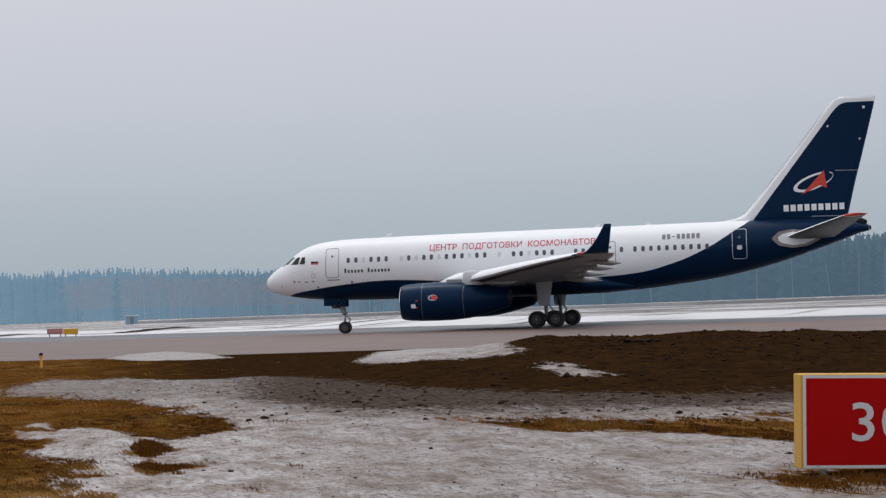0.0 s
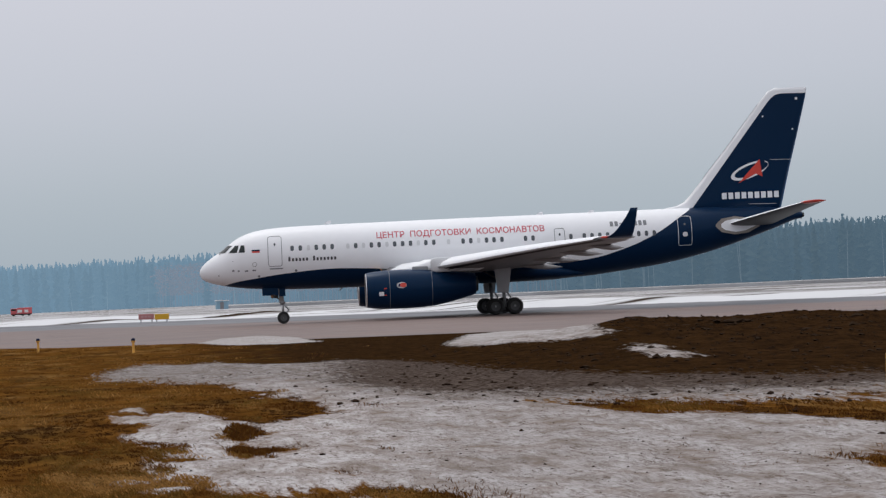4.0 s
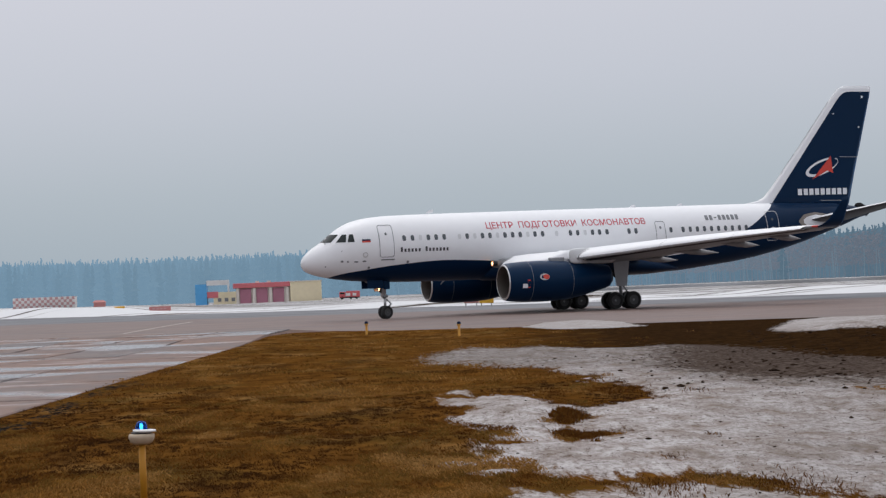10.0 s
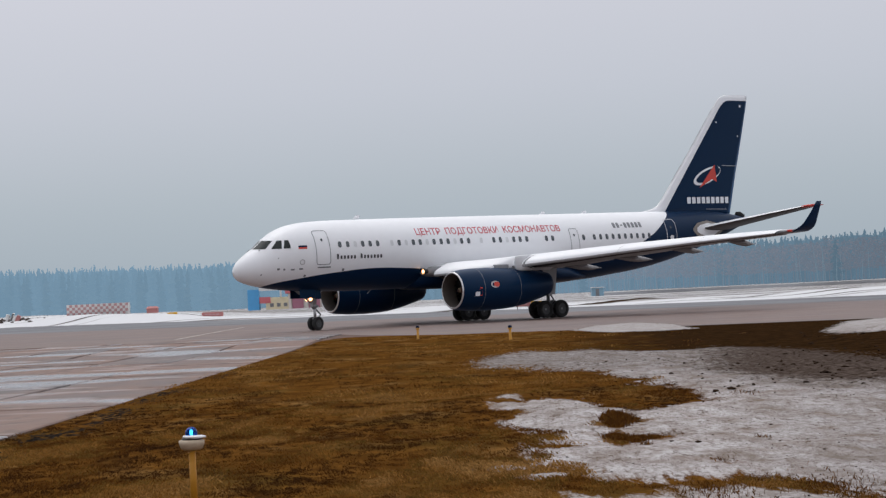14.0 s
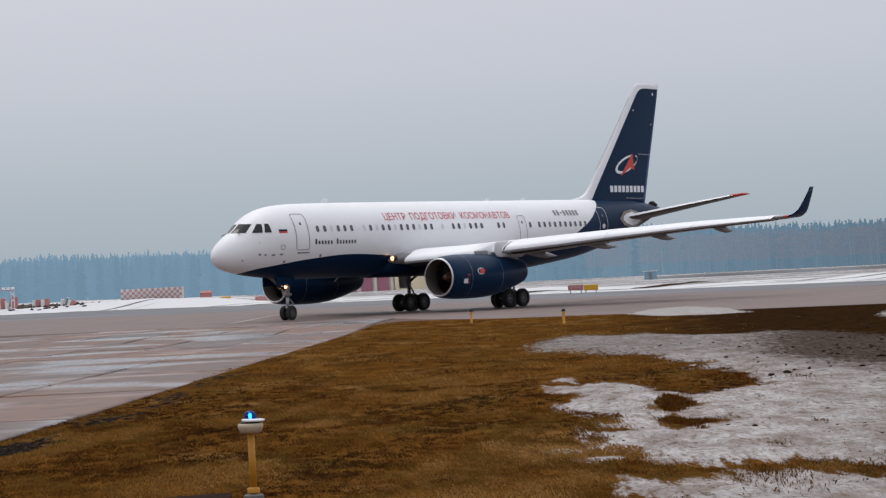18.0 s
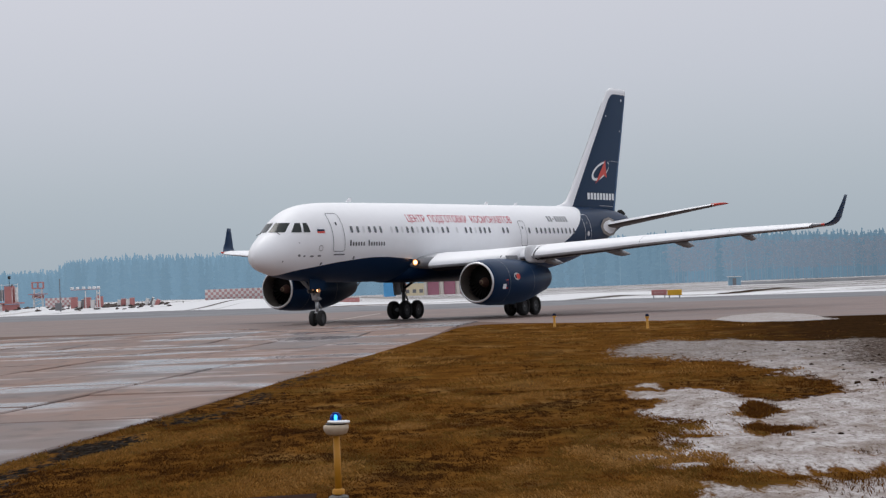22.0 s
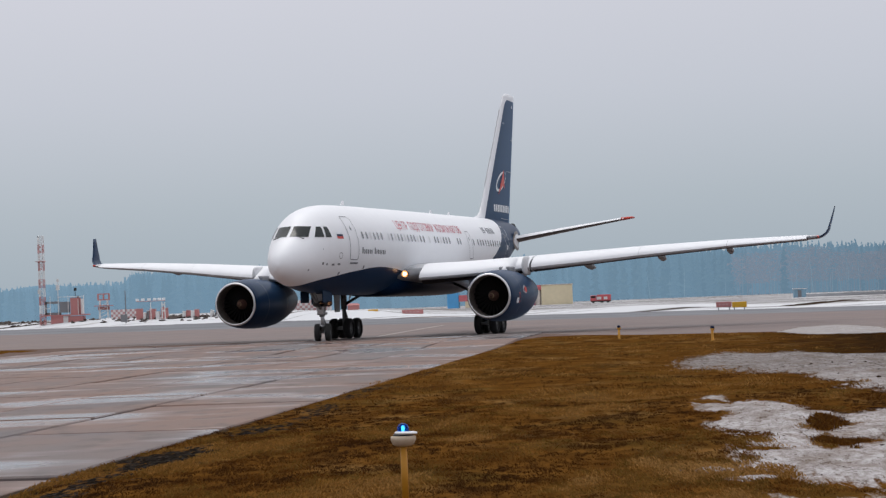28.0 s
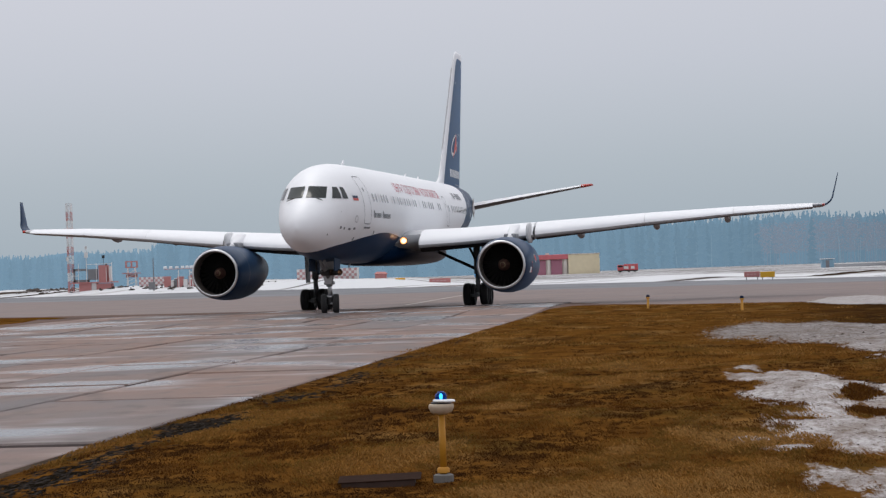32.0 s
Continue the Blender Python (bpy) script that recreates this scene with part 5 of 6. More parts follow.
sign = thing("runway_sign", pose(8.646, 17.08, -0.339, 0, 1.8, -14) @ Matrix.Scale(1.163, 4), "red runway sign with a white border and the number 30", "sign", "airfield signs")
part("case", join(box(-0.75, 0.75, 0.0, 0.30, 0.286, 1.013, 0.006)), SIGNYELLOW, sign, "yellow sign case")
part("border", join(box(-0.735, 0.735, -0.006, -0.001, 0.983, 1.006), box(-0.735, 0.735, -0.006, -0.001, 0.293, 0.316), box(-0.735, -0.710, -0.006, -0.001, 0.3165, 0.9825), box(0.710, 0.735, -0.006, -0.001, 0.3165, 0.9825)), SIGNWHITE, sign, "white border")
part("face", box(-0.7095, 0.7095, -0.005, -0.001, 0.3165, 0.9825), SIGNRED, sign, "dark red face")
for text_piece, x0 in ((letters("3", 0.42, 0.003), -0.385), (letters("0", 0.42, 0.003), -0.14)):
    part("digit", ([(p[0] * 1.10 + x0, -0.0085, p[1] + 0.505) for p in text_piece[0]], text_piece[1]), SIGNWHITE, sign, "white digit")
for x in (-0.62, 0.62):
    part("corner_bolt", tube((x, -0.012, 0.31), (x, -0.002, 0.31), 0.008, n=8), STEEL, sign)
for x in (-0.55, 0.55):
    part("leg", join(tube((x, 0.11, -0.1), (x, 0.11, 0.27), 0.03), box(x - 0.07, x + 0.07, 0.04, 0.18, -0.05, 0.02)), STEEL, sign)

# ---- concrete taxiway of long slabs ----
def slab_material():
    m = bpy.data.materials.new("wet_concrete_slab")
    m.use_nodes = True
    n, l = m.node_tree.nodes, m.node_tree.links
    b = n["Principled BSDF"]
    co, geo, info = n.new("ShaderNodeTexCoord"), n.new("ShaderNodeNewGeometry"), n.new("ShaderNodeObjectInfo")
    noises = []
    for s, d, st in ((0.45, 5, (1.0, 0.45, 1)), (2.2, 6, (1, 0.4, 1)), (40, 3, (1, 1, 1)), (0.5, 5, (0.35, 0.5, 1))):
        mp, t = n.new("ShaderNodeMapping"), n.new("ShaderNodeTexNoise")
        mp.inputs["Scale"].default_value = st
        t.inputs["Scale"].default_value, t.inputs["Detail"].default_value = s, d
        l.new(geo.outputs["Position"], mp.inputs[0])
        l.new(mp.outputs[0], t.inputs["Vector"])
        noises.append(t.outputs[0])

    def band(v, lo, hi, a=0.0, c=1.0):
        k = n.new("ShaderNodeMapRange")
        for name, q in (("From Min", lo), ("From Max", hi), ("To Min", a), ("To Max", c)):
            k.inputs[name].default_value = q
        l.new(v, k.inputs["Value"])
        return k.outputs[0]

    def blend(f, a, c):
        k = n.new("ShaderNodeMix")
        k.data_type = "RGBA"
        l.new(f, k.inputs[0])
        for i, v in ((6, a), (7, c)):
            if isinstance(v, tuple):
                k.inputs[i].default_value = (*v, 1)
            else:
                l.new(v, k.inputs[i])
        return k.outputs[2]

    c = blend(band(noises[0], 0.35, 0.65), (0.142, 0.122, 0.122), (0.200, 0.127, 0.100))
    c = blend(band(info.outputs["Random"], 0.45, 1, 0, 0.75), c, (0.215, 0.130, 0.100))
    c = blend(band(info.outputs["Random"], 0.0, 0.35, 0.7, 0), c, (0.150, 0.141, 0.146))
    c = blend(band(noises[1], 0.52, 0.72, 0, 0.65), c, (0.075, 0.062, 0.057))
    c = blend(band(noises[2], 0.5, 0.8, 0, 0.35), c, (0.21, 0.195, 0.18))
    l.new(c, b.inputs["Base Color"])
    l.new(band(noises[3], 0.50, 0.60, 0.72, 0.14), b.inputs["Roughness"])
    b.inputs["Specular IOR Level"].default_value = 0.22
    bp = n.new("ShaderNodeBump")
    bp.inputs["Strength"].default_value, bp.inputs["Distance"].default_value = 0.35, 0.004
    l.new(noises[2], bp.inputs["Height"])
    l.new(bp.outputs[0], b.inputs["Normal"])
    return m


SLABMAT = slab_material()
taxiway = tagged(new("taxiway", mesh_of("taxiway", [(-25, 6, -0.10), (-6.6, 6, -0.10), (-2.6, 88, -0.10), (-25, 88, -0.10)], [(0, 1, 2, 3)], MUD)), "taxiway of worn wet concrete slabs with dark joints", "taxiway", kind="structure")
slab_meshes = []
srng = random.Random(5)
for k in range(5):
    w, long = 2.455, 7.42
    bm = bmesh.new()
    bmesh.ops.create_cube(bm, size=1.0, matrix=Matrix.LocRotScale((0, 0, -0.07), None, (w, long, 0.18)))
    bmesh.ops.bevel(bm, geom=[e for e in bm.edges], offset=0.02, segments=1, affect="EDGES")
    bmesh.ops.rotate(bm, verts=bm.verts, cent=(0, 0, 0), matrix=Matrix.Rotation(srng.uniform(-0.002, 0.002), 3, "Y"))
    me = bpy.data.meshes.new("slab")
    bm.to_mesh(me)
    bm.free()
    me.materials.append(SLABMAT)
    slab_meshes.append(me)
LEAD = 0.05  # sideways drift of the taxiway's edge for each metre
for col in range(9):
    shift = (22.2, 18.9, 36.3, 56.2, 20.4, 24.7, 17.0, 22.9, 19.6)[col] % 7.6
    for row in range(0, 12):
        u, s = (-1.5 if col == 0 else -3.0 - 2.55 * (col - 0.5)), shift + 7.6 * (row + 0.5) + 6
        x, y = -4.80 + u + LEAD * (s - 29), s
        if y > np.interp(x / PLAN, NEAR_X, NEAR_Y) * PLAN - 3.4 or x < -22.4:
            continue
        ob = new("slab", slab_meshes[srng.randrange(5)])
        ob.parent = taxiway
        low, high = (float(swell(np.float64(x), np.float64(y + k * 3.7))) for k in (-1, 1))
        ob.matrix_basis = pose(x, y, (low + high) / 2 + srng.uniform(-0.014, 0.008), math.degrees((high - low) / 7.4) + srng.uniform(-0.10, 0.10), srng.uniform(-0.22, 0.22), -math.degrees(math.atan(LEAD))) @ Matrix.Diagonal((1.18 if col == 0 else 1, 1, 1, 1))

# a faded lead-in line on the asphalt
v = []
for s in np.linspace(0, 1, 24):
    y = 110 + 46 * s
    x = -10.45 + 0.45 * s + 0.25 * s**3
    v += [(x - 0.11, y, 0.012), (x + 0.11, y, 0.012)]
LINE = mat("faded_line_paint", (0.50, 0.46, 0.40), 0.7, second=(0.24, 0.2, 0.18), grain=4.0)
tagged(new("taxi_line", mesh_of("taxi_line", v, [(2 * i, 2 * i + 1, 2 * i + 3, 2 * i + 2) for i in range(23)], LINE)), "faded pale lead-in line painted on the asphalt", "road marking", kind="structure")

# ---- dead grass, clods and litter ----
def leafy(name, tint):
    """A stalk colour that changes from stalk to stalk and from tuft to tuft."""
    m = mat(name, tint[0], 0.85, grain=3.0, gloss=0.03)
    n, l = m.node_tree.nodes, m.node_tree.links
    geo, tone, ramp = n.new("ShaderNodeNewGeometry"), n.new("ShaderNodeAttribute"), n.new("ShaderNodeValToRGB")
    tone.attribute_name = "tone"
    for k, c in enumerate(tint):
        at = k / (len(tint) - 1)
        e = ramp.color_ramp.elements[0] if k == 0 else ramp.color_ramp.elements[-1] if at == 1 else ramp.color_ramp.elements.new(at)
        e.position, e.color = at, (*c, 1)
    vary, hue = n.new("ShaderNodeMapRange"), n.new("ShaderNodeMix")
    vary.inputs["To Min"].default_value, vary.inputs["To Max"].default_value = 0.72, 1.28
    hue.data_type, hue.blend_type = "RGBA", "MULTIPLY"
    hue.inputs[0].default_value = 1.0
    l.new(geo.outputs["Random Per Island"], vary.inputs["Value"])
    l.new(tone.outputs["Fac"], ramp.inputs[0])
    l.new(ramp.outputs[0], hue.inputs[6])
    l.new(vary.outputs[0], hue.inputs[7])
    l.new(hue.outputs[2], n["Principled BSDF"].inputs["Base Color"])
    return m


DEAD = ((0.050, 0.021, 0.007), (0.070, 0.028, 0.007), (0.105, 0.041, 0.008), (0.165, 0.068, 0.013), (0.150, 0.090, 0.021), (0.28, 0.135, 0.032), (0.37, 0.205, 0.066))


def stalks(name, x, y, z, tall, bx, by, wide, tone, material, label, category, r):
    """Bent blades as one sheet of many small pieces."""
    k = len(x)
    p = r.uniform(0, 6.28, k)
    wx, wy = np.cos(p) * wide, np.sin(p) * wide * 0.4
    v = np.empty((k, 4, 3))
    v[:, 0] = np.stack([x - wx, y - wy, z - 0.01], 1)
    v[:, 1] = np.stack([x + wx, y + wy, z - 0.01], 1)
    v[:, 2] = np.stack([x + bx * 0.4 + wx * 0.8, y + by * 0.4 + wy, z + tall * 0.72], 1)
    v[:, 3] = np.stack([x + bx, y + by, z + tall], 1)
    i = np.arange(k)[:, None] * 4
    f = np.concatenate([i + [[0, 1, 2]], i + [[0, 2, 3]]])
    me = bpy.data.meshes.new(name)
    me.vertices.add(4 * k)
    me.vertices.foreach_set("co", v.ravel().astype(np.float32))
    me.loops.add(f.size)
    me.loops.foreach_set("vertex_index", f.ravel().astype(np.int32))
    me.polygons.add(len(f))
    me.polygons.foreach_set("loop_start", np.arange(0, f.size, 3, dtype=np.int32))
    me.update(calc_edges=True)
    me.attributes.new("tone", "FLOAT", "POINT").data.foreach_set("value", np.repeat(np.clip(tone, 0, 1), 4).astype(np.float32))
    me.materials.append(material)
    tagged(new(name, me), label, category, kind="stuff")


def build_grass():
    """Matted tufts, each of one tone, leaning much the same way."""
    r = np.random.default_rng(7)
    cols = []
    for count, blades, a0, a1, y0, y1, rad, high in ((17000, 32, -0.36, 0.36, 13.2, 34, 0.085, 0.024), (1800, 30, 0.36, 0.52, 13.2, 30, 0.085, 0.03), (7000, 12, -0.17, 0.34, 34, 86, 0.16, 0.036)):
        cy = y0 * (y1 / y0) ** r.random(count)
        cx = np.tan(r.uniform(a0, a1, count)) * cy
        broad = 0.34 * ripple(cx + 7, cy * 0.45, 3.0) + 0.36 * ripple(cx, cy * 0.4 + 4, 1.1) + 0.24 * ripple(cx + 2, cy * 0.3, 0.45)
        tone = np.clip(0.46 + broad * 1.1 - 0.34 * smooth(3.6, 6.5, cx) + r.normal(0, 0.075, count), 0.02, 1.0)
        tone = tone - 0.10 * smooth(24, 32, cy) * (1 - smooth(40, 52, cy)) + 0.04 * (1 - smooth(15, 22, cy)) * smooth(-4.5, -2.5, cx)
        tone = tone + 0.17 * smooth(-1.2, 0.0, cx) * (1 - smooth(20, 27, cy)) * (1 - smooth(0.9, 1.6, cx)) - 0.14 * smooth(1.2, 1.8, cx) * (1 - smooth(19, 22, cy)) - 0.17 * smooth(-1.3, -2.6, cx) * (1 - smooth(24, 34, cy))
        size = r.uniform(0.45, 1.25, count) * (1.0 + 0.4 * np.clip(broad * 2, -0.6, 1.0))
        way = 2.4 + 1.3 * ripple(cx, cy, 6.0) + r.normal(0, 1.1, count)
        g = np.repeat(np.arange(count), blades)
        k = len(g)
        x = cx[g] + r.normal(0, rad * 0.6, k) * size[g]
        y = cy[g] + r.normal(0, rad * 1.1, k) * size[g]
        tall = high * size[g] * r.uniform(0.35, 1.15, k) * (0.55 + 0.45 * np.clip((y - 13) / 7, 0, 1))
        a = way[g] + r.normal(0, 0.8, k)
        lean = tall * r.uniform(0.3, 1.7, k)
        cols.append(np.stack([x, y, tall, np.cos(a) * lean, np.sin(a) * lean, tone[g] + r.normal(0, 0.05, k)], 1))
    x, y, tall, bx, by, tone = np.concatenate(cols).T
    s, soil, asphalt, concrete = cover(x, y)
    edge = r.normal(0, 0.08, len(x)) + 0.35 * ripple(x, y * 0.3, 2.0)
    keep = (s < -0.03 + edge * 0.4) & (soil < 0.3 + 4 * edge) & (asphalt < -0.1) & (concrete < 0.03 + 0.3 * edge) & (wet_strip(x, y) < -0.03 + 0.2 * edge)
    x, y, tall, bx, by, tone = (q[keep] for q in (x, y, tall, bx, by, tone))
    wide = 0.0006 + 0.00006 * np.hypot(x, y)
    stalks("grass", x, y, height(x, y), tall, bx, by, wide, tone, leafy("dead_grass", DEAD), "matted dead brown grass with tan and greenish tufts", "grass", r)


def build_weeds():
    """Dry weed clumps that stick out of the snow."""
    r = np.random.default_rng(11)
    clumps = [(2.88, 24.9, 0.17, 0.075, 1500), (2.95, 25.6, 0.12, 0.06, 600), (2.80, 24.1, 0.12, 0.055, 700), (2.72, 24.4, 0.08, 0.035, 200), (3.04, 24.6, 0.11, 0.045, 400), (2.56, 22.0, 0.13, 0.055, 1300), (2.70, 21.7, 0.12, 0.04, 800), (2.80, 22.0, 0.12, 0.03, 500), (2.90, 22.1, 0.10, 0.04, 160), (3.02, 22.2, 0.10, 0.03, 90), (2.72, 20.9, 0.06, 0.04, 60), (2.05, 23.0, 0.08, 0.04, 60), (4.3, 30.2, 0.5, 0.05, 250), (9.5, 17.9, 0.4, 0.06, 50), (10.6, 18.2, 0.4, 0.06, 40), (3.6, 16.1, 0.5, 0.04, 600),
              (2.6, 16.1, 0.4, 0.04, 500), (8.3, 27.9, 0.35, 0.03, 60), (9.4, 23.6, 0.2, 0.08, 80), (5.1, 28.6, 0.25, 0.05, 60), (3.9, 21.0, 0.1, 0.04, 50), (7.6, 16.6, 0.35, 0.05, 700), (8.2, 16.4, 0.4, 0.06, 700), (10.9, 19.4, 0.5, 0.06, 60), (6.9, 17.6, 0.5, 0.018, 90), (6.3, 17.4, 0.5, 0.016, 60)]
    cols = []
    for cx, cy, rad, tall, count in clumps:
        h = tall * r.uniform(0.3, 1.0, count)
        a, b = r.uniform(0, 6.28, count), r.uniform(0.2, 1.0, count) * h
        cols.append(np.stack([cx + r.normal(0, rad * 0.42, count), cy + r.normal(0, rad * 1.5, count), h, np.cos(a) * b, np.sin(a) * b, r.normal(0.33, 0.12, count)], 1))
    x, y, h, bx, by, tone = np.concatenate(cols).T
    stalks("dry_weeds", x, y, height(x, y), h, bx, by, 0.0012 + 0.00008 * y, tone, leafy("dry_weed", DEAD), "dry brown weed stalks sticking out of the snow", "weeds", r)


def lumps(name, pts, material, label, category, seed):
    """Many small broken lumps in one sheet."""
    r = np.random.default_rng(seed)
    base = np.array([(1, 0, 0), (-1, 0, 0), (0, 1, 0), (0, -1, 0), (0, 0, 1), (0, 0, -1), (0.6, 0.6, 0.5), (-0.6, 0.6, 0.5), (-0.6, -0.6, 0.5), (0.6, -0.6, 0.5)])
    tri = [(4, 6, 7), (4, 7, 8), (4, 8, 9), (4, 9, 6), (0, 2, 6), (2, 1, 7), (1, 3, 8), (3, 0, 9), (2, 7, 6), (1, 8, 7), (3, 9, 8), (0, 6, 9), (0, 5, 2), (2, 5, 1), (1, 5, 3), (3, 5, 0)]
    v, f = [], []
    for x, y, z, s in pts:
        k = len(v)
        q = base * (1 + r.normal(0, 0.22, base.shape)) * s * np.array([r.uniform(0.8, 1.5), r.uniform(0.8, 1.5), r.uniform(0.4, 0.9)])
        v += (q + (x, y, z)).tolist()
        f += [(a + k, b + k, c + k) for a, b, c in tri]
    tagged(new(name, mesh_of(name, v, f, material)), label, category, kind="stuff")


def build_soil():
    r = np.random.default_rng(21)
    def spots(count, az0, az1, d):
        az = r.uniform(az0, az1, count)
        x, y = np.sin(az) * d, np.cos(az) * d
        return x, y, height(x, y), cover(x, y)[0], r.random(count)

    x, y, z, snow, luck = spots(5200, 0.20, 0.50, r.uniform(33, 66, 5200))
    size = np.minimum(0.09, 0.012 + r.exponential(0.014, 5200))
    keep = (luck < 0.15 + mound(x, y) * 1.6) & (snow < -0.3)
    pts = np.stack([x, y, z + size * 0.1, size], 1)[keep].tolist()
    for az, d, s in ((0.352, 55, 0.2), (0.358, 55.5, 0.17), (0.367, 56, 0.14), (0.345, 55, 0.12), (0.385, 55, 0.13), (0.41, 54, 0.13), (0.33, 55, 0.1)):
        x, y = math.sin(az) * d, math.cos(az) * d
        pts.append((x, y, ground_z(x, y) + s * 0.1, s))
    lumps("soil_clods", pts, mat("soil_lump", (0.022, 0.013, 0.008), 0.95, second=(0.042, 0.026, 0.015), grain=3.0, gloss=0.02), "dark broken clods on the heap of soil", "soil", 22)
    d = 15 * (34 / 15) ** r.random(700)
    x, y, z, snow, luck = spots(700, 0.03, 0.50, d)
    size = np.minimum(0.03, 0.004 + r.exponential(0.004, 700)) * d / 20
    pts = np.stack([x, y, z + size * 0.2, size], 1)[snow > 0.1].tolist()
    x, y, z, snow, luck = spots(1500, 0.10, 0.46, r.uniform(26, 47, 1500))
    size = np.minimum(0.05, 0.008 + r.exponential(0.010, 1500))
    pts += np.stack([x, y, z + size * 0.2, size], 1)[(snow > -0.2) & (luck < muddy(x, y))].tolist()
    for x, y, s in ((9.4, 23.55, 0.07), (7.72, 30.9, 0.06), (4.9, 29.8, 0.045), (5.15, 29.9, 0.04), (3.2, 20.6, 0.03), (8.0, 26.3, 0.04), (5.6, 30.6, 0.035), (3.2, 26.6, 0.02)):
        pts.append((x, y, ground_z(x, y) + s * 0.3, s))
    lumps("litter", pts, mat("dirt_crumb", (0.020, 0.012, 0.008), 0.9, second=(0.06, 0.036, 0.022), grain=30.0, gloss=0.03), "dark crumbs of soil and dead stalks on the snow", "litter", 23)


build_grass()
build_weeds()
build_soil()


# ---- far side of the airfield ----
CREAM = mat("cream_cladding", (0.76, 0.66, 0.45), 0.7, grain=0.8)
BRICKRED = mat("faded_red_cladding", (0.60, 0.15, 0.17), 0.6, grain=0.8)
PALE = mat("pale_plaster", (0.70, 0.64, 0.58), 0.7, grain=0.8)
SKYBLUE = mat("blue_cladding", (0.09, 0.36, 0.68), 0.6, grain=0.8)
DOORRED = mat("dull_red_door", (0.40, 0.16, 0.22), 0.6, grain=0.8)
# the next two reds are paled and dulled to carry the distance haze
HAZEDRED = mat("hazed_red_paint", (0.46, 0.19, 0.18), 0.8, second=(0.38, 0.17, 0.16), grain=2.0)
PALERED = mat("pale_hazed_red_paint", (0.50, 0.29, 0.29), 0.8, second=(0.44, 0.27, 0.27), grain=2.0)
FADEDWHITE = mat("faded_white_paint", (0.68, 0.67, 0.66), 0.7, second=(0.54, 0.52, 0.51), grain=2.0)
MIDGREY = mat("weathered_grey", (0.20, 0.20, 0.21), 0.7, grain=2.0)
# concrete grey drawn towards the mist's colour, haze included
WALLGREY = mat("fence_concrete", (0.36, 0.365, 0.38), 0.9, second=(0.31, 0.315, 0.325), grain=0.6)
LAMPWHITE = mat("white_lamp_enamel", (0.82, 0.83, 0.85), 0.5, grain=2.0)
HAZEBLUE = mat("pale_blue_paint", (0.22, 0.36, 0.46), 0.7, grain=1.0)
AMBER = mat("amber_sign_face", (0.66, 0.36, 0.015), 0.5, grain=2.0)

b = thing("fire_station", pose(0, 0, 0), "low cream and red fire station with three garage doors", "building")
part("engine_hall", box(-28.4, -10.35, 700.4, 716, -0.3, 6.0), PALE, b, "pale engine hall")
part("hall_roof", box(-29.4, -10.0, 699.2, 716.5, 5.1, 6.75, 0.1), BRICKRED, b, "deep red roof band")
for i in range(3):
    part("garage_door", box(-27.2 + i * 5.5, -23.4 + i * 5.5, 700.1, 700.35, -0.1, 4.9), DOORRED, b, "dull red garage door")
for i in range(4):
    part("pillar", box(-28.4 + i * 5.55, -27.5 + i * 5.55, 699.6, 700.35, -0.3, 5.08), PALE, b)
part("side_hall", box(-10.3, 0.2, 699.0, 716, -0.4, 6.6, 0.05), CREAM, b, "plain cream hall")
part("side_roof", box(-10.5, 0.4, 698.8, 716.2, 6.62, 6.85), PALE, b)
part("annex", box(-36.0, -28.45, 699.5, 712, -0.2, 4.1), CREAM, b, "low annex")
for i in range(3):
    part("annex_window", box(-34.6 + i * 2.3, -33.4 + i * 2.3, 699.35, 699.5, 0.9, 2.1), MIDGREY, b)
part("blue_block", box(-42.0, -38.2, 699, 708, -0.2, 6.9), SKYBLUE, b, "blue entrance block")
part("porch_frame", join(box(-38.15, -30.6, 699, 700, 6.4, 8.1), box(-31.2, -30.6, 699, 700, 4.1, 6.4)), FADEDWHITE, b, "white porch frame")
part("porch_band", box(-38.1, -34.4, 699.2, 700, 2.2, 4.3), BRICKRED, b)
for x in (-22.0, -18.0):
    part("roof_vent", box(x, x + 1.2, 703, 704, 6.75, 7.3), PALE, b)

ENGINERED = mat("fire_engine_red", (0.56, 0.10, 0.11), 0.5, grain=2.0)
t = thing("fire_engine", pose(9.4, 690, 0), "red fire engine with white markings parked far off", "truck")
part("cab", box(-3.4, -1.4, -1.2, 1.2, 0.6, 2.5, 0.15), ENGINERED, t)
part("body", box(-1.3, 3.4, -1.2, 1.2, 0.7, 2.7, 0.08), ENGINERED, t)
part("stripe", box(-1.25, 0.2, -1.23, -1.205, 1.1, 2.0), FADEDWHITE, t)
part("stripe", box(1.0, 2.2, -1.23, -1.205, 1.1, 2.0), FADEDWHITE, t)
part("cab_window", box(-3.2, -1.7, -1.23, -1.205, 1.7, 2.3), GLASS, t)
for x in (-2.5, 0.4, 2.3):
    part("wheel", moved(spun([(-0.15, 0.45), (-0.15, 0.5), (0.15, 0.5), (0.15, 0.45), (0.15, 0.05)], 12, "Y"), pose(x, -1.05, 0.5)), RUBBER, t)
part("chassis", box(-3.3, 3.3, -1.0, 1.0, 0.35, 0.7), DARK, t)

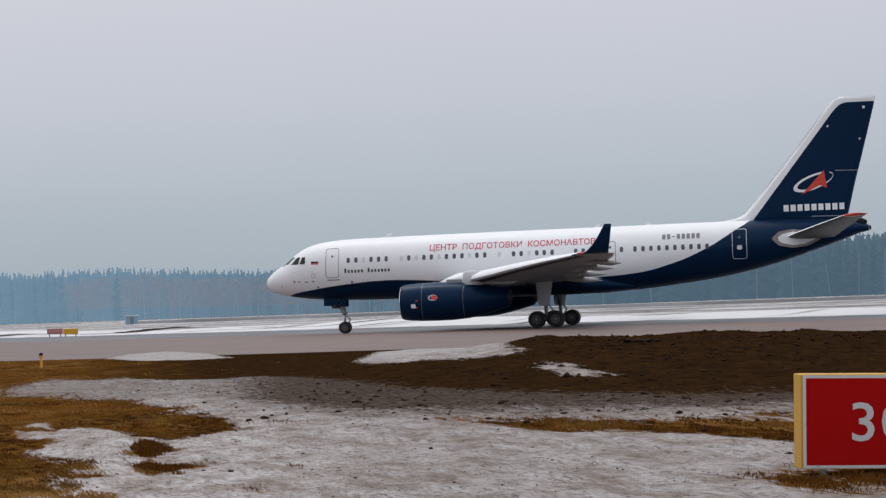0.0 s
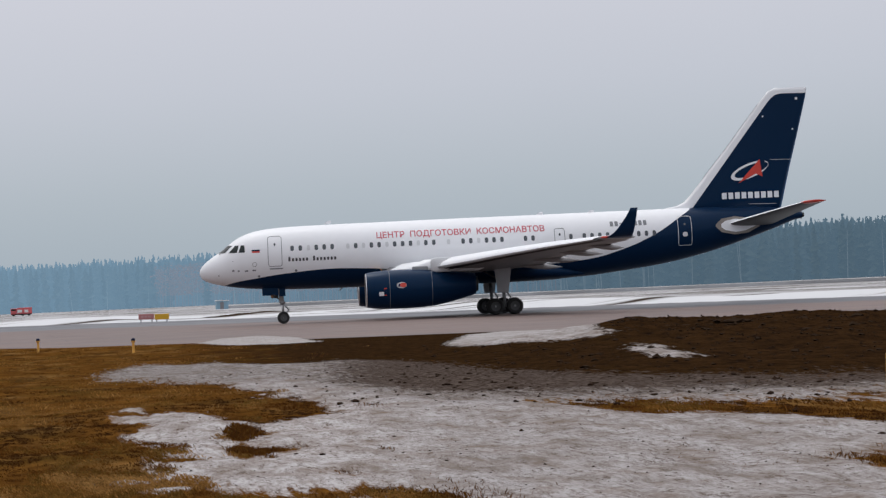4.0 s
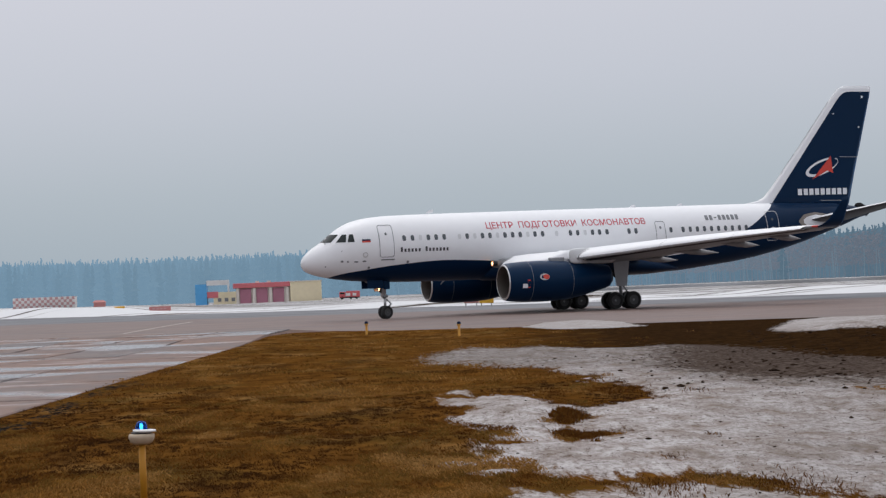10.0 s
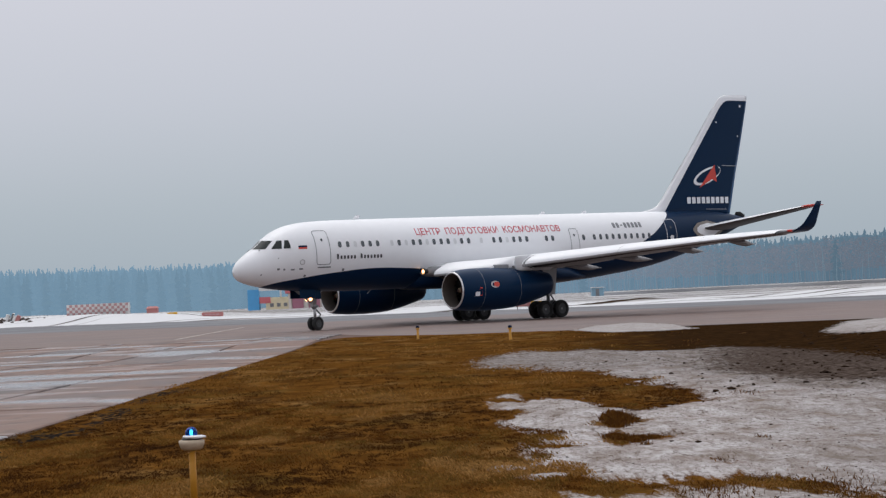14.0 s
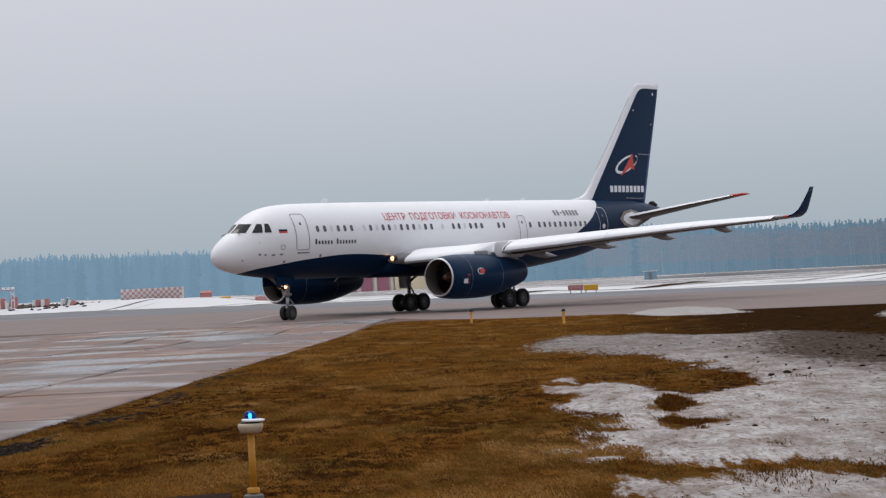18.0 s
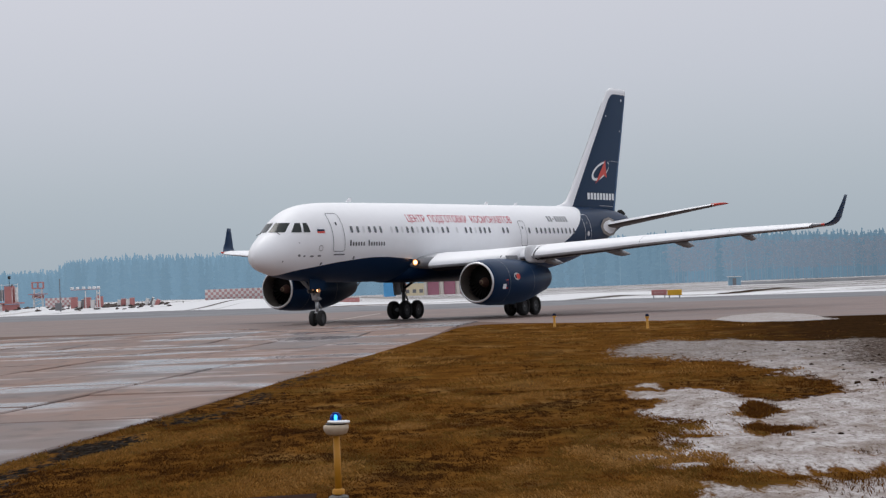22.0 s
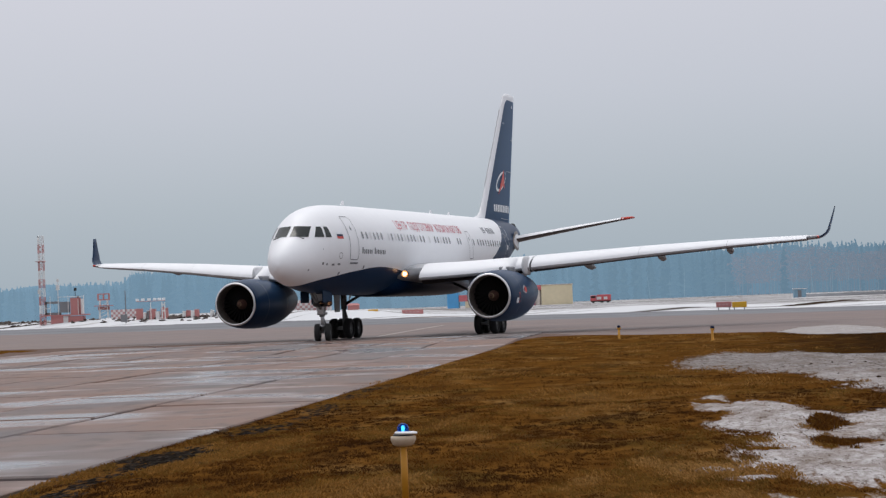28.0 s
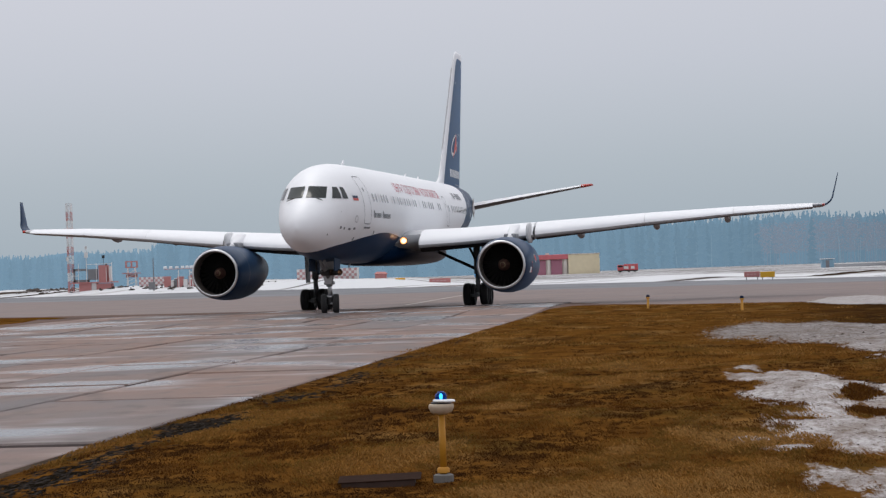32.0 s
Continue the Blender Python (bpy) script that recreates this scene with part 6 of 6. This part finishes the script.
shed = thing("checkered_shed", pose(0, 0, 0), "low hut painted in red and white checks on the snow", "hut")
a0, a1 = Vector((-49.3, 336.4, 1.35)), Vector((-39.6, 337.7, 1.35))
hv = [tuple(a0 + (a1 - a0) * u + Vector((0, w, h))) for u in (0, 1) for w in (0, 3) for h in (-0.8, 1.78)]
part("hut_body", (hv, [(0, 1, 3, 2), (4, 6, 7, 5), (0, 4, 5, 1), (2, 3, 7, 6), (0, 2, 6, 4), (1, 5, 7, 3)]), FADEDWHITE, shed)
for i in range(22):
    for j in range(4):
        if (i + j) % 2:
            continue
        d = (a1 - a0) / 22
        q = [a0 + d * (i + u) + Vector((0, -0.03, 0.0 + 0.44 * (j + w))) for u, w in ((0, 0), (1, 0), (1, 1), (0, 1))]
        part("check", ([tuple(p) for p in q] + [tuple(p + Vector((0, 0.02, 0))) for p in q], [(0, 1, 2, 3), (4, 7, 6, 5), (0, 4, 5, 1), (1, 5, 6, 2), (2, 6, 7, 3), (3, 7, 4, 0)]), PALERED, shed)


def far_sign(name, x0, x1, y, z0, z1, material, label, bars):
    s = thing(name, pose(0, 0, 0), label, "sign", "airfield signs")
    part("panel", box(x0, x1, y, y + 0.25, z0, z1, 0.02), material, s)
    for x in (x0 + 0.2, x1 - 0.2):
        part("leg", box(x - 0.05, x + 0.05, y + 0.1, y + 0.16, ground_z(x, y) - 0.1, z0), STEEL, s)
    n = bars
    for i in range(n):
        w = (x1 - x0) * 0.7 / max(1, n)
        xa = x0 + (x1 - x0) * 0.15 + i * w
        part("sign_bar", box(xa, xa + w * 0.7, y - 0.03, y - 0.005, z0 + (z1 - z0) * 0.35, z0 + (z1 - z0) * 0.65), PALERED, s)


far_sign("red_sign", 13.3, 14.72, 194.3, 0.30, 0.80, HAZEDRED, "small red airfield sign in the snow", 3)
far_sign("yellow_sign", 14.76, 16.1, 194.2, 0.24, 0.76, AMBER, "small yellow airfield sign in the snow", 0)
far_sign("red_sign", -24.97, -21.84, 303.5, 0.30, 0.96, HAZEDRED, "long red airfield sign in the snow", 4)
far_sign("yellow_sign", -29.93, -28.45, 303.0, 0.64, 1.21, AMBER, "small yellow airfield sign on a snow bank", 0)

# lattice mast and the equipment cabin at its foot
mast = thing("lattice_mast", pose(-89.9, 348.6, 1.0), "red and white lattice mast beside an equipment cabin", "mast")
for i in range(10):
    z0, z1 = 1.48 * i - 0.4 * (i == 0), 1.48 * (i + 1)
    col = HAZEDRED if i % 2 == 0 else FADEDWHITE
    w = 0.42
    pcs = [tube((sx * w, sy * w, z0), (sx * w, sy * w, z1), 0.055, n=6) for sx in (-1, 1) for sy in (-1, 1)]
    for k in range(2):
        za, zb = z0 + (z1 - z0) * k / 2, z0 + (z1 - z0) * (k + 1) / 2
        pcs += [tube((-w, -w, za), (w, -w, zb), 0.035, n=5), tube((w, -w, za), (-w, -w, zb), 0.035, n=5), tube((-w, -w, zb), (w, -w, zb), 0.035, n=5), tube((-w, w, za), (w, w, zb), 0.035, n=5), tube((-w, -w, za), (-w, w, zb), 0.035, n=5), tube((w, -w, za), (w, w, zb), 0.035, n=5)]
    part("mast_section", join(*pcs), col, mast)
part("mast_platform", box(-0.9, 0.6, -0.6, 0.6, 10.4, 10.5), HAZEDRED, mast)
part("mast_antenna", join(tube((-0.5, 0, 3.9), (-0.5, 0, 5.6), 0.05), box(-0.75, -0.35, -0.1, 0.1, 5.0, 5.7)), FADEDWHITE, mast)
cabin = thing("equipment_cabin", pose(-86.6, 349.4, 0.9), "red and white equipment cabin with a railed platform", "cabin")
part("base", box(-1.9, 0.2, -1.0, 1.0, -0.7, 1.2), HAZEDRED, cabin, "red base")
part("base_right", box(1.1, 3.6, -1.0, 1.0, -0.5, 1.1), HAZEDRED, cabin, "pale red base")
part("base_white", box(0.22, 1.08, -0.9, 0.9, -0.7, 1.2), FADEDWHITE, cabin)
part("platform", box(-3.6, 4.4, -1.3, 1.3, 1.2, 1.4), HAZEDRED, cabin, "red platform")
part("room", box(-0.4, 1.0, -0.8, 0.8, 1.75, 3.6), MIDGREY, cabin, "dark room")
part("room_left", join(box(-2.9, -2.6, -0.8, -0.6, 1.4, 3.7), box(-2.9, -0.5, -0.8, -0.6, 3.3, 3.7), box(-2.9, -0.5, -0.8, 0.8, 1.4, 1.8)), MIDGREY, cabin, "open frame")
part("red_room", box(1.5, 2.9, -0.9, 0.9, 1.4, 4.2), HAZEDRED, cabin, "red cabinet")
part("white_post", box(3.2, 3.5, -0.5, 0.5, 1.4, 4.0), FADEDWHITE, cabin)
part("railing", join(*[tube((x, -1.2, 1.4), (x, -1.2, 4.6 if k % 2 else 3.9), 0.05, n=6) for k, x in enumerate((-3.3, -1.9, -0.5, 1.2, 2.9, 3.9))], tube((-0.5, -1.2, 4.4), (3.9, -1.2, 4.4), 0.045, n=6), tube((-3.3, -1.2, 2.5), (-1.9, -1.2, 2.5), 0.045, n=6)), FADEDWHITE, cabin)
part("aerial_mast", join(tube((-0.8, 0, 1.4), (-0.8, 0, 7.6), 0.09, 0.05, 6), box(-1.1, -0.5, -0.1, 0.1, 5.6, 6.5), box(-1.0, -0.6, -0.1, 0.1, 7.0, 7.5)), FADEDWHITE, cabin, "white aerial mast")
part("beacon", join(tube((2.2, 0, 4.2), (2.2, 0, 5.6), 0.04, n=6), box(2.0, 2.4, -0.2, 0.2, 5.4, 5.9), box(2.5, 2.8, -0.2, 0.2, 4.2, 4.5)), DARK, cabin)
m2 = thing("monitor_mast", pose(-88.8, 390, 0.8), "short lattice mast carrying a red framed panel", "mast")
part("tower_legs", join(*[tube((sx * 0.9, sy * 0.5, -0.6), (sx * 0.7, sy * 0.4, 4.0), 0.08, n=6) for sx in (-1, 1) for sy in (-1, 1)], *[tube((-0.9, -0.5, 0.7 * k), (0.8, -0.5, 0.7 * k + 0.7), 0.05, n=5) for k in range(5)]), FADEDWHITE, m2)
part("deck", box(-1.7, 1.7, -0.8, 0.8, 2.9, 3.05), HAZEDRED, m2)
part("frame_panel", join(box(-1.2, 1.2, -0.1, 0.1, 5.1, 5.3), box(-1.2, 1.2, -0.1, 0.1, 4.0, 4.2), box(-1.2, -0.9, -0.1, 0.1, 4.2, 5.1), box(-0.15, 0.15, -0.1, 0.1, 4.2, 5.1), box(0.9, 1.2, -0.1, 0.1, 4.2, 5.1), box(-1.1, 1.1, -0.1, 0.1, 2.2, 2.8)), HAZEDRED, m2, "red panel frame")
part("foot", box(-1.6, 1.6, -0.8, 0.8, -0.7, 0.4), HAZEDRED, m2)
pole = thing("thin_pole", pose(-72.1, 332.2, 1.0), "thin dark pole with a small box at its foot", "pole")
part("shaft", tube((0, 0, -0.5), (0, 0, 4.8), 0.09, 0.07, 8), MIDGREY, pole)
part("control_box", box(-0.8, 0.2, -0.3, 0.3, -0.3, 0.9), MIDGREY, pole)
bar = thing("approach_light_bar", pose(-68.3, 333, 1.25), "bar of white approach lights on a red and white frame", "airfield light")
part("beam", box(-2.2, 2.5, -0.05, 0.05, 2.61, 2.71), PALERED, bar)
for x in (-2.0, -1.1, -0.1, 0.85, 1.6, 2.3):
    part("lamp_head", box(x - 0.27, x + 0.27, -0.2, 0.1, 2.72, 3.12, 0.05), LAMPWHITE, bar, "white lamp head")
for x, w in ((0.15, 0.05), (2.0, 0.06), (2.45, 0.06)):
    part("leg", box(x - w, x + w, -0.1, 0.1, -0.5, 2.45), FADEDWHITE, bar)
for k in range(3):
    part("brace", box(2.07, 2.38, -0.06, 0.0, 0.9 + 0.5 * k, 1.15 + 0.5 * k), HAZEDRED if k % 2 else FADEDWHITE, bar)


def settled(x):
    """How far back the snow bank is high enough for a block to stand on it."""
    return next((y for y in range(330, 352) if ground_z(x, y) > 1.0), 345)


BLOCKS = (("red", -70.2, 1.05, 1.85, 0), ("white", -69.35, 0.5, 1.2, 3), ("grey", -68.65, 0.5, 1.45, -4), ("red", -68.05, 1.0, 1.75, 2), ("white", -67.2, 0.65, 1.3, 0), ("red", -66.05, 1.1, 1.75, -2), ("white", -62.9, 0.55, 1.1, 4), ("red", -62.2, 0.75, 1.25, 3),
          ("white", -61.45, 0.6, 1.2, 0), ("red", -60.75, 0.7, 1.35, -3), ("white", -58.5, 0.55, 1.1, 14), ("grey", -57.9, 0.3, 1.35, 24), ("white", -57.4, 0.45, 0.9, 18), ("red", -56.85, 0.6, 0.95, 26))
for colour, x, wide, tall, tilt in BLOCKS:
    y = settled(x)
    x *= y / 334
    blk = thing("marker_block", pose(x, y, ground_z(x, y) - 0.05, 0, tilt), "%s%s painted marker block standing in the snow" % ("tilted " if tilt > 10 else "", colour), "marker", "marker blocks")
    coat = {"red": HAZEDRED, "white": FADEDWHITE, "grey": MIDGREY}[colour]
    part("block", box(-wide / 2, wide / 2, -0.4, 0.4, -0.25, tall - 0.1, 0.05), coat, blk)
    part("cap", box(-wide / 2 - 0.03, wide / 2 + 0.03, -0.43, 0.43, tall - 0.095, tall, 0.02), PALERED if colour == "red" else FADEDWHITE, blk, "pale cap")
board = thing("checkered_board", pose(-75.2, 345.0, ground_z(-75.2, 345.0)), "low board of red and white checks behind the marker blocks", "board")
part("panel", box(-2.2, 2.2, 0, 0.12, -0.2, 1.5), FADEDWHITE, board)
for i in range(11):
    for j in range(4):
        if (i + j) % 2:
            part("check", box(-2.2 + 0.4 * i, -1.8 + 0.4 * i, -0.03, -0.005, -0.1 + 0.4 * j, 0.3 + 0.4 * j), PALERED, board)
rub = random.Random(41)
rubble = [(x, float(np.interp(x, FAR_X, FAR_Y)) * PLAN + rub.uniform(6, 16)) for x in (rub.uniform(-104, -52) for _ in range(110))]
rubble += [(x * settled(x) / 334, settled(x) - rub.uniform(-1.5, 1.0)) for x in [rub.uniform(-65.3, -63.4) for _ in range(26)] + [rub.uniform(-63.5, -55) for _ in range(30)]]
lumps("rubble", [(x, y, ground_z(x, y) + 0.05, rub.uniform(0.15, 0.5)) for x, y in rubble], mat("frozen_soil_lump", (0.05, 0.035, 0.028), 0.9, second=(0.12, 0.10, 0.09), grain=2.0), "dark frozen lumps of soil in the far snow bank", "soil", 43)
hutch = thing("orange_hut", pose(-36.2, 342, 1.2), "small pale orange hut behind the snow bank", "hut")
part("walls", box(-0.9, 0.9, 0, 1.5, -0.6, 0.75), HAZEDRED, hutch)
part("roof", ([(-1.1, -0.1, 0.75), (1.1, -0.1, 0.75), (1.1, 1.6, 0.75), (-1.1, 1.6, 0.75), (-0.7, 0.7, 1.1), (0.7, 0.7, 1.1)], [(0, 1, 5, 4), (1, 2, 5), (2, 3, 4, 5), (3, 0, 4), (0, 3, 2, 1)]), HAZEDRED, hutch)

hut = thing("blue_hut", pose(51.0, 470, 0.1), "small pale blue hut beside the panel fence", "hut")
part("walls", box(-1.35, 1.35, 0, 2.2, -0.4, 1.75, 0.03), HAZEBLUE, hut)
part("roof", box(-1.5, 1.5, -0.15, 2.35, 1.76, 1.92, 0.03), FADEDWHITE, hut)
part("door", box(-0.5, 0.3, -0.06, -0.005, -0.3, 1.5), MIDGREY, hut)

# concrete panel fence along the far edge
fence = thing("panel_fence", pose(0, 0, 0), "long grey concrete panel fence before the forest", "fence")
line = [(53, 492), (60, 487), (96, 462), (140, 424), (176, 380), (205, 330)]
frng = random.Random(9)
for (xa, ya), (xb, yb) in zip(line, line[1:]):
    n = int(math.hypot(xb - xa, yb - ya) / 4.0)
    half = math.hypot(xb - xa, yb - ya) / n / 2 - 0.004
    for i in range(n):
        u = (i + 0.5) / n
        x, y = xa + (xb - xa) * u, ya + (yb - ya) * u
        ang_f = math.degrees(math.atan2(yb - ya, xb - xa))
        p = part("panel", box(-half, half, -0.08, 0.08, -0.5, 0.62 + frng.uniform(-0.02, 0.02), 0.01), WALLGREY, fence)
        p.matrix_basis = pose(x, y, 0.05, 0, 0, ang_f)


# ---- the forest a kilometre off, its mist put in as emission ----
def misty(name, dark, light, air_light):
    """A far surface whose haze is put in as emission that grows with its distance."""
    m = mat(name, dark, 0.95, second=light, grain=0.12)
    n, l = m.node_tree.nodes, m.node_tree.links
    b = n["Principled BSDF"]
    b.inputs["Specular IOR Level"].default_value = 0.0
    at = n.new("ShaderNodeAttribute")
    at.attribute_name = "mist_glow"
    # emission stands in for daylight scattered by the air
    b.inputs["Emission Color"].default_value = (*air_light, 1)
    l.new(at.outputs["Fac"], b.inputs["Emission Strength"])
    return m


def set_mist_glow(me, veil=()):
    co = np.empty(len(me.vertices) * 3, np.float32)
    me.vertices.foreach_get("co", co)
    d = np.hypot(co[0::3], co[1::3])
    mist_glow = 1 - np.exp(-((d / 1530.0) ** 2.6))
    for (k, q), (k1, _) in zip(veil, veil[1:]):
        mist_glow[k:k1] *= q
    me.attributes.new("mist_glow", "FLOAT", "POINT").data.foreach_set("value", mist_glow.astype(np.float32))


def build_forest():
    r = np.random.default_rng(31)
    v, f, veil = [], [], []
    top = lambda az: float(np.interp(az, [-0.4, -0.28, -0.216, -0.209, -0.16, -0.1, 0.0, 0.05, 0.1, 0.15, 0.2, 0.25, 0.3, 0.36, 0.45, 0.7], [0.0150, 0.0187, 0.0202, 0.0258, 0.0257, 0.0248, 0.0254, 0.0261, 0.0276, 0.0250, 0.0240, 0.0262, 0.0300, 0.0318, 0.0325, 0.0327]))
    away = lambda az: float(np.interp(az, [-0.4, -0.1, 0.0, 0.1, 0.3, 0.7], [1330, 1300, 1270, 1180, 900, 860]))

    v3, f3 = [], []

    def clump(x, y, z, w, h):
        """A ragged tuft of twigs."""
        v, f = v3, f3
        k = len(v)
        for _ in range(3):
            a = r.uniform(0, 6.28)
            v.append((x + math.cos(a) * w * r.uniform(0.6, 1.2), y + math.sin(a) * w, z + r.uniform(-0.5, 0.6) * h))
        f.append((k, k + 1, k + 2))

    def spruce(x, y, tall, wide):
        k0, tiers = 6, 20
        lean = r.normal(0, 0.3)
        veil.append((len(v), r.uniform(0.93, 1.04)))
        for t in range(tiers):
            zb = tall * (0.02 + 0.90 * t / tiers)
            zt = min(tall, zb + tall * r.uniform(0.07, 0.11) * (0.55 if t > tiers - 3 else 1.0))
            rad = wide * (1 - (t / tiers) ** 2.2) * r.uniform(0.65, 1.2) + 0.35
            k = len(v)
            v.append((x + lean * t / tiers + r.normal(0, 0.25), y, zt))
            for i in range(k0):
                a = 2 * math.pi * (i + r.random() * 0.8) / k0
                q = rad * r.uniform(0.35, 1.3)
                v.append((x + lean * t / tiers + math.cos(a) * q, y + math.sin(a) * q, zb - r.uniform(-0.04, 0.05) * tall))
            f.extend((k, k + 1 + i, k + 1 + (i + 1) % k0) for i in range(k0))

    def leafless(x, y, tall):
        v, f = v3, f3
        k = len(v)
        v.extend([(x - 0.17, y, -2), (x + 0.17, y, -2), (x + r.normal(0, 0.4), y, tall)])
        f.append((k, k + 1, k + 2))
        for _ in range(120):
            z = tall * r.uniform(0.3, 1.0)
            s = tall * 0.12 * (1.2 - abs(z / tall - 0.62))
            clump(x + r.normal(0, s), y + r.normal(0, s), z, r.uniform(0.5, 1.3), r.uniform(0.8, 2.2))

    for row, dens in enumerate((2.3, 2.2, 2.2, 2.2)):
        az = -0.42
        while az < 0.70:
            d = away(az) + row * 24
            az += dens / d * r.uniform(0.5, 1.5)
            d += r.normal(0, 8)
            x, y = math.sin(az) * d, math.cos(az) * d
            tall = top(az) * d * (0.895 + 0.035 * row) * r.uniform(0.93, 1.015) * (1.05 if r.random() < 0.03 else 1.0)
            bare = 0.077 < az < 0.27 and row < 2
            if bare and r.random() < 0.92:
                leafless(x, y, tall * r.uniform(0.74, 0.88))
            else:
                spruce(x, y, tall, tall * r.uniform(0.09, 0.15))
    veil.append((len(v), 1.0))
    # the dense inside of the wood
    n = 160
    k = len(v)
    for i in range(n + 1):
        az = -0.45 + 1.2 * i / n
        d = away(az) + 110
        for z in (-2, top(az) * d * 0.80):
            v.append((math.sin(az) * d, math.cos(az) * d, z + (r.normal(0, 1.0) if z > 0 else 0)))
    f.extend((k + 2 * i, k + 2 * i + 2, k + 2 * i + 3, k + 2 * i + 1) for i in range(n))
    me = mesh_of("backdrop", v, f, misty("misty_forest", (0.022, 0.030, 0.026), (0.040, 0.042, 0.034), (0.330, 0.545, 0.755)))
    set_mist_glow(me, veil)
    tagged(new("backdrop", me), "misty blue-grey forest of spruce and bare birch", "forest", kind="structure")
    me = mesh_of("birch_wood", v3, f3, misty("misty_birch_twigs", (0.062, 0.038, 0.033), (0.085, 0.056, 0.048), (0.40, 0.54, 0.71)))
    set_mist_glow(me)
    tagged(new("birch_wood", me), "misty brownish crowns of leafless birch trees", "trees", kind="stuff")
    # pale birch trunks at its edge
    v2, f2 = [], []
    for _ in range(150):
        az = r.uniform(-0.05, 0.55)
        if not 0.078 < az < 0.3 and r.random() < 0.75:
            continue
        d = away(az) - 14
        x, y, tall, w = math.sin(az) * d, math.cos(az) * d, top(az) * d * r.uniform(0.4, 0.75), r.uniform(0.07, 0.20)
        k = len(v2)
        lean = r.normal(0, 0.9)
        v2 += [(x - w, y, -2), (x + w, y, -2), (x + lean + w * 0.4, y, tall), (x + lean - w * 0.4, y, tall), (x - w, y + 0.4, -2), (x + lean - w * 0.4, y + 0.4, tall)]
        f2 += [(k, k + 1, k + 2, k + 3), (k, k + 3, k + 5, k + 4)]
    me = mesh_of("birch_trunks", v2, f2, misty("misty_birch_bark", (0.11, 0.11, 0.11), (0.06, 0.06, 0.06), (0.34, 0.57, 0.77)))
    set_mist_glow(me)
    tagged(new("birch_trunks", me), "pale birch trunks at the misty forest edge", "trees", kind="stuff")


build_forest()


# ---- movement ----
TAXI = [
    (0, 42.01, 131.21, 155.43), (1, 39.96, 132.05, 159.37), (2, 37.68, 132.71, 163.48), (3, 35.20, 133.10, 167.76),
    (3.5, 33.93, 133.20, 169.97), (5.5, 28.81, 133.39, 179.08), (6, 27.50, 133.39, 181.25), (7, 24.97, 133.29, 185.40),
    (8, 22.45, 133.04, 189.61), (9, 19.88, 132.63, 194.04), (10, 17.35, 132.00, 198.09), (11, 14.92, 131.22, 202.11),
    (12, 12.50, 130.36, 206.46), (13, 10.32, 129.33, 210.54), (14, 8.34, 128.11, 214.28), (15, 6.48, 126.86, 218.02),
    (15.5, 5.64, 126.25, 219.80), (17.5, 2.64, 123.87, 226.43), (18, 1.93, 123.26, 228.14), (19, 0.60, 121.99, 231.57),
    (20, -0.60, 120.67, 234.59), (21, -1.67, 119.34, 237.22), (22, -2.68, 118.04, 239.73), (23, -3.77, 116.58, 242.41),
    (24, -4.80, 114.91, 245.23), (25, -5.72, 113.13, 248.07), (25.5, -6.13, 112.16, 249.40), (27.5, -7.74, 108.15, 255.39),
    (28, -8.10, 107.12, 256.81), (29, -8.67, 105.02, 259.40), (30, -9.12, 102.94, 261.54), (31, -9.49, 100.84, 263.02),
    (32, -9.81, 98.78, 264.40)]


def motions():
    walk(plane, [(t, pose(x, y, 0, 0, 0, rz)) for t, x, y, rz in TAXI])
    ts = np.array([r[0] for r in TAXI])
    px, py, ph = (np.array([r[k] for r in TAXI]) for k in (1, 2, 3))
    fine = np.arange(0, 32.01, 0.2)
    for hub, x, y, r in WHEELS:
        wx = np.interp(fine, ts, px) + np.cos(np.radians(np.interp(fine, ts, ph))) * x - np.sin(np.radians(np.interp(fine, ts, ph))) * y
        wy = np.interp(fine, ts, py) + np.sin(np.radians(np.interp(fine, ts, ph))) * x + np.cos(np.radians(np.interp(fine, ts, ph))) * y
        gone = np.concatenate([[0], np.cumsum(np.hypot(np.diff(wx), np.diff(wy)))])
        rise = swell(wx, wy)
        rows = []
        for t, d, up in zip(fine, gone, rise):
            steer = 12 if x > 5 else 0
            rows.append((t, Matrix.Translation((x, y, r + up)) @ Matrix.Rotation(radians(steer), 4, "Z") @ Matrix.Rotation(d / r, 4, "Y")))
        walk(hub, rows)
        if x > 5 and y > 0:
            walk(slider, [(t, Matrix.Translation((0, 0, up))) for t, up in zip(fine, rise)])


motions()
